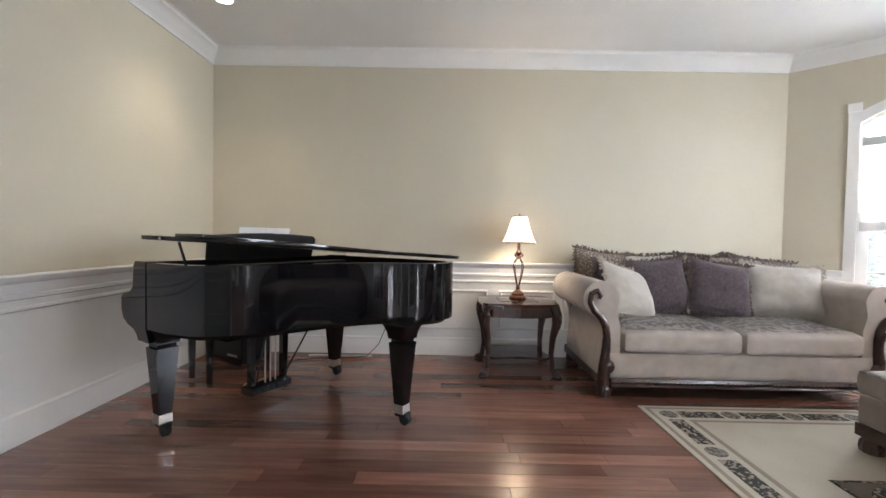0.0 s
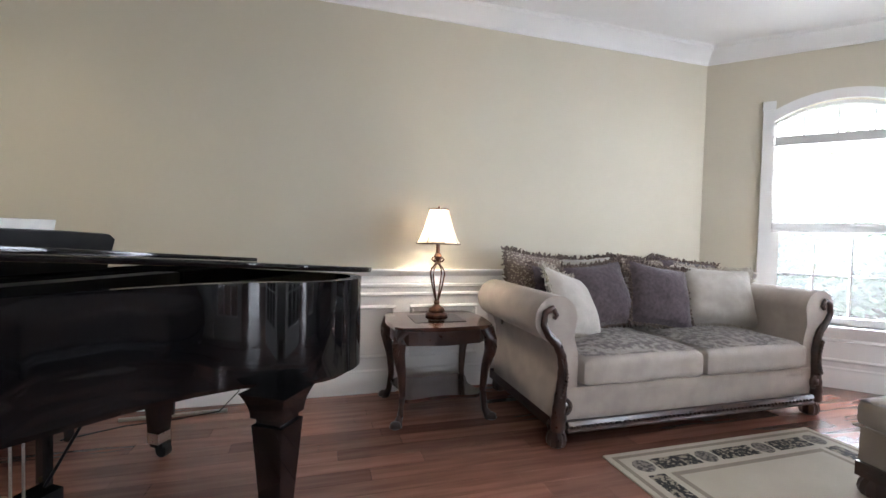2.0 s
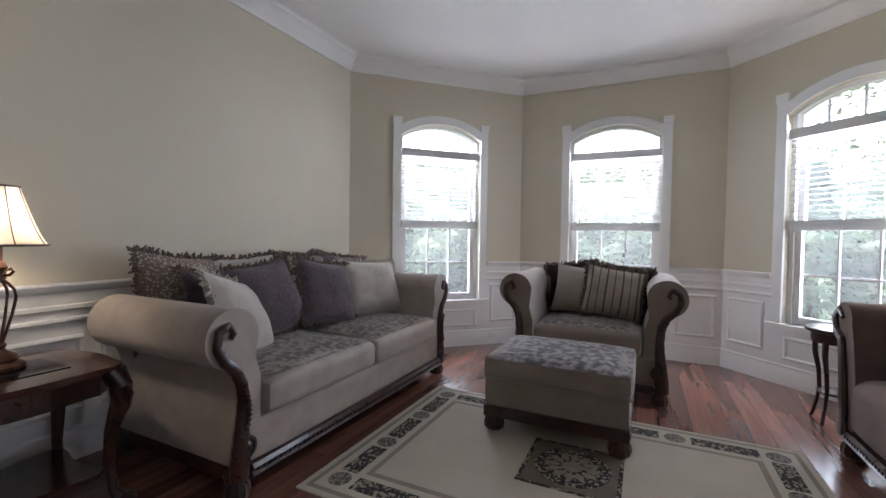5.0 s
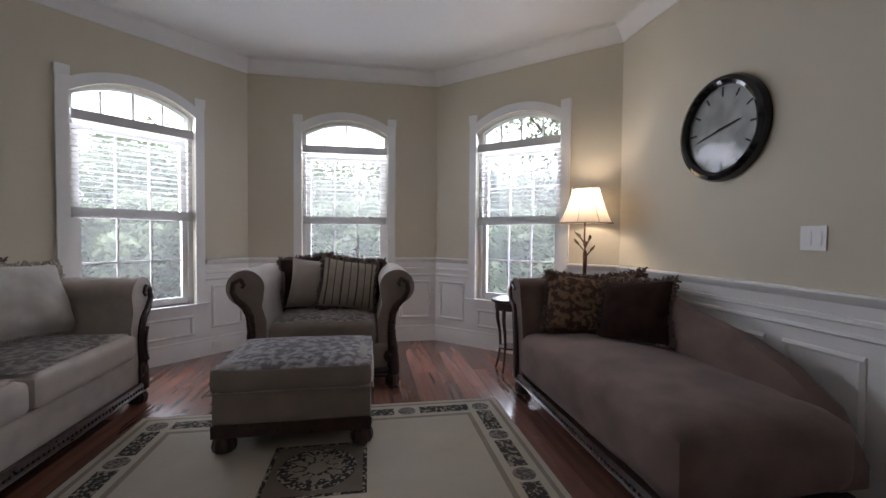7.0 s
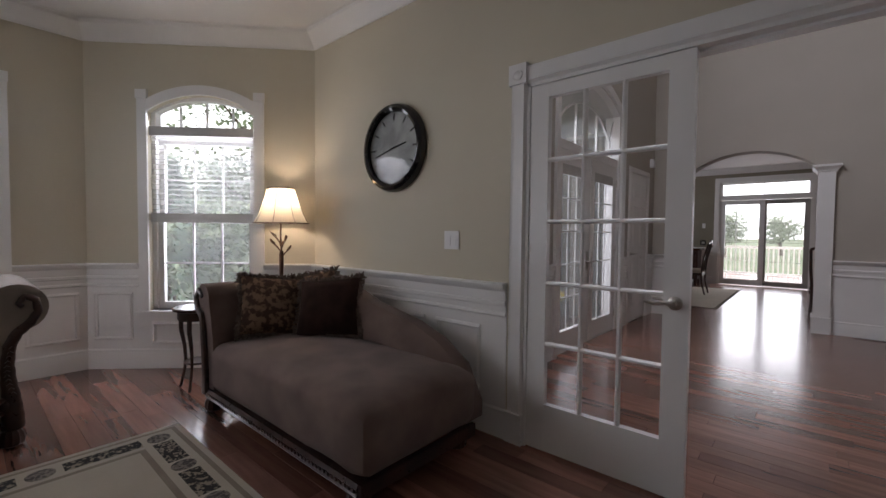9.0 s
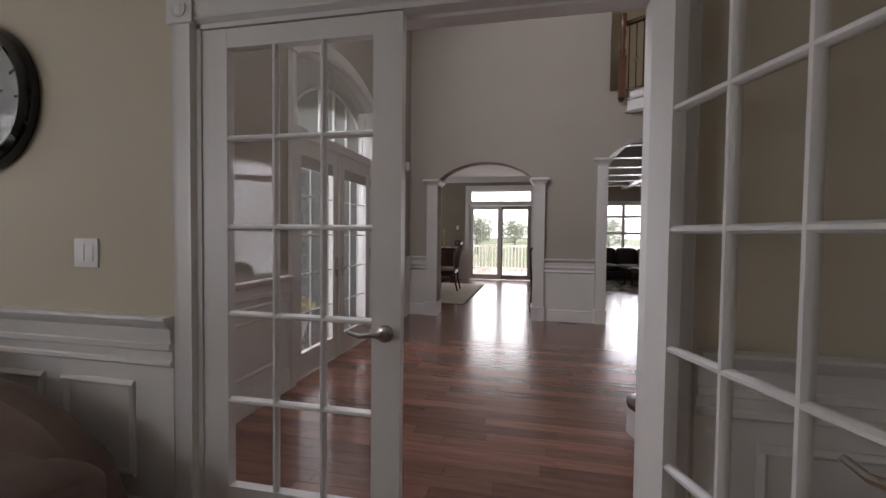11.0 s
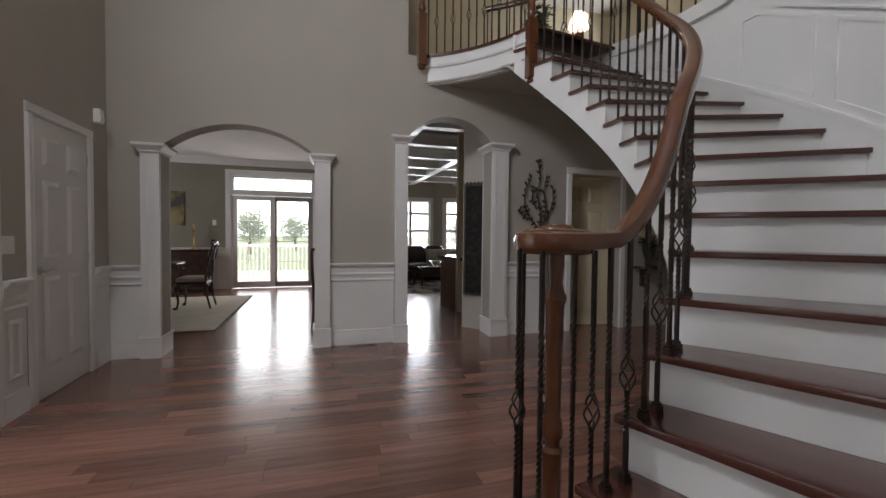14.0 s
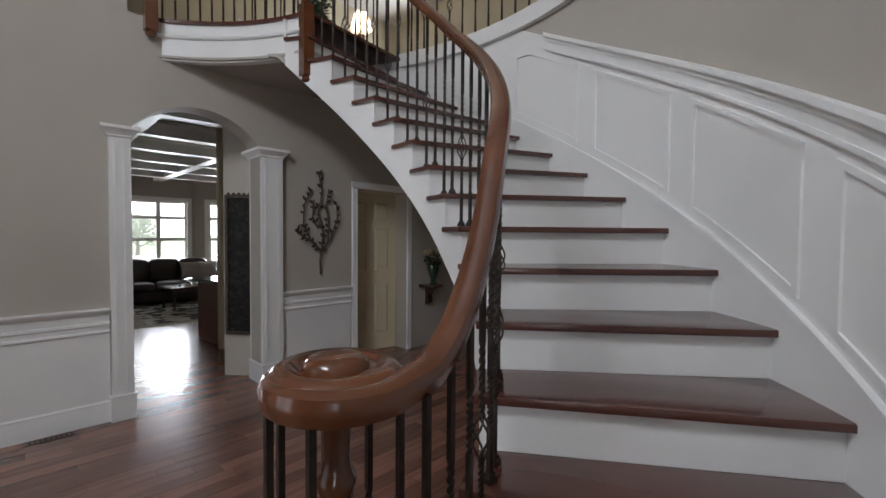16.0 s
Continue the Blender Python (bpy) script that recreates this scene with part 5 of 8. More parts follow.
et = thing("end_table", pose(0.63, 3.72, 0), "mahogany end table with carved cabriole legs and lower shelf", "table")
def wavy(a, b, e=0.022, n=8):
    """A rectangle with canted corners and gently bowed sides."""
    out = []
    c = 0.045
    for (x0, y0), (x1, y1), nx, ny in (((-a + c, -b), (a - c, -b), 0, -1), ((a, -b + c), (a, b - c), 1, 0), ((a - c, b), (-a + c, b), 0, 1), ((-a, b - c), (-a, -b + c), -1, 0)):
        for i in range(n + 1):
            f = i / n
            w = e * math.sin(math.pi * f) ** 2
            out.append((x0 + (x1 - x0) * f + nx * w, y0 + (y1 - y0) * f + ny * w))
    return out


bm = bmesh.new()
prism(bm, wavy(0.315, 0.265), 0.575, 0.60)
part("tabletop", bm, M_TABLEWOOD, et, bevel=0.008)
bm = bmesh.new()
box(bm, (-0.17, -0.13, 0.6005), (0.17, 0.13, 0.603))
part("inlay", bm, M_BLACK, et, "dark glass inset in the tabletop", bevel=0.001)
bm = bmesh.new()
for z0, z1, k in ((0.48, 0.575, 0.0),):
    o = wavy(0.275, 0.225, 0.03)
    i_ = [(x * 0.93, y * 0.93) for x, y in o]
    for j in range(len(o)):
        j2 = (j + 1) % len(o)
        prism(bm, [o[j], o[j2], i_[j2], i_[j]], z0, z1)
part("apron", bm, M_DARKWOOD, et)
bm = bmesh.new()
prism(bm, wavy(0.27, 0.215, -0.03), 0.125, 0.145)
part("shelf", bm, M_TABLEWOOD, et, bevel=0.004)
for sx in (-1, 1):
    for sy in (-1, 1):
        bm = bmesh.new()
        cabriole(bm, sx * 0.27, sy * 0.225, 0.575, (sx * 0.75, sy * 0.75))
        part("leg", bm, M_DARKWOOD, et, "carved cabriole leg")

# table lamp
tl = thing("table_lamp", pose(0.655, 3.80, 0.603), "lit table lamp with bronze cage base and cream bell shade", "lamp")
bm = bmesh.new()
lathe(bm, [(0.075, 0), (0.078, 0.012), (0.07, 0.02), (0.055, 0.028), (0.058, 0.04), (0.05, 0.055), (0.028, 0.068), (0.016, 0.08), (0.022, 0.095), (0.012, 0.11)], 28)
part("base", bm, M_BRONZE, tl)
for k in range(4):
    a = radians(90 * k + 45)
    bm = bmesh.new()
    tube(bm, [(r * math.cos(a), r * math.sin(a), z) for r, z in ((0.008, 0.10), (0.02, 0.14), (0.042, 0.22), (0.056, 0.29), (0.05, 0.32), (0.03, 0.345), (0.012, 0.36))], 0.0055, 7)
    part("cage_rod", bm, M_BRONZE, tl)
for k in range(4):
    a = radians(90 * k + 45)
    bm = bmesh.new()
    tube(bm, [(r * math.cos(a), r * math.sin(a), z) for r, z in ((0.014, 0.375), (0.035, 0.378), (0.048, 0.392), (0.042, 0.405), (0.034, 0.398))], 0.006, 6)
    part("leaf_curl", bm, M_BRONZE, tl)
bm = bmesh.new()
lathe(bm, [(0.01, 0.355), (0.026, 0.365), (0.012, 0.38), (0.03, 0.41), (0.02, 0.43), (0.013, 0.435), (0.013, 0.50)], 20)
tube(bm, [(0, 0, 0.5), (0, 0, 0.755)], 0.003, 6)
part("stem", bm, M_BRONZE, tl)


def bell_shade(parent, r0, r1, z0, z1, n=8, flare=0.25, trim=M_FRINGE):
    """A panelled bell lampshade with ribs and bound edges."""
    bm = bmesh.new()
    rings = []
    for j in range(11):
        f = j / 10
        r = r0 + (r1 - r0) * (f ** (1 - flare))
        rings.append([bm.verts.new((r * (1 - 0.018 * abs(math.sin(n * math.pi * i / 48))) * math.cos(2 * math.pi * i / 48), r * (1 - 0.018 * abs(math.sin(n * math.pi * i / 48))) * math.sin(2 * math.pi * i / 48), z0 + (z1 - z0) * f)) for i in range(48)])
    for a, b in zip(rings, rings[1:]):
        for i in range(48):
            bm.faces.new((a[i], a[(i + 1) % 48], b[(i + 1) % 48], b[i]))
    sh = part("shade", bm, M_SHADE, parent, "cream cloth bell shade")
    for k, (r, z) in enumerate(((r0, z0), (r1, z1))):
        bm = bmesh.new()
        tube(bm, [(r * math.cos(radians(a)), r * math.sin(radians(a)), z) for a in range(0, 360, 10)], 0.0045, 6, loop=True)
        part("shade_trim", bm, trim, sh)
    for k in range(n):
        a = 2 * math.pi * k / n
        bm = bmesh.new()
        tube(bm, [((r0 + (r1 - r0) * (j / 6) ** (1 - flare)) * 1.004 * math.cos(a), (r0 + (r1 - r0) * (j / 6) ** (1 - flare)) * 1.004 * math.sin(a), z0 + (z1 - z0) * j / 6) for j in range(7)], 0.002, 5)
        part("shade_rib", bm, trim, sh)


bell_shade(tl, 0.152, 0.066, 0.50, 0.735)
bm = bmesh.new()
lathe(bm, [(0.002, 0.76), (0.008, 0.75), (0.009, 0.742), (0.003, 0.735)], 12)
part("finial", bm, M_BRONZE, tl)
bm = bmesh.new()
lathe(bm, [(0.012, 0.52), (0.02, 0.55), (0.03, 0.59), (0.024, 0.62), (0.008, 0.635)], 14)
part("bulb", bm, M_BULB, tl)
point_lamp("table_lamp_light", (0.655, 3.80, 1.20), 19, WARM, 0.035)

# floor lamp in the corner behind the chaise
FLX, FLY = 3.20, -0.22
fl = thing("floor_lamp", pose(FLX, FLY, 0), "lit floor lamp with bronze branch stem and cream shade", "lamp")
bm = bmesh.new()
lathe(bm, [(0.14, 0), (0.14, 0.015), (0.11, 0.03), (0.03, 0.045), (0.016, 0.06)], 28)
part("base", bm, M_BRONZE, fl)
bm = bmesh.new()
lathe(bm, [(0.016, 0.05), (0.015, 0.6), (0.018, 1.0), (0.014, 1.03)], 12)
tube(bm, [(0, 0, 1.02), (0.01, 0, 1.1), (-0.005, 0.01, 1.18), (0, 0, 1.30)], 0.007, 7)
part("stem", bm, M_BRONZE, fl)
for k, (a, l, zz) in enumerate(((20, 0.11, 1.10), (170, 0.13, 1.13), (95, 0.08, 1.16), (200, 0.09, 1.05), (330, 0.10, 1.08))):
    ca, sa = math.cos(radians(a)), math.sin(radians(a))
    bm = bmesh.new()
    tube(bm, [(0, 0, zz - 0.08), (ca * l * 0.5, sa * l * 0.5, zz - 0.03), (ca * l, sa * l, zz)], 0.0055, 6, [1.2, 1, 0.6])
    br = part("branch", bm, M_BRONZE, fl)
    for q in range(3):
        f = 0.55 + 0.2 * q
        bm = bmesh.new()
        p = Vector((ca * l * f, sa * l * f, zz - 0.05 + 0.05 * f))
        tip = p + Vector((ca * 0.02 + (q - 1) * 0.012 * sa, sa * 0.02 - (q - 1) * 0.012 * ca, 0.035))
        s_ = Vector((-sa, ca, 0)) * 0.013
        mid = (p + tip) / 2
        vs = [bm.verts.new(v) for v in (p, mid + s_, tip, mid - s_)]
        bm.faces.new(vs)
        bmesh.ops.solidify(bm, geom=bm.faces[:], thickness=0.003)
        part("leaf", bm, M_BRONZE, br)
bell_shade(fl, 0.215, 0.105, 1.255, 1.535)
bm = bmesh.new()
lathe(bm, [(0.012, 1.30), (0.02, 1.33), (0.03, 1.37), (0.024, 1.40), (0.008, 1.415)], 14)
part("bulb", bm, M_BULB, fl)
point_lamp("floor_lamp_light", (FLX, FLY, 1.44), 10, WARM, 0.035)

# small round table behind the chaise
rt = thing("accent_table", pose(3.43, 0.33, 0), "small round dark wood accent table with shelf", "table")
bm = bmesh.new()
lathe(bm, [(0.15, 0.585), (0.165, 0.592), (0.168, 0.605), (0.16, 0.612)], 32)
part("tabletop", bm, M_DARKWOOD, rt)
bm = bmesh.new()
lathe(bm, [(0.13, 0.52), (0.135, 0.53), (0.135, 0.585)], 28)
part("apron", bm, M_DARKWOOD, rt)
bm = bmesh.new()
lathe(bm, [(0.095, 0.19), (0.10, 0.2), (0.095, 0.205)], 24)
part("shelf", bm, M_DARKWOOD, rt)
for k in range(4):
    a = radians(45 + 90 * k)
    bm = bmesh.new()
    tube(bm, [(r * math.cos(a), r * math.sin(a), z) for r, z in ((0.135, 0.0), (0.125, 0.03), (0.105, 0.12), (0.092, 0.2), (0.10, 0.32), (0.125, 0.44), (0.125, 0.53))], 0.013, 7, [0.8, 0.8, 0.8, 0.9, 1, 1.25, 1.3])
    part("leg", bm, M_DARKWOOD, rt)

# rug
rug = thing("area_rug", pose(2.080, 1.766, 0.0), "cream area rug with black floral border and central medallion", "rug")
RWX, RWY = 0.745, 1.113
def slab(x0, x1, y0, y1, z, mat, nm, par=None):
    bm = bmesh.new()
    box(bm, (x0, y0, 0.0005), (x1, y1, z))
    return part(nm, bm, mat, par or rug, bevel=0.002)


slab(-RWX, RWX, -RWY, RWY, 0.008, M_RUGCREAM, "edge_band")
slab(-RWX + 0.03, RWX - 0.03, -RWY + 0.03, RWY - 0.03, 0.0088, M_RUGTAUPE, "outer_band")
slab(-RWX + 0.055, RWX - 0.055, -RWY + 0.055, RWY - 0.055, 0.0096, M_RUGCREAM, "border_ground")
slab(-RWX + 0.225, RWX - 0.225, -RWY + 0.225, RWY - 0.225, 0.0104, M_RUGTAUPE, "inner_band")
slab(-RWX + 0.255, RWX - 0.255, -RWY + 0.255, RWY - 0.255, 0.0112, M_RUGCREAM, "field")
slab(-0.235, 0.235, -0.235, 0.235, 0.012, M_RUGBLACK, "medallion_ground")
slab(-0.215, 0.215, -0.215, 0.215, 0.0124, M_RUGBROWN, "medallion_field")
bm = bmesh.new()
lathe(bm, [(0.185, 0.001), (0.185, 0.0128)], 40)
part("medallion", bm, M_RUGBLACK, rug)
bm = bmesh.new()
lathe(bm, [(0.05, 0.001), (0.05, 0.0136)], 24)
part("medallion_centre", bm, M_RUGTAUPE, rug)
for k in range(12):
    a = radians(30 * k)
    bm = bmesh.new()
    prism(bm, [(0.055, 0), (0.09, 0.022), (0.15, 0.0), (0.09, -0.022)], 0.001, 0.0136, "z", Matrix.Rotation(a, 4, "Z"))
    part("petal", bm, M_RUGTAUPE, rug)


def border_run(n, length, m, first=0):
    """Alternating black floral blocks and round rosettes down one border."""
    step = length / n
    for i in range(n):
        c = -length / 2 + step * (i + 0.5)
        bm = bmesh.new()
        box(bm, (c - step * 0.33, -0.048, 0.001), (c + step * 0.33, 0.048, 0.0104), m)
        part("border_block", bm, M_RUGBLACK, rug)
    for i in range(first, n + 1 - first):
        c = -length / 2 + step * i
        bm = bmesh.new()
        lathe(bm, [(0.056, 0.001), (0.056, 0.0104)], 20, m @ Matrix.Translation((c, 0, 0)))
        part("rosette", bm, M_RUGGREY, rug)


for s in (-1, 1):
    border_run(3, 2 * RWX - 0.28, Matrix.Translation((0, s * (RWY - 0.14), 0)))
    border_run(4, 2 * RWY - 0.28, Matrix.Translation((s * (RWX - 0.14), 0, 0)) @ Matrix.Rotation(radians(90), 4, "Z"), 1)

# clock, switches, outlet, recessed lamp
ck = thing("wall_clock", pose(2.19, YS + 0.001, 1.785, -90, 0, 0), "large round black framed wall clock with grey map face", "clock")
bm = bmesh.new()
lathe(bm, [(0.25, 0), (0.31, 0.002), (0.312, 0.02), (0.30, 0.045), (0.275, 0.055), (0.255, 0.045), (0.25, 0.025)], 56, cap=False)
part("rim", bm, M_BLACK, ck)
M_CLOCK = surf("clock_face_grey", (0.33, 0.34, 0.32), (0.20, 0.21, 0.20), 7, 0.5, lo=0.4, hi=0.6)
bm = bmesh.new()
lathe(bm, [(0.255, 0.006), (0.255, 0.014)], 48)
fc = part("face", bm, M_CLOCK, ck)
for k in range(12):
    bm = bmesh.new()
    box(bm, (-0.006, 0.19, 0.0145), (0.006, 0.235 if k % 3 else 0.245, 0.0165), Matrix.Rotation(radians(30 * k), 4, "Z"))
    part("hour_mark", bm, M_BLACKMATT, fc)
for L, w, a in ((0.125, 0.008, 102), (0.185, 0.006, 285)):
    bm = bmesh.new()
    prism(bm, [(-w, -0.03), (w, -0.03), (w * 0.6, L), (0, L + 0.015), (-w * 0.6, L)], 0.019, 0.021, "z", Matrix.Rotation(radians(a), 4, "Z"))
    part("clock_hand", bm, M_BLACKMATT, ck)
bm = bmesh.new()
lathe(bm, [(0.252, 0.03), (0.20, 0.034), (0.1, 0.0365), (0.02, 0.037)], 48)
g = part("glass_cover", bm, M_GLASS, ck)
g.visible_shadow = False


def switch_plate(m, n, label="white double rocker light switch plate"):
    s = thing("light_switch", m, label, "switch")
    bm = bmesh.new()
    w = 0.046 * n + 0.026
    box(bm, (-w / 2, 0, -0.058), (w / 2, 0.006, 0.058))
    part("plate", bm, M_WHITE, s, bevel=0.002)
    for i in range(n):
        bm = bmesh.new()
        x = (i - (n - 1) / 2) * 0.046
        prism(bm, [(0.006, -0.033), (0.010, -0.033), (0.007, 0.033), (0.006, 0.033)], x - 0.016, x + 0.016, "x")
        part("rocker", bm, M_WHITE, s)
    return s


switch_plate(pose(1.657, YS, 1.143), 2)
switch_plate(pose(XF, -4.10, 1.13, 0, 0, 90), 2)
bm = bmesh.new()
box(bm, (0.30, 0.018, 0.055), (0.37, 0.023, 0.12))
ol = part("power_outlet", bm, M_WHITE, m=wins["wall_bay_north"][0], bevel=0.002)
tagged(ol, "white power outlet plate set in the baseboard", "outlet")
cl = thing("recessed_light", pose(-1.69, 3.18, CEIL), "lit recessed ceiling downlight with white ring", "ceiling light")
bm = bmesh.new()
lathe(bm, [(0.065, -0.001), (0.085, -0.003), (0.085, -0.008), (0.062, -0.010)], 28, cap=False)
part("trim_ring", bm, M_WHITE, cl)
bm = bmesh.new()
lathe(bm, [(0.062, -0.006), (0.01, -0.007)], 24)
part("lens", bm, M_CAN, cl)
d = bpy.data.lights.new("downlight", "SPOT")
d.energy, d.color, d.spot_size, d.spot_blend, d.shadow_soft_size = 16, (1.0, 0.84, 0.62), radians(110), 0.9, 0.05
o = new("downlight", d)
o.matrix_world = look((-1.69, 3.18, CEIL - 0.02), (-1.75, 3.3, 0))


# ---------------------------------------------------------------- grand piano
PM = Matrix.Translation((-1.24, 2.885, 0)) @ Matrix.Rotation(radians(-31.7), 4, "Z")
pn = thing("grand_piano", PM, "polished black baby grand piano with its lid slightly raised", "piano")


def piano_outline(off=0.0, x0=-0.10):
    """Case plan: spine at +y, keyboard at -x, tail at +x, bent side at -y."""
    h = 0.735 + off
    pts = [(x0, h), (0.3, h), (0.75, h), (0.98, h - 0.01)]
    cx, cy, r = 0.93, 0.50, 0.235 + off
    pts += [(cx + r * math.cos(radians(a)), cy + r * math.sin(radians(a))) for a in range(75, -76, -15)]
    b = [(0.88, 0.20), (0.79, 0.08), (0.71, -0.08), (0.65, -0.26), (0.59, -0.44), (0.50, -0.59), (0.37, -0.69), (0.20, -0.73), (0.05, -0.735)]
    for i, (x, y) in enumerate(b):
        n = Vector((0.55, -0.8)) if i < 6 else Vector((0.1, -1))
        n.normalize()
        pts.append((x + n.x * off, y + n.y * off))
    pts.append((x0, -h))
    return pts


def loft(bm, outlines):
    """Outlines of one length at given heights, skinned."""
    rings = [[bm.verts.new((x, y, z)) for x, y in o] for o, z in outlines]
    n = len(rings[0])
    for a, b in zip(rings, rings[1:]):
        for i in range(n):
            bm.faces.new((a[i], a[(i + 1) % n], b[(i + 1) % n], b[i]))
    bm.faces.new(rings[0][::-1])
    bm.faces.new(rings[-1])


bm = bmesh.new()
o_, i_ = piano_outline(0.0), piano_outline(-0.045, -0.05)
n = len(o_)
lo_o = [bm.verts.new((x, y, 0.615)) for x, y in o_]
hi_o = [bm.verts.new((x, y, 0.975)) for x, y in o_]
hi_i = [bm.verts.new((x, y, 0.975)) for x, y in i_]
lo_i = [bm.verts.new((x, y, 0.70)) for x, y in i_]
for a, b in ((lo_o, hi_o), (hi_o, hi_i), (hi_i, lo_i)):
    for k in range(n):
        bm.faces.new((a[k], a[(k + 1) % n], b[(k + 1) % n], b[k]))
bm.faces.new(lo_o[::-1])
bm.faces.new(lo_i)
part("case", bm, M_BLACK, pn, bevel=0.006)
bm = bmesh.new()
loft(bm, [(piano_outline(-0.06, 0.10), 0.70), (piano_outline(-0.06, 0.10), 0.86)])
part("soundboard_plate", bm, M_BRASS, pn, "gold cast plate inside the case")
# stepped underside moulding and beams
bm = bmesh.new()
loft(bm, [(piano_outline(-0.05), 0.585), (piano_outline(-0.02), 0.615)])
box(bm, (-0.09, -0.68, 0.54), (-0.01, 0.68, 0.60))
box(bm, (0.30, -0.50, 0.55), (0.38, 0.66, 0.60))
part("underframe", bm, M_BLACK, pn)
# cheeks and key bed
for s in (-1, 1):
    bm = bmesh.new()
    prism(bm, [(0.02, 0.612), (0.02, 0.979), (-0.095, 0.979), (-0.118, 0.955), (-0.13, 0.835), (-0.165, 0.805), (-0.245, 0.79), (-0.27, 0.765), (-0.272, 0.70), (-0.25, 0.65), (-0.19, 0.618), (-0.12, 0.60), (-0.085, 0.575), (-0.065, 0.545), (0.06, 0.545)], s * 0.739 - 0.085 * (s > 0), s * 0.739 + 0.085 * (s < 0), "y")
    part("cheek", bm, M_BLACK, pn, bevel=0.006)
bm = bmesh.new()
box(bm, (-0.26, -0.66, 0.615), (-0.095, 0.66, 0.69))
part("key_bed", bm, M_BLACK, pn, bevel=0.004)
M_IVORYKEY = surf("ivory_keys", (0.75, 0.73, 0.66), None, 12, 0.3)
bm = bmesh.new()
for i in range(52):
    y = -0.61 + 1.22 * i / 52
    box(bm, (-0.245, y, 0.691), (-0.11, y + 0.0222, 0.712))
kb = part("white_keys", bm, M_IVORYKEY, pn, "row of ivory keys", kind="stuff")
bm = bmesh.new()
box(bm, (-0.115, -0.65, 0.70), (-0.085, 0.65, 0.93))
part("fallboard", bm, M_BLACK, pn, bevel=0.006)
# lid hinged on the spine, with its front flap folded back on top
LM = Matrix.Translation((0, 0.745, 0.985)) @ Matrix.Rotation(radians(-4.4), 4, "X") @ Matrix.Translation((0, -0.745, 0))
bm = bmesh.new()
loft(bm, [(piano_outline(0.04, 0.235), 0.0), (piano_outline(0.044, 0.235), 0.020)])
bmesh.ops.transform(bm, matrix=LM, verts=bm.verts)
lid = part("lid", bm, M_BLACK, pn, bevel=0.003)
bm = bmesh.new()
box(bm, (0.237, -0.70, 0.0215), (0.50, 0.745, 0.039), LM)
part("folded_flap", bm, M_BLACK, lid, bevel=0.003)
bm = bmesh.new()
tube(bm, [(0.30, -0.66, 0.94), (0.27, -0.69, 1.09)], 0.007, 8)
part("lid_prop", bm, M_BLACK, pn)
# music desk with a white sheet behind
bm = bmesh.new()
prism(bm, [(-0.39, 0.0), (0.39, 0.0), (0.40, 0.135), (0.375, 0.155), (0.2, 0.166), (0.0, 0.171), (-0.2, 0.166), (-0.375, 0.155), (-0.40, 0.135)], -0.011, 0.011, "y",
      Matrix.Translation((0.045, -0.04, 0.978)) @ Matrix.Rotation(radians(90), 4, "Z") @ Matrix.Rotation(radians(14), 4, "X"))
part("music_desk", bm, M_BLACKMATT, pn, bevel=0.004)
bm = bmesh.new()
box(bm, (-0.03, -0.68, 0.86), (0.09, 0.68, 0.94))
part("tuning_rail", bm, M_BLACKMATT, pn)
sheet = thing("sheet_music", PM @ Matrix.Translation((0.018, -0.04, 0.982)) @ Matrix.Rotation(radians(90), 4, "Z") @ Matrix.Rotation(radians(14), 4, "X"), "white sheet music standing against the piano desk", "paper")
bm = bmesh.new()
for x0, x1, dy in ((-0.19, -0.001, 0.0), (0.001, 0.19, 0.0)):
    box(bm, (x0, -0.0, 0.0), (x1, 0.003, 0.205))
M_PAPER = surf("white_paper", (0.8, 0.79, 0.76), None, 9, 0.7)
part("page", bm, M_PAPER, sheet, smooth=False)
# legs
for nm, x, y in (("leg", 0.0, -0.645), ("leg", 0.0, 0.645), ("leg", 1.02, 0.225)):
    lg = thing("leg", Matrix.Translation((x, y, 0)), "", "")
    lg.parent = pn
    bm = bmesh.new()
    rings = []
    for h, z in ((0.034, 0.125), (0.058, 0.475), (0.06, 0.50), (0.049, 0.503), (0.049, 0.522), (0.062, 0.525), (0.064, 0.545), (0.069, 0.568), (0.078, 0.592), (0.089, 0.614)):
        rings.append([bm.verts.new(v) for v in ((-h, -h, z), (h, -h, z), (h, h, z), (-h, h, z))])
    for a, b in zip(rings, rings[1:]):
        for k in range(4):
            bm.faces.new((a[k], a[(k + 1) % 4], b[(k + 1) % 4], b[k]))
    bm.faces.new(rings[0][::-1])
    bm.faces.new(rings[-1])
    part("leg_post", bm, M_BLACK, lg, bevel=0.005)
    bm = bmesh.new()
    lathe(bm, [(0.038, 0.075), (0.036, 0.128)], 4, Matrix.Rotation(radians(45), 4, "Z"))
    box(bm, (-0.036, -0.036, 0.072), (0.036, 0.036, 0.124))
    part("ferrule", bm, M_STEEL, lg, "bright metal ferrule", bevel=0.003)
    bm = bmesh.new()
    lathe(bm, [(0.034, -0.018), (0.036, 0.0), (0.034, 0.018)], 18, Matrix.Translation((0.03, 0, 0.036)) @ Matrix.Rotation(radians(90), 4, "X"))
    box(bm, (-0.03, -0.026, 0.05), (0.05, 0.026, 0.076))
    part("caster", bm, M_BLACKMATT, lg)
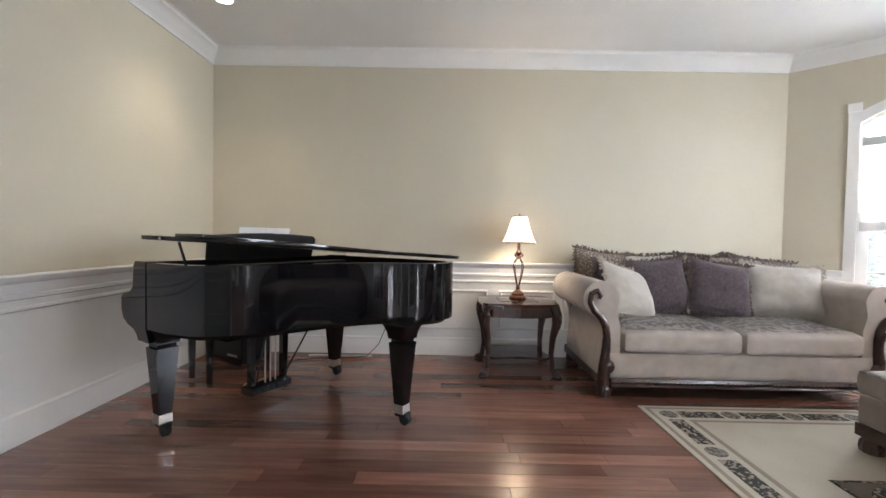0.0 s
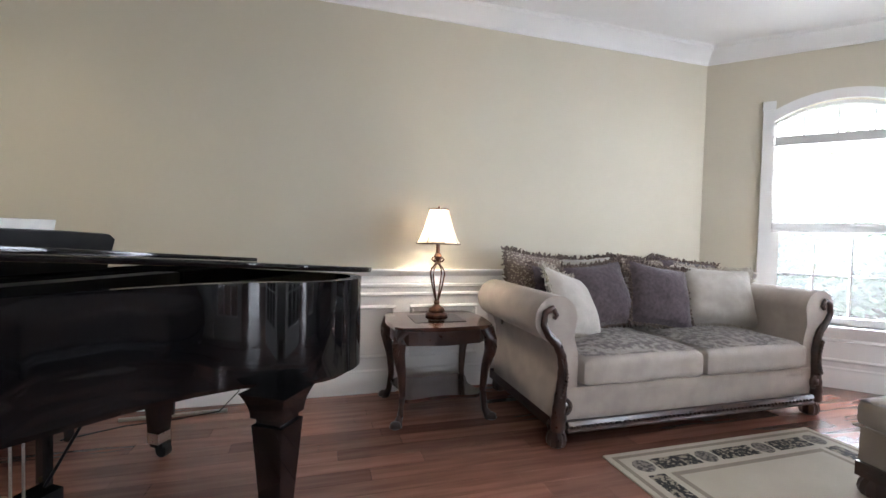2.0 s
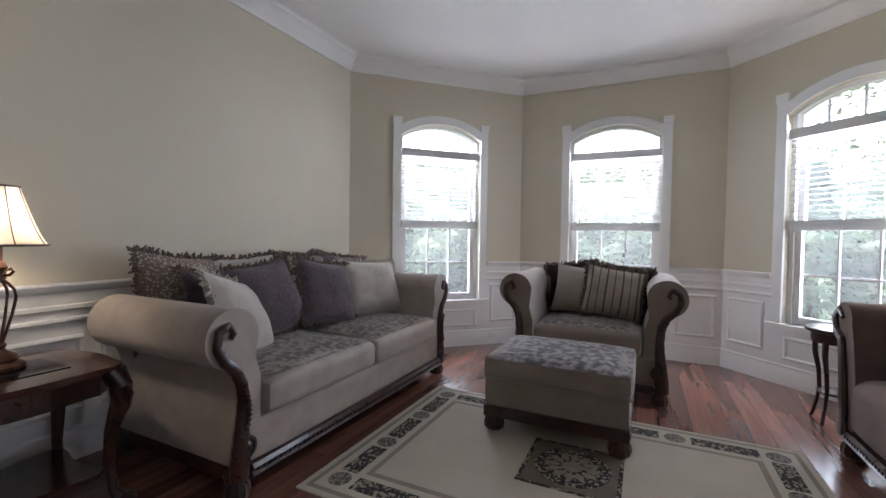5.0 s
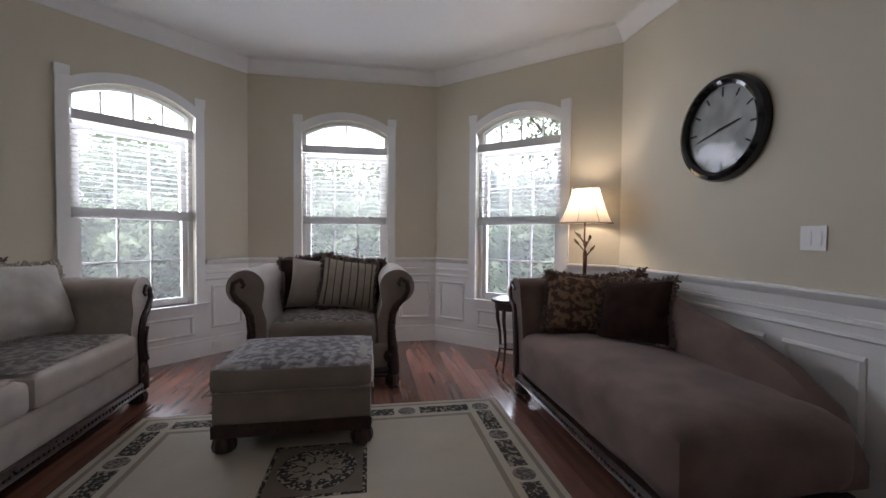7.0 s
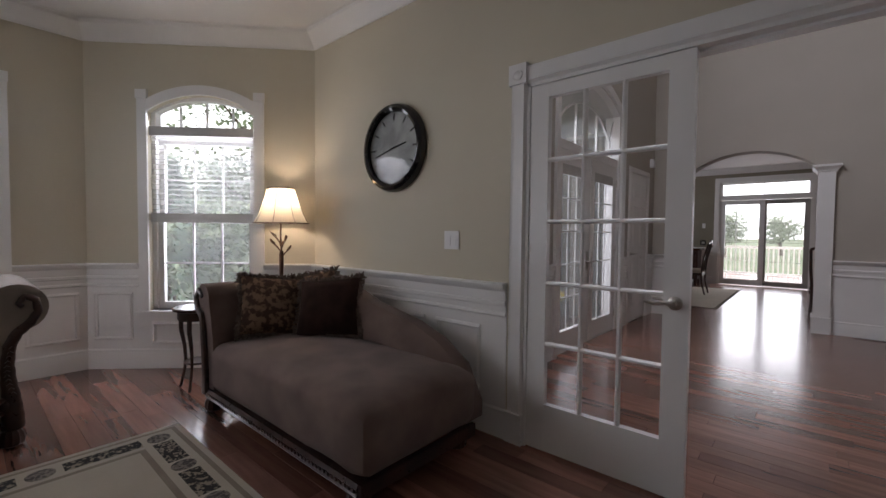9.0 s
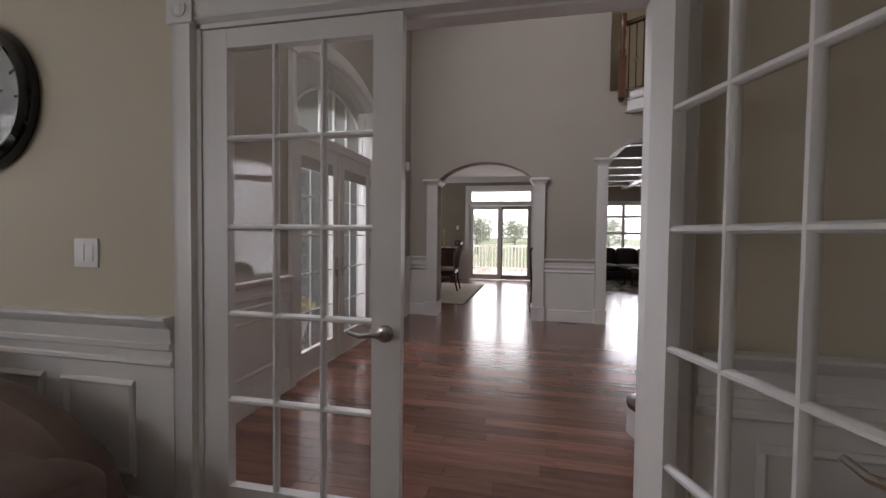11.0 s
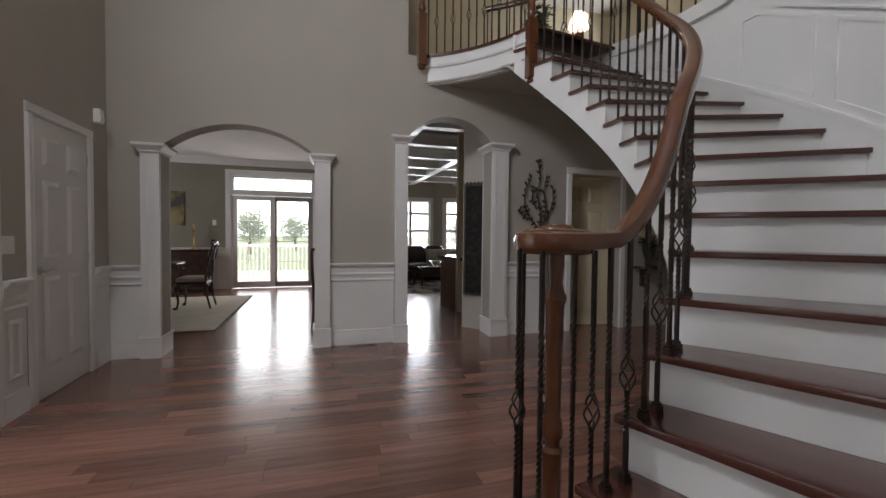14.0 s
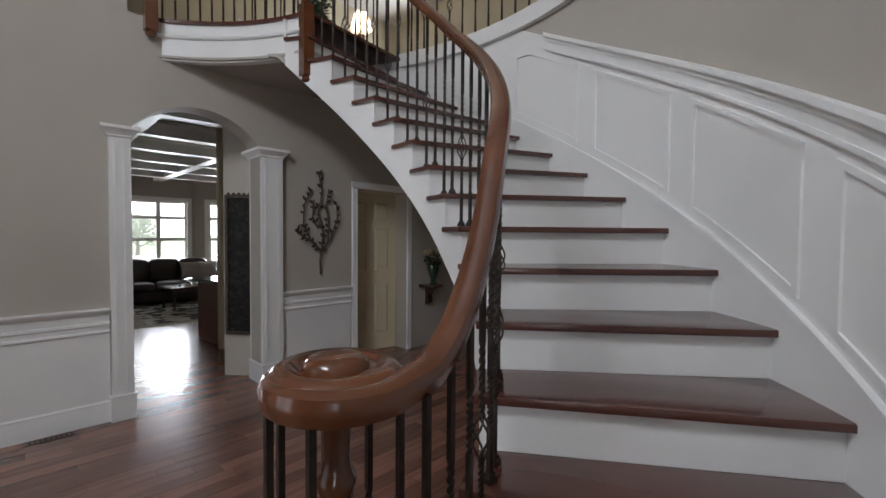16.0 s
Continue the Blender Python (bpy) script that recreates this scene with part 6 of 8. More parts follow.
# pedal lyre
ly = thing("pedal_lyre", Matrix.Translation((-0.01, 0.03, 0)), "", "")
ly.parent = pn
for y in (-0.125, 0.125):
    bm = bmesh.new()
    box(bm, (-0.02, y - 0.018, 0.10), (0.02, y + 0.018, 0.60))
    part("lyre_post", bm, M_BLACK, ly, bevel=0.003)
bm = bmesh.new()
box(bm, (-0.06, -0.16, 0.06), (0.05, 0.16, 0.105))
part("pedal_box", bm, M_BLACK, ly, bevel=0.008)
for y in (-0.06, 0, 0.06):
    bm = bmesh.new()
    tube(bm, [(-0.06, y, 0.085), (-0.12, y, 0.08), (-0.17, y, 0.065)], 0.010, 8, [0.8, 1, 1.3])
    part("pedal", bm, M_BRASS, ly)
for y in (-0.04, 0.0, 0.04):
    bm = bmesh.new()
    tube(bm, [(0.03, y, 0.12), (0.03, y, 0.60)], 0.005, 7)
    part("pedal_rod", bm, M_STEEL, ly)
for y in (-0.12, 0.12):
    bm = bmesh.new()
    tube(bm, [(0.03, y * 0.9, 0.13), (0.28, y * 1.6, 0.60)], 0.006, 7)
    part("lyre_brace", bm, M_BLACKMATT, ly)

# bench
bn = thing("piano_bench", PM @ Matrix.Translation((-0.707, 0.275, 0)), "black piano bench with padded top", "bench")
bm = bmesh.new()
puff(bm, (-0.165, -0.38, 0.44), (0.165, 0.38, 0.50), 0.02, 0.012, 7)
part("seat", bm, M_BLACKMATT, bn)
bm = bmesh.new()
box(bm, (-0.15, -0.36, 0.36), (0.15, 0.36, 0.44))
part("apron", bm, M_BLACK, bn, bevel=0.004)
for x in (-0.125, 0.125):
    for y in (-0.335, 0.335):
        bm = bmesh.new()
        prism(bm, [(-0.022, -0.022), (0.022, -0.022), (0.022, 0.022), (-0.022, 0.022)], 0, 0.37)
        for v in bm.verts:
            if v.co.z < 0.1:
                v.co.x *= 0.7
                v.co.y *= 0.7
        bmesh.ops.transform(bm, matrix=Matrix.Translation((x, y, 0)), verts=bm.verts)
        part("leg", bm, M_BLACK, bn, bevel=0.003)
# amplifier in the corner
am = thing("amplifier", pose(-1.86, 3.80, 0, 0, 0, -28), "black amplifier speaker box on the floor", "speaker")
bm = bmesh.new()
box(bm, (-0.22, -0.13, 0.02), (0.22, 0.13, 0.36))
part("cabinet", bm, M_BLACKMATT, am, bevel=0.012)
bm = bmesh.new()
box(bm, (-0.195, -0.136, 0.05), (0.195, -0.128, 0.30))
part("grille", bm, surf("grille_cloth", (0.02, 0.02, 0.022), (0.05, 0.05, 0.05), 160, 0.8), am)
bm = bmesh.new()
box(bm, (0.02, -0.139, 0.065), (0.15, -0.136, 0.085))
part("badge", bm, M_STEEL, am, "small silver name badge bar")
for x in (-0.19, 0.19):
    bm = bmesh.new()
    lathe(bm, [(0.02, 0), (0.022, 0.02)], 10, Matrix.Translation((x, 0, 0)))
    part("foot", bm, M_BLACKMATT, am)
# low stand behind the piano with a cable
sd = thing("floor_stand", pose(-0.98, 3.90, 0), "low metal floor stand behind the piano", "stand")
bm = bmesh.new()
tube(bm, [(-0.28, 0.0, 0.015), (0.30, 0.02, 0.015)], 0.011, 8)
part("foot_bar", bm, M_STEEL, sd)
bm = bmesh.new()
tube(bm, [(0.0, 0.01, 0.02), (0.02, 0.02, 0.62)], 0.010, 8)
part("post", bm, M_BLACKMATT, sd)
cb = bmesh.new()
tube(cb, [(-0.55, 3.99, 0.30), (-0.62, 3.95, 0.12), (-0.72, 3.90, 0.02), (-0.95, 3.86, 0.008), (-1.2, 3.82, 0.01), (-1.45, 3.70, 0.01)], 0.004, 6)
part("power_cable", cb, M_BLACKMATT, None, "thin black power cable on the floor by the wall", category="cable")


# ---------------------------------------------------------------- stair railing
RB = 1.845


rl = thing("stair_railing", pose(NEWEL.x, NEWEL.y, RIS), "curved cherry handrail with volute on twisted iron balusters", "railing")
RI = Matrix.Translation((-NEWEL.x, -NEWEL.y, -RIS))


def rpart(name, bm, mat, label="", bevel=0.0, parent=None):
    bmesh.ops.transform(bm, matrix=RI, verts=bm.verts)
    return part(name, bm, mat, parent or rl, label, bevel)


path = []
for i in range(31):
    f = i / 30
    phi = 102 - 400 * (1 - f)
    rho = 0.035 + 0.098 * f ** 0.8
    path.append((NEWEL.x + rho * math.cos(radians(phi)), NEWEL.y + rho * math.sin(radians(phi)), 1.207))
for i in range(61):
    a = 106.5 + (206.5 - 106.5) * i / 60
    blend = min(1.0, max(0.0, (a - 106) / 14))
    zz = 1.235 * (1 - blend) + (nose_z(a) + 0.93) * blend
    p = on(1.815 + 0.03 * blend, a, zz - 0.028)
    path.append(tuple(p))
prof = [(-0.034, -0.012), (-0.030, -0.028), (-0.018, -0.030), (0.018, -0.030), (0.030, -0.028), (0.034, -0.012), (0.036, 0.004), (0.030, 0.020), (0.015, 0.028), (-0.015, 0.028), (-0.030, 0.020), (-0.036, 0.004)]
bm = bmesh.new()
sweep(bm, path, prof)
rpart("handrail", bm, M_RAILWOOD)
bm = bmesh.new()
lathe(bm, [(0.112, 1.160), (0.126, 1.166), (0.129, 1.176), (0.122, 1.186), (0.124, 1.192), (0.134, 1.202), (0.136, 1.216), (0.130, 1.232), (0.112, 1.244), (0.092, 1.243), (0.078, 1.230), (0.070, 1.224), (0.066, 1.226), (0.064, 1.244), (0.054, 1.256), (0.03, 1.262), (0.01, 1.263)], 40, Matrix.Translation((NEWEL.x, NEWEL.y, 0)))
rpart("volute", bm, M_RAILWOOD)
bm = bmesh.new()
lathe(bm, [(r * 0.72, z) for r, z in [(0.05, RIS), (0.05, RIS + 0.06), (0.042, RIS + 0.07), (0.044, 0.46), (0.05, 0.475), (0.034, 0.49), (0.037, 0.51), (0.05, 0.53), (0.046, 0.56), (0.036, 0.60), (0.038, 0.70), (0.045, 0.95), (0.046, 0.985), (0.055, 1.0), (0.055, 1.015), (0.044, 1.03), (0.036, 1.06), (0.042, 1.12), (0.044, 1.17)]], 24, Matrix.Translation((NEWEL.x, NEWEL.y, 0)))
rpart("newel_post", bm, M_RAILWOOD, "turned cherry newel post")

_bal = {}


def baluster_mesh(L, basket):
    """Square iron bar with twisted stretches, a foot shoe and on some a wire basket."""
    key = (round(L / 0.02), basket)
    if key in _bal:
        return _bal[key]
    L = key[0] * 0.02
    bm = bmesh.new()
    h = 0.0068
    zs = [0.0]
    mid = L * 0.44
    lo0, lo1, hi0, hi1 = L * 0.20, mid - 0.06, mid + 0.06, L * 0.74
    for a, b in ((lo0, lo1), (hi0, hi1)):
        zs += [a + (b - a) * i / 18 for i in range(19)]
    zs.append(L)
    ang = 0.0
    prev, pz = None, 0.0
    for z in zs:
        if (lo0 < z <= lo1) or (hi0 < z <= hi1):
            ang += radians(40)
        c, s = math.cos(ang), math.sin(ang)
        cur = [bm.verts.new((x * c - y * s, x * s + y * c, z)) for x, y in ((-h, -h), (h, -h), (h, h), (-h, h))]
        if prev and not (basket and pz >= lo1 - 1e-6 and z <= hi0 + 1e-6):
            for j in range(4):
                bm.faces.new((prev[j], prev[(j + 1) % 4], cur[(j + 1) % 4], cur[j]))
        prev, pz = cur, z
    if basket:
        for k in range(4):
            pts = []
            for i in range(9):
                f = i / 8
                a = math.pi / 2 * k + f * math.pi * 0.9
                r = 0.006 + 0.021 * math.sin(math.pi * f)
                pts.append((r * math.cos(a), r * math.sin(a), mid - 0.06 + 0.12 * f))
            tube(bm, pts, 0.0036, 5)
        for z in (mid - 0.06, mid + 0.06):
            lathe(bm, [(0.009, z - 0.008), (0.012, z), (0.009, z + 0.008)], 8)
    box(bm, (-0.016, -0.016, 0), (0.016, 0.016, 0.018))
    box(bm, (-0.012, -0.012, 0.018), (0.012, 0.012, 0.03))
    _bal[key] = mesh_of("baluster", bm, M_IRON)
    return _bal[key]


def baluster(x, y, z, top, basket, parent, base):
    o = new("baluster", baluster_mesh(top - z, basket))
    o.parent = parent
    o.location = Vector((x, y, z)) - base


RB0 = Vector((NEWEL.x, NEWEL.y, RIS))
for k in range(2, 17):
    step = ang_in(k + 1) - ang_in(k)
    for q, f in enumerate((0.16, 0.64)):
        a = ang_in(k) + step * f
        p = on(RB, a)
        blend = min(1.0, max(0.0, (a - 106) / 14))
        top = 1.235 * (1 - blend) + (nose_z(a) + 0.93) * blend - 0.05
        baluster(p.x, p.y, RIS * k, top, q == 1 and k % 2 == 0 or (q == 1 and k < 6), rl, RB0)
for i, phi in enumerate((150, 205, 250, 300, 350, 40)):
    baluster(NEWEL.x + 0.128 * math.cos(radians(phi)), NEWEL.y + 0.128 * math.sin(radians(phi)), RIS, 1.175, i % 2 == 0, rl, RB0)

# gallery railing on the balcony edge
def gallery_post(x, y, z0, z1, label):
    g = thing("gallery_newel", pose(x, y, z0), label, "post")
    bm = bmesh.new()
    box(bm, (-0.045, -0.045, 0.05), (0.045, 0.045, 0.62))
    part("post_block", bm, M_RAILWOOD, g, bevel=0.006)
    bm = bmesh.new()
    lathe(bm, [(0.02, 0), (0.038, 0.012), (0.042, 0.025), (0.03, 0.04), (0.042, 0.05)], 20)
    part("drop_finial", bm, M_RAILWOOD, g)
    bm = bmesh.new()
    L = z1 - z0
    lathe(bm, [(0.042, 0.62), (0.03, 0.64), (0.044, 0.67), (0.04, 0.70), (0.03, 0.75), (0.04, 0.95), (0.042, L - 0.25), (0.03, L - 0.2), (0.045, L - 0.16), (0.045, L)], 20)
    part("post_shaft", bm, M_RAILWOOD, g)


P2 = on(1.80, 208)
gallery_post(P2.x, P2.y, 2.72, FLOOR2 + 1.0, "cherry gallery newel post with drop finial")
gallery_post(-1.27, YF + 0.05, 3.09, FLOOR2 + 1.0, "cherry half newel post against the wall")
gr = thing("gallery_railing", pose(P2.x, P2.y, FLOOR2), "curved iron gallery railing with cherry rail", "railing")
GB = Vector((P2.x, P2.y, FLOOR2))
bm = bmesh.new()
sweep(bm, [tuple(on(r_balc(208 + 40 * i / 20) + 0.045, 208 + 40 * i / 20, FLOOR2 + 0.93)) for i in range(21)], prof)
bmesh.ops.transform(bm, matrix=Matrix.Translation(-GB), verts=bm.verts)
part("handrail", bm, M_RAILWOOD, gr)
for i in range(14):
    a = 210.5 + 36 * i / 13
    p = on(r_balc(a) + 0.045, a)
    baluster(p.x, p.y, FLOOR2, FLOOR2 + 0.91, i % 2 == 0, gr, GB)
go = thing("upper_railing", pose(SC.x - RW, SC.y, FLOOR2), "curved iron railing along the upper hall edge", "railing")
GO = Vector((SC.x - RW, SC.y, FLOOR2))
def cap_z(a):
    return min(FLOOR2, 3.0 + (a - A_FULL) * 0.05) + 0.04


bm = bmesh.new()
sweep(bm, [tuple(on(RW + 0.05, a, FLOOR2 + 0.95)) for a in range(142, 236, 4)], prof)
bmesh.ops.transform(bm, matrix=Matrix.Translation(-GO), verts=bm.verts)
part("handrail", bm, M_RAILWOOD, go)
for i in range(32):
    a = 143.6 + 2.9 * i
    p = on(RW + 0.05, a)
    baluster(p.x, p.y, cap_z(a), FLOOR2 + 0.93, i % 2 == 0, go, GO)

# upper hall: lamp on a dark console, plant, lit doorway
gc = thing("hall_console", pose(-3.55, -6.25, FLOOR2), "dark wood console table in the upper hall", "table")
bm = bmesh.new()
box(bm, (-0.6, -0.2, 0.74), (0.6, 0.2, 0.78))
part("tabletop", bm, M_DARKWOOD, gc, bevel=0.006)
bm = bmesh.new()
box(bm, (-0.55, -0.17, 0.55), (0.55, 0.17, 0.74))
part("drawer_case", bm, M_DARKWOOD, gc, bevel=0.004)
for x in (-0.52, 0.52):
    for y in (-0.15, 0.15):
        bm = bmesh.new()
        lathe(bm, [(0.018, 0), (0.022, 0.1), (0.03, 0.4), (0.028, 0.55)], 12, Matrix.Translation((x, y, 0)))
        part("leg", bm, M_DARKWOOD, gc)
gl = thing("hall_lamp", pose(-3.83, -6.2, FLOOR2 + 0.78), "lit small table lamp with cream shade upstairs", "lamp")
bm = bmesh.new()
lathe(bm, [(0.07, 0), (0.07, 0.02), (0.02, 0.04), (0.05, 0.10), (0.06, 0.15), (0.02, 0.22), (0.01, 0.26)], 20)
part("base", bm, M_BRONZE, gl)
bell_shade(gl, 0.15, 0.09, 0.24, 0.44)
point_lamp("hall_lamp_light", (-3.83, -6.2, FLOOR2 + 0.78 + 0.34), 75, WARM)
pl = thing("potted_plant", pose(-3.15, -6.15, FLOOR2 + 0.78), "dark green potted plant on the hall console", "plant")
bm = bmesh.new()
lathe(bm, [(0.05, 0), (0.07, 0.10), (0.075, 0.11)], 16)
part("pot", bm, M_BRONZE, pl)
M_LEAF = surf("dark_green_leaf", (0.035, 0.07, 0.025), (0.02, 0.045, 0.018), 12, 0.5, random=0.35)


def leaf_cloud(n, centre, size, leaf, seed, shape=None):
    """Many small creased leaves scattered through a rounded, uneven volume."""
    rng = random.Random(seed)
    verts, faces = [], []
    for _ in range(n):
        while True:
            p = Vector((rng.uniform(-1, 1), rng.uniform(-1, 1), rng.uniform(-1, 1)))
            if 0.15 < p.length < 1.0 and noise.noise(p * 2.2 + Vector((seed, 0, 0))) > -0.12:
                break
        q = Vector(centre) + Vector((p.x * size[0], p.y * size[1], p.z * size[2]))
        d = Vector((rng.uniform(-1, 1), rng.uniform(-1, 1), rng.uniform(-0.7, 0.7))).normalized()
        s = d.cross(Vector((0, 0, 1))).normalized() * leaf * 0.35
        L = leaf * rng.uniform(0.6, 1.3)
        k = len(verts)
        up = d.cross(s).normalized() * leaf * 0.12
        verts += [tuple(q), tuple(q + d * L * 0.5 + s + up), tuple(q + d * L), tuple(q + d * L * 0.5 - s + up)]
        faces += [(k, k + 1, k + 2), (k, k + 2, k + 3)]
    return verts, faces


def cloud_part(name, data, mat, parent, kind="", m=None):
    me = bpy.data.meshes.new(name)
    me.from_pydata(data[0], [], data[1])
    me.materials.append(mat)
    o = new(name, me)
    o.parent = parent
    return tagged(o, kind=kind)


cloud_part("foliage", leaf_cloud(260, (0, 0, 0.24), (0.18, 0.18, 0.17), 0.07, 3), M_LEAF, pl, "stuff")

# ---------------------------------------------------------------- foyer things
ta = thing("metal_wall_art", pose(-2.80, YF + 0.015, 1.06), "dark metal tree branch wall sculpture with leaves", "wall art")
rng = random.Random(5)
M_ARTMETAL = surf("brown_art_metal", (0.10, 0.078, 0.062), (0.06, 0.046, 0.038), 30, 0.5, 0.4)
def leaf_shape(bm, p, a, L, y):
    c, s = math.cos(a), math.sin(a)
    pts = [(0, 0), (0.35, 0.24), (0.7, 0.2), (1, 0), (0.7, -0.2), (0.35, -0.24)]
    vs = [bm.verts.new((p[0] + (u * c - v * s) * L, y, p[1] + (u * s + v * c) * L)) for u, v in pts]
    vb = [bm.verts.new((v.co.x, y - 0.004, v.co.z)) for v in vs]
    bm.faces.new(vs)
    bm.faces.new(vb[::-1])
    for i in range(6):
        bm.faces.new((vs[i], vs[(i + 1) % 6], vb[(i + 1) % 6], vb[i]))


stems = [[(0.0, 0.0), (0.01, 0.15), (0.0, 0.26)], [(0.0, 0.26), (-0.12, 0.40), (-0.20, 0.60), (-0.19, 0.80)], [(0.0, 0.26), (0.12, 0.38), (0.20, 0.55), (0.19, 0.75), (0.10, 0.92)],
         [(0.0, 0.20), (-0.03, 0.45), (0.03, 0.68), (-0.02, 0.90), (0.03, 1.12)], [(0.03, 0.5), (0.10, 0.62), (0.08, 0.80)], [(-0.08, 0.36), (-0.10, 0.55), (-0.06, 0.75), (-0.10, 0.93)], [(0.05, 0.33), (0.22, 0.42), (0.27, 0.50)]]
for st in stems:
    bm = bmesh.new()
    tube(bm, [(x, 0.01, z) for x, z in st], 0.008, 6, [1.3 - 0.6 * i / len(st) for i in range(len(st))])
    sm = part("branch", bm, M_ARTMETAL, ta)
    for (x0, z0), (x1, z1) in zip(st, st[1:]):
        for f in (0.2, 0.5, 0.8):
            for sgn in (-1, 1):
                if z0 + z1 > 0.45 and rng.random() < 0.55:
                    bm = bmesh.new()
                    leaf_shape(bm, (x0 + (x1 - x0) * f, z0 + (z1 - z0) * f), math.atan2(z1 - z0, x1 - x0) + sgn * rng.uniform(0.5, 1.2), rng.uniform(0.045, 0.07), 0.018)
                    part("leaf", bm, M_ARTMETAL, sm)
# stub wall with tall dark panel
DW0, DW1 = (-2.0, -6.02), (-2.27, YF - WTH)
_, MD, LD = wall("wall_passage", DW1, DW0, 2.75, 0.12, M_FOYER, (), "short greige return wall by the opening")
wp = thing("tall_wall_panel", MD @ Matrix.Translation((LD / 2 - 0.0, 0, 0.44)), "tall dark carved metal wall panel", "wall art")
bm = bmesh.new()
box(bm, (-0.165, 0.002, 0), (0.165, 0.02, 1.46))
part("backing", bm, surf("blackened_panel", (0.012, 0.011, 0.010), (0.035, 0.030, 0.025), 20, 0.4, 0.4, bump=0.5, bump_scale=30, lo=0.45, hi=0.6), wp)
for a, b in (((-0.175, 0, 0), (-0.145, 0.035, 1.46)), ((0.145, 0, 0), (0.175, 0.035, 1.46)), ((-0.145, 0, 0), (0.145, 0.035, 0.03)), ((-0.145, 0, 1.43), (0.145, 0.035, 1.46))):
    bm = bmesh.new()
    box(bm, a, b)
    part("frame_bar", bm, M_ARTMETAL, wp, bevel=0.003)
for i in range(6):
    bm = bmesh.new()
    lathe(bm, [(0.010, 0), (0.020, 0.012), (0.004, 0.03)], 6, Matrix.Translation((-0.14 + 0.056 * i, 0.018, 1.455)))
    part("finial", bm, M_ARTMETAL, wp)
# wall bracket shelf with flowers, side chair under the stair
sh = thing("wall_shelf", pose(-4.42, YF, 0.80), "dark carved wall bracket shelf", "shelf")
bm = bmesh.new()
prism(bm, [(-0.16, 0), (0.16, 0), (0.14, 0.16), (0.08, 0.22), (-0.08, 0.22), (-0.14, 0.16)], 0.0, 0.035)
prism(bm, [(0.0, -0.25), (0.06, -0.22), (0.05, -0.12), (0.10, -0.05), (0.17, 0.0), (0.0, 0.0)], -0.04, 0.04, "x")
part("bracket", bm, M_DARKWOOD, sh, bevel=0.005)
vz = thing("flower_vase", pose(-4.42, YF + 0.11, 0.835), "dark green vase with cream and yellow flowers", "flowers")
bm = bmesh.new()
lathe(bm, [(0.045, 0), (0.05, 0.01), (0.03, 0.05), (0.06, 0.14), (0.085, 0.22), (0.07, 0.26), (0.08, 0.28)], 20)
part("vase", bm, surf("green_glaze", (0.03, 0.06, 0.035), None, 8, 0.2, coat=0.5), vz)
cloud_part("foliage", leaf_cloud(160, (0, 0, 0.34), (0.14, 0.12, 0.10), 0.06, 8), M_LEAF, vz, "stuff")
M_PETAL = surf("cream_yellow_petals", (0.72, 0.62, 0.30), (0.70, 0.66, 0.55), 9, 0.7, random=0.2)
for i in range(9):
    a, r = i * 2.4, 0.04 + 0.011 * i
    d = leaf_cloud(40, (r * math.cos(a), r * math.sin(a), 0.40 + 0.05 * math.sin(i * 1.7)), (0.04, 0.04, 0.035), 0.035, 20 + i)
    cloud_part("bloom", d, M_PETAL, vz)


def side_chair(name, m, label, seat_mat, group=""):
    """A carved dining chair: splat back, upholstered seat, cabriole front legs. Front at -y."""
    c = thing(name, m, label, "chair", group)
    bm = bmesh.new()
    puff(bm, (-0.24, -0.23, 0.43), (0.24, 0.20, 0.50), 0.03, 0.015, 6)
    part("seat", bm, seat_mat, c)
    bm = bmesh.new()
    box(bm, (-0.235, -0.22, 0.385), (0.235, 0.20, 0.435))
    part("seat_frame", bm, M_DARKWOOD, c, bevel=0.006)
    for sx in (-1, 1):
        bm = bmesh.new()
        cabriole(bm, sx * 0.21, -0.20, 0.40, (sx * 0.6, -0.6), 0.024)
        part("leg", bm, M_DARKWOOD, c)
        bm = bmesh.new()
        tube(bm, [(sx * 0.20, 0.26, 0), (sx * 0.20, 0.20, 0.25), (sx * 0.20, 0.19, 0.45), (sx * 0.21, 0.23, 0.75), (sx * 0.19, 0.30, 1.02)], 0.019, 8, [0.8, 1, 1.1, 1, 0.9])
        part("back_post", bm, M_DARKWOOD, c)
    bm = bmesh.new()
    tube(bm, [(-0.19, 0.30, 1.02), (-0.10, 0.305, 1.04), (0, 0.31, 1.075), (0.10, 0.305, 1.04), (0.19, 0.30, 1.02)], 0.022, 8, [0.9, 1, 1.3, 1, 0.9])
    part("crest_rail", bm, M_DARKWOOD, c)
    for x0, x1, x2 in ((-0.05, -0.09, -0.03), (0.05, 0.09, 0.03), (0.0, 0.0, 0.0)):
        bm = bmesh.new()
        tube(bm, [(x0, 0.195, 0.47), (x1, 0.225, 0.70), (x2, 0.27, 0.88), (x1 * 0.6, 0.30, 1.03)], 0.012, 6)
        part("splat", bm, M_DARKWOOD, c)
    return c


M_SEATTAN = surf("tan_seat_cloth", (0.42, 0.36, 0.28), None, 30, 0.9, bump=0.3)
side_chair("side_chair", pose(-4.7, -4.75, 0, 0, 0, 200), "carved dark side chair with pale seat under the stair", M_SEATTAN)
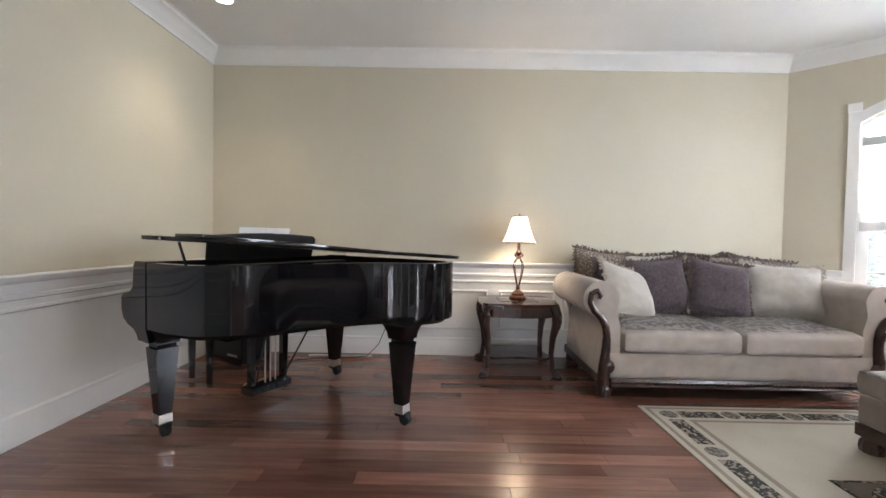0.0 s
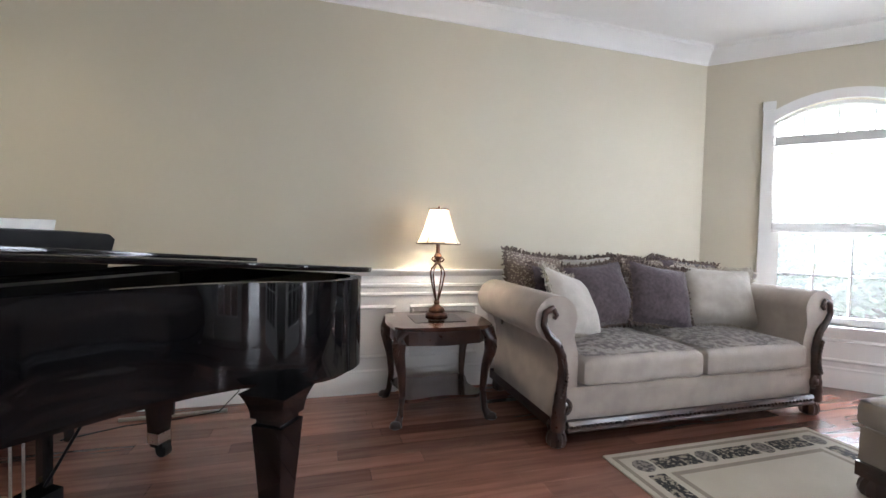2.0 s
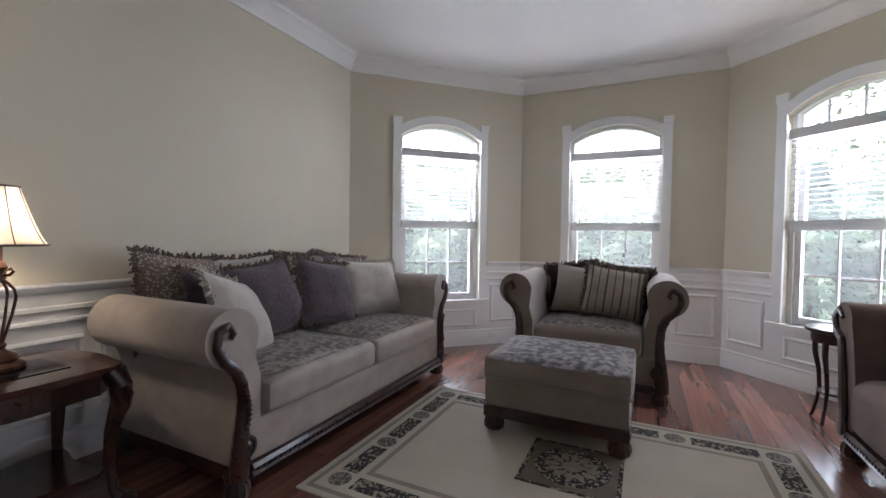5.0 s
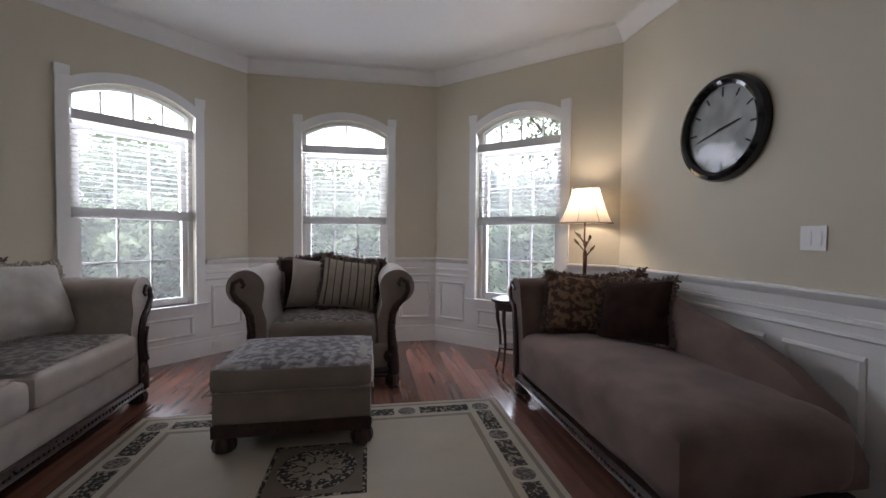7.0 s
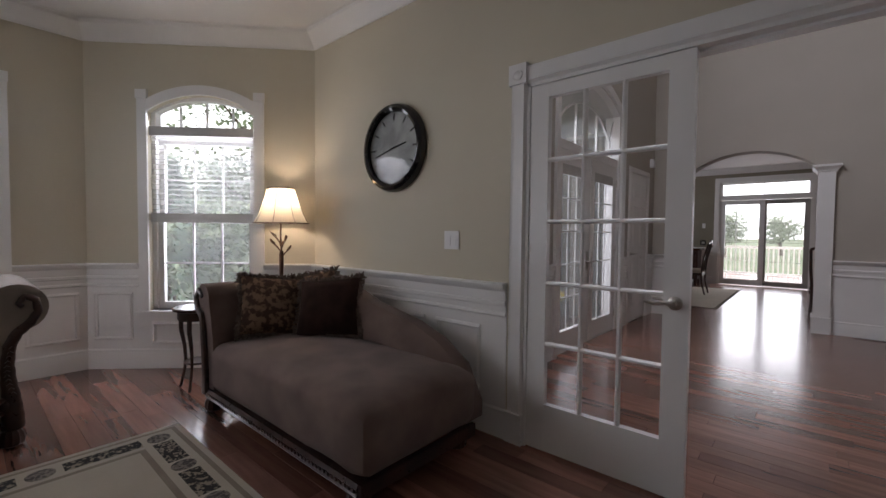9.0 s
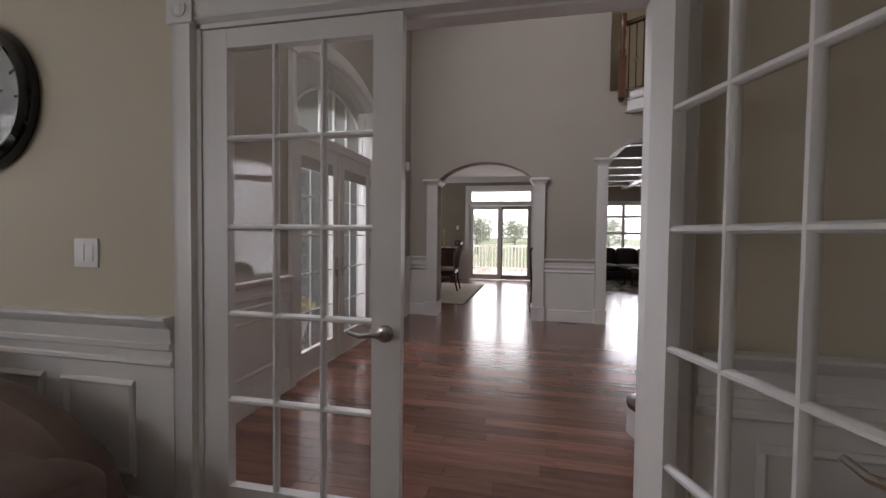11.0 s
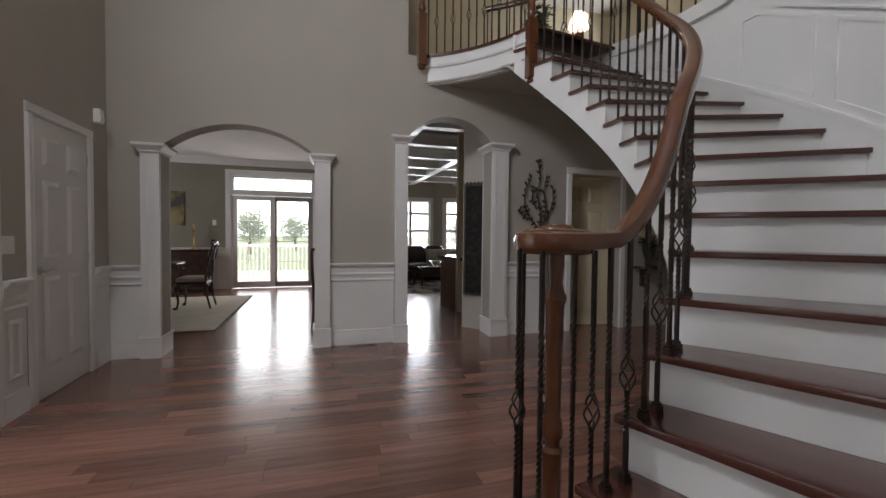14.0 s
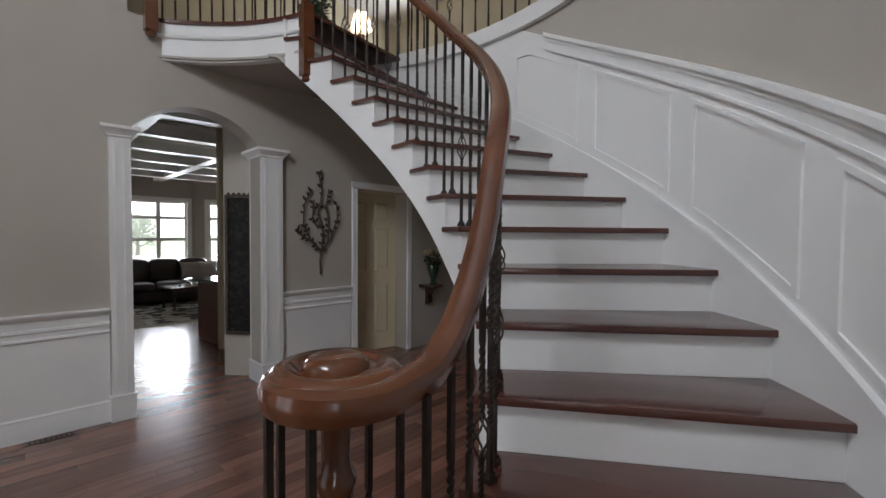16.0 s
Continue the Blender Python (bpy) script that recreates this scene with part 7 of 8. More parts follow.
# alarm sensor on the wall corner
sn = bmesh.new()
prism(sn, [(0, 0), (0.05, 0), (0.06, 0.03), (0.05, 0.12), (0, 0.12)], -0.035, 0.035, "y")
part("alarm_sensor", sn, M_WHITE, None, "small white alarm sensor high on the wall", bevel=0.006, m=pose(XF - 0.001, -5.25, 2.19, 0, 0, 180), category="sensor")
vt = bmesh.new()
box(vt, (-0.14, -0.035, 0.0), (0.14, 0.035, 0.004))
vent = part("floor_vent", vt, M_DARKWOOD, None, "dark wood floor register by the wall", m=pose(-0.62, YF + 0.075, 0.0), category="vent")
for i in range(9):
    b = bmesh.new()
    box(b, (-0.12 + 0.028 * i, -0.026, 0.004), (-0.108 + 0.028 * i, 0.026, 0.0055))
    part("slat", b, M_BLACKMATT, vent)


# ---------------------------------------------------------------- dining room and family room beyond the arches
YB2 = -10.95
XMID = -0.78
D0, D1 = -0.09, 1.66
wall("wall_dining_south", (XMID, YB2), (4.6, YB2), 2.85, 0.2, M_DINING, [(D0 - XMID, D1 - XMID, 0, 2.52, 0)], "taupe dining wall with patio doors")
wall("wall_dining_east", (4.6, YB2), (4.6, YF - WTH), 2.85, 0.15, M_DINING, (), "taupe dining room wall")
wall("wall_dining_north", (4.6, YF - WTH - 0.001), (1.6, YF - WTH - 0.001), 2.85, 0.05, M_DINING, (), "taupe dining room wall")
wall("wall_dining_divider", (XMID, -6.9), (XMID, YB2), 2.85, 0.1, M_DINING, (), "taupe wall between dining and family room")
wall("wall_family_divider", (XMID - 0.1, -12.7), (XMID - 0.1, -6.9), 2.85, 0.02, M_FOYER, (), "greige wall between family and dining room")
MDS, _ = wall_frame((XMID, YB2), (4.6, YB2))
wainscot("wainscot_dining", MDS, [(D1 + 0.1 - XMID, 4.6 - XMID)], [(D1 + 0.25 - XMID, 3.4 - XMID, 0.25, 0.64)])
bm = bmesh.new()
prism(bm, [(XMID, YF - WTH), (4.6, YF - WTH), (4.6, YB2), (XMID, YB2)], 2.85, 2.93)
part("ceiling_dining", bm, M_CEIL, smooth=False, kind="structure", label="plain white dining room ceiling")
bm = bmesh.new()
run(bm, 0, 5.4, [(d, 2.85 + z) for d, z in CROWN])
part("trim", bm, M_WHITE, m=MDS, kind="structure", label="white dining crown moulding")
# patio doors
bm = bmesh.new()
for x in (D0 - 0.10, D1):
    box(bm, (x, YB2 - 0.001, 0), (x + 0.10, YB2 + 0.022, 2.52))
box(bm, (D0 - 0.10, YB2 - 0.001, 2.52), (D1 + 0.10, YB2 + 0.024, 2.62))
box(bm, (D0, YB2 - 0.18, 2.07), (D1, YB2 + 0.01, 2.16))
for x in (D0, D1 - 0.03):
    box(bm, (x, YB2 - 0.18, 0), (x + 0.03, YB2 - 0.002, 2.52))
box(bm, (D0, YB2 - 0.18, 2.49), (D1, YB2 - 0.002, 2.52))
part("door_casing", bm, M_WHITE, kind="structure", label="white patio door casing with transom")
PW = (D1 - D0 - 0.06) / 2 + 0.03
glazed_leaf("patio_door", PW, 2.05, 3, 4, 0.10, 0.10, 0.14, pose(D1 - 0.03, YB2 - 0.05, 0.012, 0, 0, 180), "closed white sliding patio door with grid panes", handle_u=None, mw=0.012)
M_GREYFRAME = surf("grey_screen_frame", (0.34, 0.33, 0.31), None, 5, 0.5)
glazed_leaf("patio_door", PW, 2.05, 1, 4, 0.10, 0.10, 0.12, pose(D0 + 0.03 + PW, YB2 - 0.10, 0.012, 0, 0, 180), "closed grey framed sliding patio door panel", mat=M_GREYFRAME, mw=0.012)
glazed_leaf("transom_window", D1 - D0 - 0.06, 0.32, 4, 1, 0.03, 0.03, 0.03, pose(D1 - 0.03, YB2 - 0.08, 2.165, 0, 0, 180), "white four-pane transom window over the patio doors", mw=0.012, category="window")
switch_plate(pose(1.98, YB2, 1.45), 1, "white single switch plate")
tp = thing("alarm_keypad", pose(1.98, YB2, 1.02), "small dark framed alarm keypad on the wall", "keypad")
bm = bmesh.new()
box(bm, (-0.06, 0, -0.06), (0.06, 0.02, 0.06))
part("housing", bm, M_BLACKMATT, tp, bevel=0.004)
bm = bmesh.new()
box(bm, (-0.035, 0.02, -0.03), (0.035, 0.022, 0.03))
part("screen", bm, M_STEEL, tp)
pg = thing("framed_painting", pose(2.86, YB2 + 0.001, 1.74), "dark abstract painting in gold and brown tones", "painting")
bm = bmesh.new()
box(bm, (-0.31, 0, -0.36), (0.31, 0.03, 0.36))
part("canvas", bm, surf("abstract_canvas", (0.05, 0.045, 0.03), (0.30, 0.22, 0.08), 3.5, 0.6, bump=0.3, lo=0.42, hi=0.66), pg, bevel=0.003)
# dining rug, table, chairs, sideboard
dr = thing("dining_rug", pose(2.55, -8.15, 0), "pale dining rug with dark edge", "rug")
bm = bmesh.new()
box(bm, (-1.50, -1.60, 0.0005), (1.50, 1.60, 0.008))
part("edge_band", bm, M_RUGBLACK, dr, bevel=0.002)
bm = bmesh.new()
box(bm, (-1.46, -1.56, 0.001), (1.46, 1.56, 0.010))
part("field", bm, M_RUGCREAM, dr, bevel=0.002)
dt = thing("dining_table", pose(2.50, -8.25, 0.010), "dark oval dining table on turned pedestals", "table")
bm = bmesh.new()
lathe(bm, [(0.60, 0.715), (0.62, 0.725), (0.62, 0.745), (0.60, 0.752)], 40, Matrix.Diagonal((1, 1.55, 1, 1)))
part("tabletop", bm, M_TABLEWOOD, dt)
for y in (-0.45, 0.45):
    bm = bmesh.new()
    lathe(bm, [(0.22, 0), (0.20, 0.05), (0.07, 0.10), (0.05, 0.2), (0.09, 0.35), (0.05, 0.5), (0.12, 0.70), (0.16, 0.716)], 20, Matrix.Translation((0, y, 0)))
    part("pedestal", bm, M_DARKWOOD, dt)
DC = "chairs round the dining table"
c1 = side_chair("dining_chair", pose(1.75, -8.45, 0.010, 0, 0, 90), "carved dark wood dining chair with tan seat", M_SEATTAN, DC)
copy_thing(c1, pose(2.2, -7.1, 0.010, 0, 0, 165))
copy_thing(c1, pose(2.75, -9.75, 0.010, 0, 0, 0))
nc = side_chair("nook_chair", pose(-0.36, -6.45, 0, 0, 0, -20), "dark wood chair beside the opening", M_BLACKMATT)
sb = thing("sideboard", pose(2.75, YB2 + 0.30, 0), "dark wood sideboard below the painting", "sideboard")
bm = bmesh.new()
box(bm, (-0.75, -0.24, 0.12), (0.75, 0.22, 0.84))
part("cabinet", bm, M_DARKWOOD, sb, bevel=0.006)
bm = bmesh.new()
box(bm, (-0.80, -0.26, 0.84), (0.80, 0.26, 0.88))
part("top", bm, M_TABLEWOOD, sb, bevel=0.006)
for i in range(3):
    bm = bmesh.new()
    box(bm, (-0.70 + 0.48 * i, 0.22, 0.18), (-0.26 + 0.48 * i, 0.235, 0.80))
    dd = part("door", bm, M_DARKWOOD, sb, bevel=0.008)
    bm = bmesh.new()
    lathe(bm, [(0.008, 0), (0.014, 0.012), (0.006, 0.02)], 10, Matrix.Translation((-0.32 + 0.48 * i, 0.235, 0.5)) @ Matrix.Rotation(radians(-90), 4, "X"))
    part("knob", bm, M_BRASS, dd)
for x in (-0.7, 0.7):
    for y in (-0.19, 0.17):
        bm = bmesh.new()
        lathe(bm, [(0.03, 0), (0.045, 0.06), (0.035, 0.12)], 12, Matrix.Translation((x, y, 0)))
        part("foot", bm, M_DARKWOOD, sb)
sc_ = thing("candlestick", pose(2.30, YB2 + 0.30, 0.88), "tall brass candlestick on the sideboard", "candlestick")
bm = bmesh.new()
lathe(bm, [(0.06, 0), (0.05, 0.02), (0.015, 0.05), (0.025, 0.2), (0.012, 0.3), (0.04, 0.40), (0.03, 0.42), (0.022, 0.43), (0.022, 0.52)], 16)
part("stick", bm, M_BRASS, sc_)

# family room
YFR = -12.7
wall("wall_family_south", (-3.5, YFR), (XMID - 0.1, YFR), 2.85, 0.2, M_FOYER, [(0.16, 1.30, 0.80, 2.22, 0)], "greige family room wall with windows")
wall("wall_family_bay", (-6.2, YFR + 0.9), (-3.5, YFR), 2.85, 0.2, M_FOYER, [(1.55, 2.55, 0.80, 2.22, 0)], "greige angled family room wall with a window")
wall("wall_family_west", (-6.2, YF - WTH), (-6.2, YFR + 0.9), 2.85, 0.2, M_FOYER, (), "greige family room wall")


def family_window(name, M, u0, u1, cols):
    w = thing(name, M, "white double-hung family room window", "window", kind="structure")
    bm = bmesh.new()
    for a, b in (((u0 - 0.09, -0.001, 0.72), (u0, 0.022, 2.22)), ((u1, -0.001, 0.72), (u1 + 0.09, 0.022, 2.22)), ((u0 - 0.09, -0.001, 2.22), (u1 + 0.09, 0.024, 2.32)), ((u0 - 0.11, -0.1, 0.76), (u1 + 0.11, 0.04, 0.80))):
        box(bm, a, b)
    part("window_frame", bm, M_WHITE, w, bevel=0.003)
    for i in range(cols):
        a, b = u0 + (u1 - u0) * i / cols, u0 + (u1 - u0) * (i + 1) / cols
        for z0, z1 in ((0.80, 1.35), (1.35, 1.85), (1.85, 2.22)):
            bm = bmesh.new()
            for lo_, hi_ in (((a, -0.12, z0), (a + 0.04, -0.07, z1)), ((b - 0.04, -0.12, z0), (b, -0.07, z1)), ((a + 0.04, -0.118, z0), (b - 0.04, -0.072, z0 + 0.035)), ((a + 0.04, -0.118, z1 - 0.035), (b - 0.04, -0.072, z1))):
                box(bm, lo_, hi_)
            s = part("sash", bm, M_WHITE, w, bevel=0.002)
            bm = bmesh.new()
            box(bm, (a + 0.035, -0.098, z0 + 0.03), (b - 0.035, -0.094, z1 - 0.03))
            g = part("pane", bm, M_PANE, s)
            g.visible_shadow = False


family_window("window_4", wall_frame((-3.5, YFR), (XMID - 0.1, YFR))[0], 0.16, 1.30, 2)
family_window("window_5", wall_frame((-6.2, YFR + 0.9), (-3.5, YFR))[0], 1.55, 2.55, 1)
M_COFFER = surf("coffer_grey_panel", (0.34, 0.32, 0.29), None, 2, 0.8)
bm = bmesh.new()
box(bm, (-6.2, YFR - 0.1, 2.85), (XMID, YF - WTH, 2.95))
part("ceiling_family", bm, M_COFFER, smooth=False, kind="structure", label="grey recessed panels of the coffered ceiling")
bm = bmesh.new()
for y in (-6.25, -7.35, -8.45, -9.55, -10.65, -11.75):
    box(bm, (-6.2, y - 0.08, 2.66), (XMID - 0.1, y + 0.08, 2.848))
    box(bm, (-6.2, y - 0.11, 2.80), (XMID - 0.1, y + 0.11, 2.846))
for x in (-1.45, -2.75, -4.05, -5.3):
    box(bm, (x - 0.08, YFR, 2.668), (x + 0.08, YF - WTH, 2.849))
    box(bm, (x - 0.11, YFR, 2.806), (x + 0.11, YF - WTH, 2.847))
part("ceiling_beams", bm, M_WHITE, smooth=False, kind="structure", label="white coffered ceiling beams")
M_LEATHER = surf("dark_brown_leather", (0.022, 0.017, 0.015), (0.035, 0.027, 0.023), 6, 0.35, bump=0.2, bump_scale=90)


def leather_sofa(m, W, seats, label):
    s = thing("leather_sofa", m, label, "sofa")
    bm = bmesh.new()
    puff(bm, (-W, 0.0, 0.06), (W, 0.9, 0.30), 0.04, 0, 5)
    part("base", bm, M_LEATHER, s)
    for i in range(seats):
        a, b = -W + 0.2 + (2 * W - 0.4) * i / seats, -W + 0.2 + (2 * W - 0.4) * (i + 1) / seats
        bm = bmesh.new()
        puff(bm, (a, -0.02, 0.29), (b, 0.62, 0.46), 0.06, 0.03, 6)
        part("seat_cushion", bm, M_LEATHER, s)
        bm = bmesh.new()
        puff(bm, (a, 0.55, 0.40), (b, 0.85, 0.92), 0.09, 0.02, 6)
        part("back_cushion", bm, M_LEATHER, s)
    for sx in (-1, 1):
        bm = bmesh.new()
        puff(bm, (sx * W - 0.11 - 0.0, 0.0, 0.08), (sx * W + 0.11, 0.9, 0.64), 0.09, 0.02, 6)
        part("arm", bm, M_LEATHER, s)
        for y in (0.08, 0.8):
            bm = bmesh.new()
            lathe(bm, [(0.03, 0), (0.035, 0.07)], 10, Matrix.Translation((sx * (W - 0.1), y, 0)))
            part("foot", bm, M_DARKWOOD, s)
    return s


leather_sofa(pose(-2.75, -12.45, 0, 0, 0, 180) @ Matrix.Translation((0, -0.9, 0)), 1.05, 3, "dark brown leather sofa below the windows")
pillow("throw_pillow", 0.45, 0.40, 0.15, pose(-3.25, -11.95, 0.47, 18, 0, 0), M_CREAMC, "cream pillow on the leather sofa", None, 31)
pillow("throw_pillow", 0.45, 0.40, 0.15, pose(-3.55, -11.85, 0.47, 18, 0, 10), M_CREAMC, "cream pillow on the leather sofa", None, 32)
leather_sofa(pose(-4.9, -11.6, 0, 0, 0, 215) @ Matrix.Translation((0, -0.9, 0)), 0.6, 1, "dark brown leather armchair by the corner window")
fr_ = thing("family_rug", pose(-3.05, -10.5, 0), "grey and black patterned family room rug", "rug")
bm = bmesh.new()
box(bm, (-1.3, -1.3, 0.0005), (1.3, 1.3, 0.009))
part("edge_band", bm, M_RUGTAUPE, fr_, bevel=0.002)
bm = bmesh.new()
box(bm, (-1.1, -1.1, 0.001), (1.1, 1.1, 0.0105))
part("field", bm, surf("scroll_pattern_wool", (0.40, 0.37, 0.32), (0.03, 0.03, 0.03), 4, 0.95, bump=0.4, lo=0.5, hi=0.54, detail=1.0), fr_, bevel=0.002)
ct = thing("coffee_table", pose(-2.98, -10.8, 0.0105, 0, 0, 8), "dark wood coffee table with turned legs", "table")
bm = bmesh.new()
box(bm, (-0.55, -0.34, 0.41), (0.55, 0.34, 0.45))
part("tabletop", bm, M_TABLEWOOD, ct, bevel=0.008)
bm = bmesh.new()
box(bm, (-0.50, -0.29, 0.34), (0.50, 0.29, 0.41))
part("apron", bm, M_DARKWOOD, ct, bevel=0.004)
for x in (-0.46, 0.46):
    for y in (-0.26, 0.26):
        bm = bmesh.new()
        lathe(bm, [(0.02, 0), (0.03, 0.03), (0.018, 0.06), (0.03, 0.18), (0.02, 0.26), (0.035, 0.34)], 12, Matrix.Translation((x, y, 0)))
        part("leg", bm, M_DARKWOOD, ct)
fb = thing("fruit_bowl", pose(-2.98, -10.8, 0.4605), "silver bowl on the coffee table", "bowl")
bm = bmesh.new()
lathe(bm, [(0.06, 0), (0.04, 0.03), (0.10, 0.08), (0.17, 0.13), (0.16, 0.135)], 24)
part("bowl", bm, M_STEEL, fb)
db = thing("desk_cabinet", pose(-2.72, -7.25, 0, 0, 0, 8), "reddish brown wooden cabinet with dark top", "cabinet")
bm = bmesh.new()
box(bm, (-0.35, -0.75, 0.0), (0.35, 0.75, 0.82))
part("body", bm, surf("red_brown_cabinet", (0.12, 0.045, 0.03), None, 5, 0.4), db, bevel=0.005)
bm = bmesh.new()
box(bm, (-0.40, -0.80, 0.82), (0.40, 0.80, 0.87))
part("top", bm, M_BLACK, db, bevel=0.006)

# room behind the inner door
bm = bmesh.new()
box(bm, (-4.6, -7.2, 0), (-2.3, -7.1, 2.85))
box(bm, (-4.62, -7.2, 0), (-4.52, YF - WTH, 2.85))
box(bm, (-3.02, -7.1, 0), (-2.92, YF - WTH, 2.85))
part("wall_inner_room", bm, M_HALL, smooth=False, kind="structure", label="cream walls behind the inner door")

# ---------------------------------------------------------------- outside
M_GRASS = surf("lawn_grass", (0.085, 0.11, 0.05), (0.06, 0.085, 0.035), 0.8, 0.95, bump=0.6, bump_scale=30)
bm = bmesh.new()
box(bm, (-400, -400, -0.60), (400, 400, -0.45))
part("ground", bm, M_GRASS, smooth=False, kind="structure", label="green lawn reaching the horizon")
M_CONC = surf("porch_concrete", (0.42, 0.40, 0.37), (0.36, 0.34, 0.31), 2.5, 0.85, bump=0.3, bump_scale=70)
bm = bmesh.new()
box(bm, (XF + 0.18, -6.4, -0.46), (4.3, YN2 - 0.02, -0.04))
part("porch_floor", bm, M_CONC, smooth=False, kind="structure", label="pale concrete front porch floor")
bm = bmesh.new()
box(bm, (XF + 0.18, -7.4, 3.08), (4.6, YN2, 3.18))
part("porch_ceiling", bm, M_WHITE, smooth=False, kind="structure", label="white porch ceiling")
M_STONE = surf("grey_fieldstone", (0.36, 0.345, 0.325), (0.24, 0.23, 0.215), 5, 0.9, bump=0.7, bump_scale=24, random=0.35)
M_MORTAR = surf("mortar", (0.22, 0.21, 0.195), None, 12, 0.95)
bm = bmesh.new()
box(bm, (3.65, -7.0, -0.45), (4.15, -1.6, 2.3))
pw = part("porch_stone_pier", bm, M_MORTAR, None, "grey fieldstone porch wall", smooth=False, kind="structure")
rng = random.Random(11)
z = -0.04
while z < 2.25:
    hh = rng.uniform(0.12, 0.25)
    y = -7.0
    while y < -1.6:
        ww = min(rng.uniform(0.2, 0.5), -1.6 - y)
        if ww > 0.06:
            b = bmesh.new()
            puff(b, (3.615, y + 0.008, z + 0.008), (3.70, y + ww - 0.008, min(2.29, z + hh) - 0.008), 0.03, 0, 2, sag=0.006, seed=rng.random() * 50)
            part("stone", b, M_STONE, pw)
        y += ww
    z += hh
ml = thing("potted_mums", pose(2.42, -3.26, -0.04), "yellow chrysanthemums in a grey urn on the porch", "flowers")
bm = bmesh.new()
lathe(bm, [(0.13, 0), (0.14, 0.03), (0.09, 0.07), (0.12, 0.15), (0.17, 0.30), (0.185, 0.36), (0.17, 0.365)], 24)
part("urn", bm, M_CONC, ml)
cloud_part("foliage", leaf_cloud(500, (0, 0, 0.42), (0.22, 0.22, 0.12), 0.05, 41), M_LEAF, ml, "stuff")
M_MUM = surf("yellow_petals", (0.60, 0.46, 0.03), (0.50, 0.36, 0.02), 9, 0.7, random=0.25)
cloud_part("blooms", leaf_cloud(1500, (0, 0, 0.48), (0.24, 0.24, 0.12), 0.035, 42), M_MUM, ml, "stuff")
# deck with railing behind the patio doors
M_DECK = surf("weathered_deck", (0.40, 0.37, 0.33), (0.32, 0.29, 0.26), 2, 0.8, stretch=(1, 8, 1), bump=0.2)
bm = bmesh.new()
for i in range(28):
    box(bm, (-6.5, YB2 - 0.22 - 0.145 * i - 0.14, -0.10), (5.0, YB2 - 0.22 - 0.145 * i, -0.06))
part("deck", bm, M_DECK, None, "weathered wooden deck boards", smooth=False, kind="structure")
dk = thing("deck_railing", pose(0, -14.8, -0.06), "white deck railing with square pickets", "railing")
for z0, z1 in ((0.08, 0.13), (0.88, 0.95)):
    bm = bmesh.new()
    box(bm, (-6.5, -0.03, z0), (5.0, 0.03, z1))
    part("rail", bm, M_WHITE, dk)
bm = bmesh.new()
box(bm, (-0.016, -0.016, 0.12), (0.016, 0.016, 0.89))
me = mesh_of("picket", bm, M_WHITE, False)
for i in range(96):
    o = new("picket", me)
    o.parent = dk
    o.location = (-6.45 + 0.12 * i, 0, 0)

M_BARK = surf("grey_brown_bark", (0.12, 0.095, 0.07), (0.07, 0.055, 0.04), 14, 0.95, bump=0.8, stretch=(1, 1, 0.3))
M_FOLIAGE = surf("mixed_leaf_green", (0.125, 0.15, 0.095), (0.095, 0.118, 0.072), 0.6, 0.6, random=0.3)
M_NEEDLE = surf("conifer_needles", (0.10, 0.145, 0.095), (0.08, 0.12, 0.075), 0.8, 0.6, random=0.3)

for _m in (M_FOLIAGE, M_NEEDLE):
    _nt = _m.node_tree
    _p, _t, _a = _nt.nodes["Principled BSDF"], _nt.nodes.new("ShaderNodeBsdfTranslucent"), _nt.nodes.new("ShaderNodeAddShader")
    _nt.links.new(_p.inputs["Base Color"].links[0].from_socket, _t.inputs[0])
    _nt.links.new(_p.outputs[0], _a.inputs[0])
    _nt.links.new(_t.outputs[0], _a.inputs[1])
    _nt.links.new(_a.outputs[0], _nt.nodes["Material Output"].inputs[0])


def leafy_tree(m, h, w, seed, label):
    t = thing("tree", m, label, "tree", "trees round the house")
    rng = random.Random(seed)
    bm = bmesh.new()
    tube(bm, [(0, 0, 0), (0.05, 0.02, h * 0.25), (-0.04, 0.05, h * 0.5), (0.03, 0, h * 0.8)], 0.13, 9, [1.3, 1, 0.7, 0.3])
    tips = []
    for i in range(9):
        a, f = i * 2.4, 0.25 + 0.06 * i
        e = Vector((math.cos(a) * w * 0.6, math.sin(a) * w * 0.6, h * (f + 0.18)))
        tube(bm, [(0, 0, h * f), tuple(Vector((0, 0, h * f)) * 0.5 + e * 0.5 + Vector((0, 0, -0.1))), tuple(e)], 0.05, 6, [1.2, 0.8, 0.3])
        tips.append(e)
    part("trunk", bm, M_BARK, t)
    vs, fs = [], []
    for i, e in enumerate(tips + [Vector((0, 0, h * 0.9)), Vector((0.2, 0.1, h * 0.72)), Vector((-0.3, 0.2, h * 0.55))]):
        s = w * rng.uniform(0.36, 0.55)
        v, f = leaf_cloud(520, e, (s, s, s * 0.8), 0.15, seed * 13 + i)
        k = len(vs)
        vs += v
        fs += [tuple(x + k for x in q) for q in f]
    cloud_part("crown", (vs, fs), M_FOLIAGE, t, "stuff")
    return t


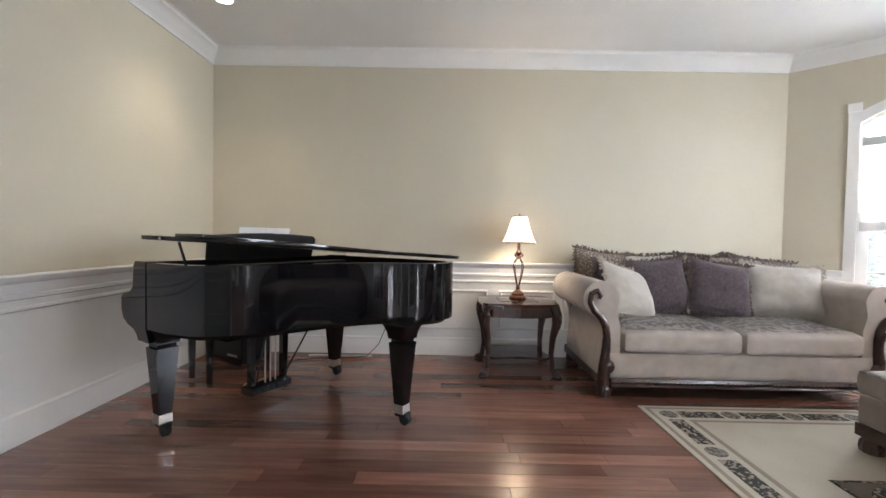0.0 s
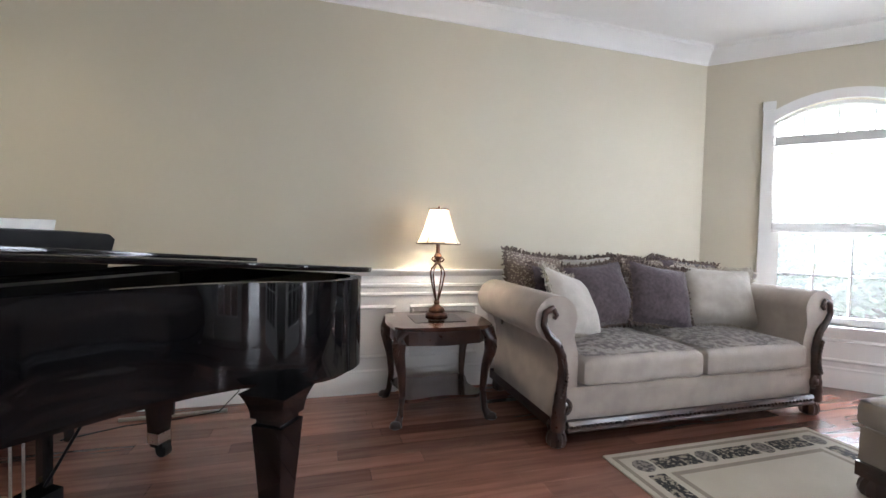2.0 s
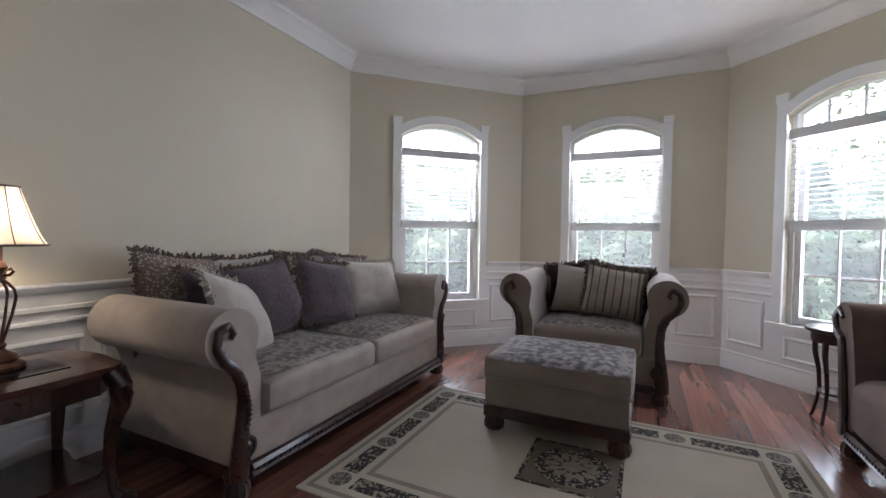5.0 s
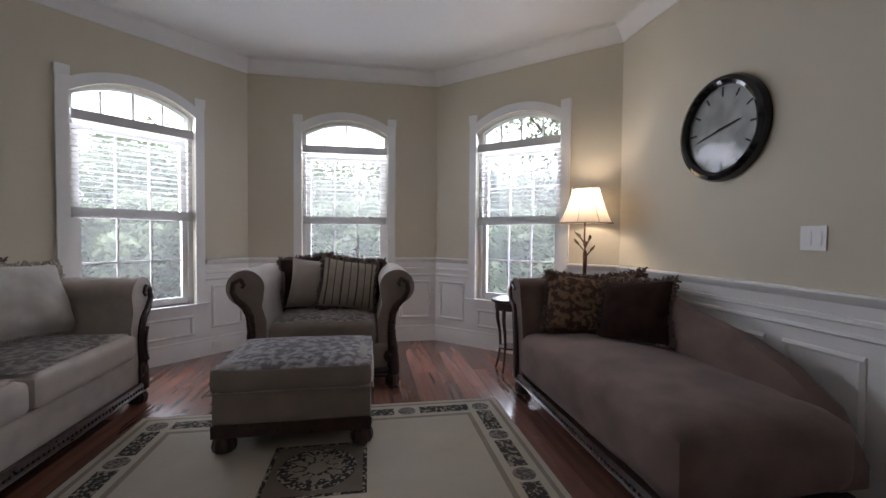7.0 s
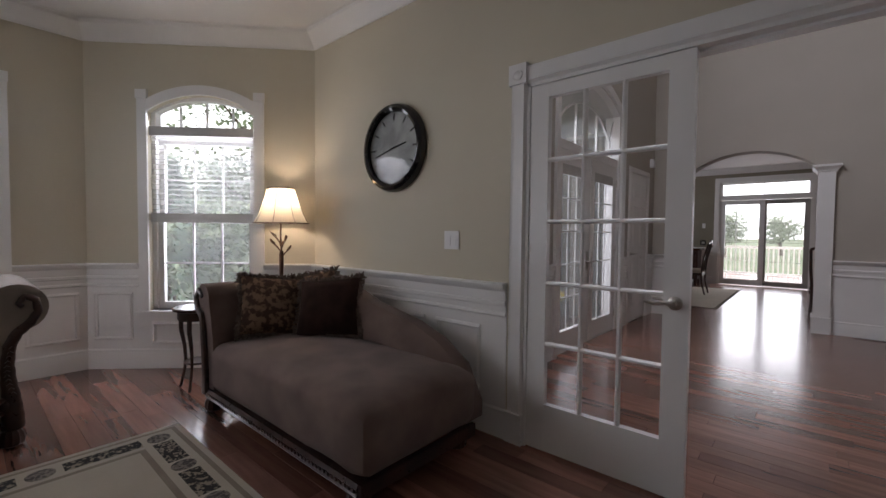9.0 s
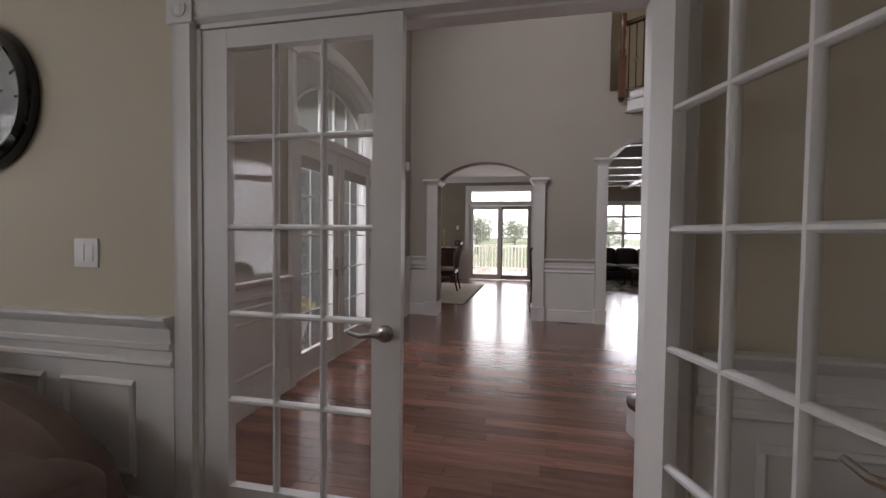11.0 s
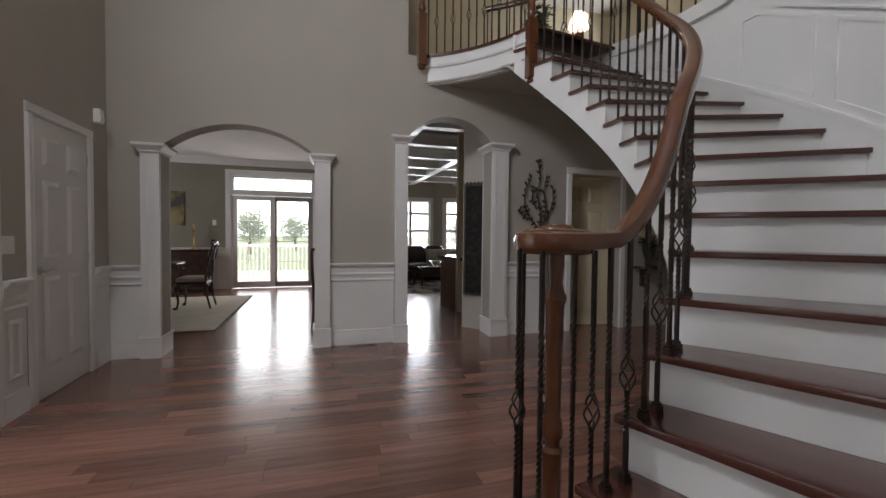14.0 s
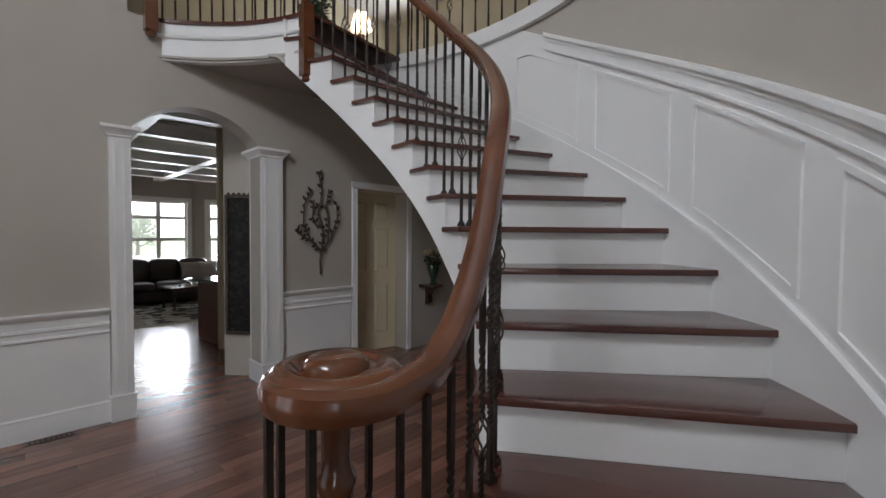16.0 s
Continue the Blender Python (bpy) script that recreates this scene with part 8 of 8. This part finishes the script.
def conifer(m, h, w, seed, label):
    t = thing("conifer", m, label, "tree", "trees round the house")
    rng = random.Random(seed)
    bm = bmesh.new()
    tube(bm, [(0, 0, 0), (0, 0, h * 0.95)], 0.10, 8, [1, 0.2])
    part("trunk", bm, M_BARK, t)
    vs, fs = [], []
    for _ in range(5200):
        f = rng.random() ** 0.8
        r = w * (1 - f) * (0.75 + 0.25 * math.sin(f * 46)) * rng.uniform(0.6, 1.0) + 0.03
        a = rng.random() * 2 * math.pi
        q = Vector((r * math.cos(a), r * math.sin(a), 0.15 + f * (h - 0.15)))
        d = Vector((math.cos(a), math.sin(a), -0.35 + rng.uniform(-0.3, 0.3))).normalized()
        s = d.cross(Vector((0, 0, 1))).normalized() * 0.03
        k = len(vs)
        vs += [tuple(q - s), tuple(q + s), tuple(q + d * rng.uniform(0.12, 0.22))]
        fs.append((k, k + 1, k + 2))
    cloud_part("crown", (vs, fs), M_NEEDLE, t, "stuff")
    return t


t1 = leafy_tree(pose(9.2, 6.2, -0.45), 3.5, 1.75, 3, "leafy green tree beyond the bay window")
t2 = leafy_tree(pose(11.0, 2.6, -0.45), 3.4, 1.8, 4, "tall leafy green tree in the garden")
cf = conifer(pose(8.3, -0.9, -0.45), 2.9, 1.15, 5, "dense green conifer in the front garden")
b1 = leafy_tree(pose(6.6, 4.6, -0.45), 2.0, 1.0, 6, "rounded green garden shrub")
for x, y, r, s in ((11.5, 6.5, 40, 1.1), (13.0, 0.2, 80, 1.15), (12.0, -3.5, 130, 1.0), (7.2, 9.0, 200, 0.9), (14.5, 4.5, 250, 1.3)):
    copy_thing(t1 if s > 1 else t2, pose(x, y, -0.45, 0, 0, r))
for x, y, r in ((7.6, 2.9, 30), (7.4, 1.4, 70), (7.3, 0.4, 140), (5.9, 5.9, 210), (7.9, -1.9, 20)):
    copy_thing(b1, pose(x, y, -0.45, 0, 0, r))
copy_thing(cf, pose(9.2, 3.8, -0.45, 0, 0, 60))
for x, y, r in ((-1.5, -40, 30), (5.0, -38, 100), (-7.0, -41, 160), (12, -39, 220), (-14.0, -40, 280), (1.8, -46, 310)):
    copy_thing(t2, pose(x, y, -0.45, 0, 0, r))
for x, y, r in ((9.0, -5.5, 10), (8.5, -8.0, 60)):
    copy_thing(t1, pose(x, y, -0.45, 0, 0, r))
t3 = leafy_tree(pose(8.6, -7.6, -0.45), 7.2, 2.9, 8, "tall leafy green tree before the porch")
for x, y, r in ((9.4, -3.6, 50), (8.0, -11.2, 110)):
    copy_thing(t3, pose(x, y, -0.45, 0, 0, r))


# ---------------------------------------------------------------- plank floors
def plank_floor(x0, x1, y0, y1, wide, near):
    """Planks laid along x; those inside near (x0, x1, y0, y1) are pieces, the rest one mesh."""
    rng = random.Random(7)
    bm = bmesh.new()
    box(bm, (x0, y0, -0.06), (x1, y1, -0.006))
    ob = part("floor", bm, M_SUBFLOOR, smooth=False, kind="structure", label="glossy dark cherry plank floor")
    lens = (0.45, 0.6, 0.8, 1.0, 1.25, 1.5)
    shared = {}
    for L in lens:
        b = bmesh.new()
        e = 0.0005
        vs = box(b, (0, 0, -0.006), (L - 0.0008, wide - 0.0008, 0))
        for v in vs:
            if v.co.z > -0.001:
                v.co.x += e if v.co.x < 0.1 else -e
                v.co.y += e if v.co.y < 0.03 else -e
        shared[L] = mesh_of("plank", b, M_FLOOR, False)
    verts, faces, count = [], [], 0
    y = y0
    while y < y1 - 0.01:
        x = x0 - rng.random() * 1.2
        while x < x1:
            L = rng.choice(lens)
            if count < 300 and near[0] < x < near[1] and near[2] < y < near[3]:
                o = new("plank", shared[L])
                o.parent = ob
                o.location = (x, y, 0)
                count += 1
            else:
                a, b_ = max(x, x0), min(x + L - 0.0008, x1)
                if b_ - a > 0.02:
                    n = len(verts)
                    verts += [(a, y, -0.006), (b_, y, -0.006), (b_, y + wide - 0.0008, -0.006), (a, y + wide - 0.0008, -0.006),
                              (a + 0.0005, y + 0.0005, 0), (b_ - 0.0005, y + 0.0005, 0), (b_ - 0.0005, y + wide - 0.0013, 0), (a + 0.0005, y + wide - 0.0013, 0)]
                    faces += [(n + 4, n + 5, n + 6, n + 7), (n, n + 1, n + 5, n + 4), (n + 1, n + 2, n + 6, n + 5), (n + 2, n + 3, n + 7, n + 6), (n + 3, n, n + 4, n + 7)]
            x += L
        y += wide
    me = bpy.data.meshes.new("planks")
    me.from_pydata(verts, [], faces)
    me.materials.append(M_FLOOR)
    o = new("planks", me)
    o.parent = ob
    tagged(o, kind="stuff")


M_SUBFLOOR = surf("floor_joint_shadow", (0.10, 0.045, 0.032), None, 5, 0.7)
plank_floor(-6.2, 4.75, -15.0, 4.2, 0.105, (-1.6, 1.7, -4.3, -1.2))
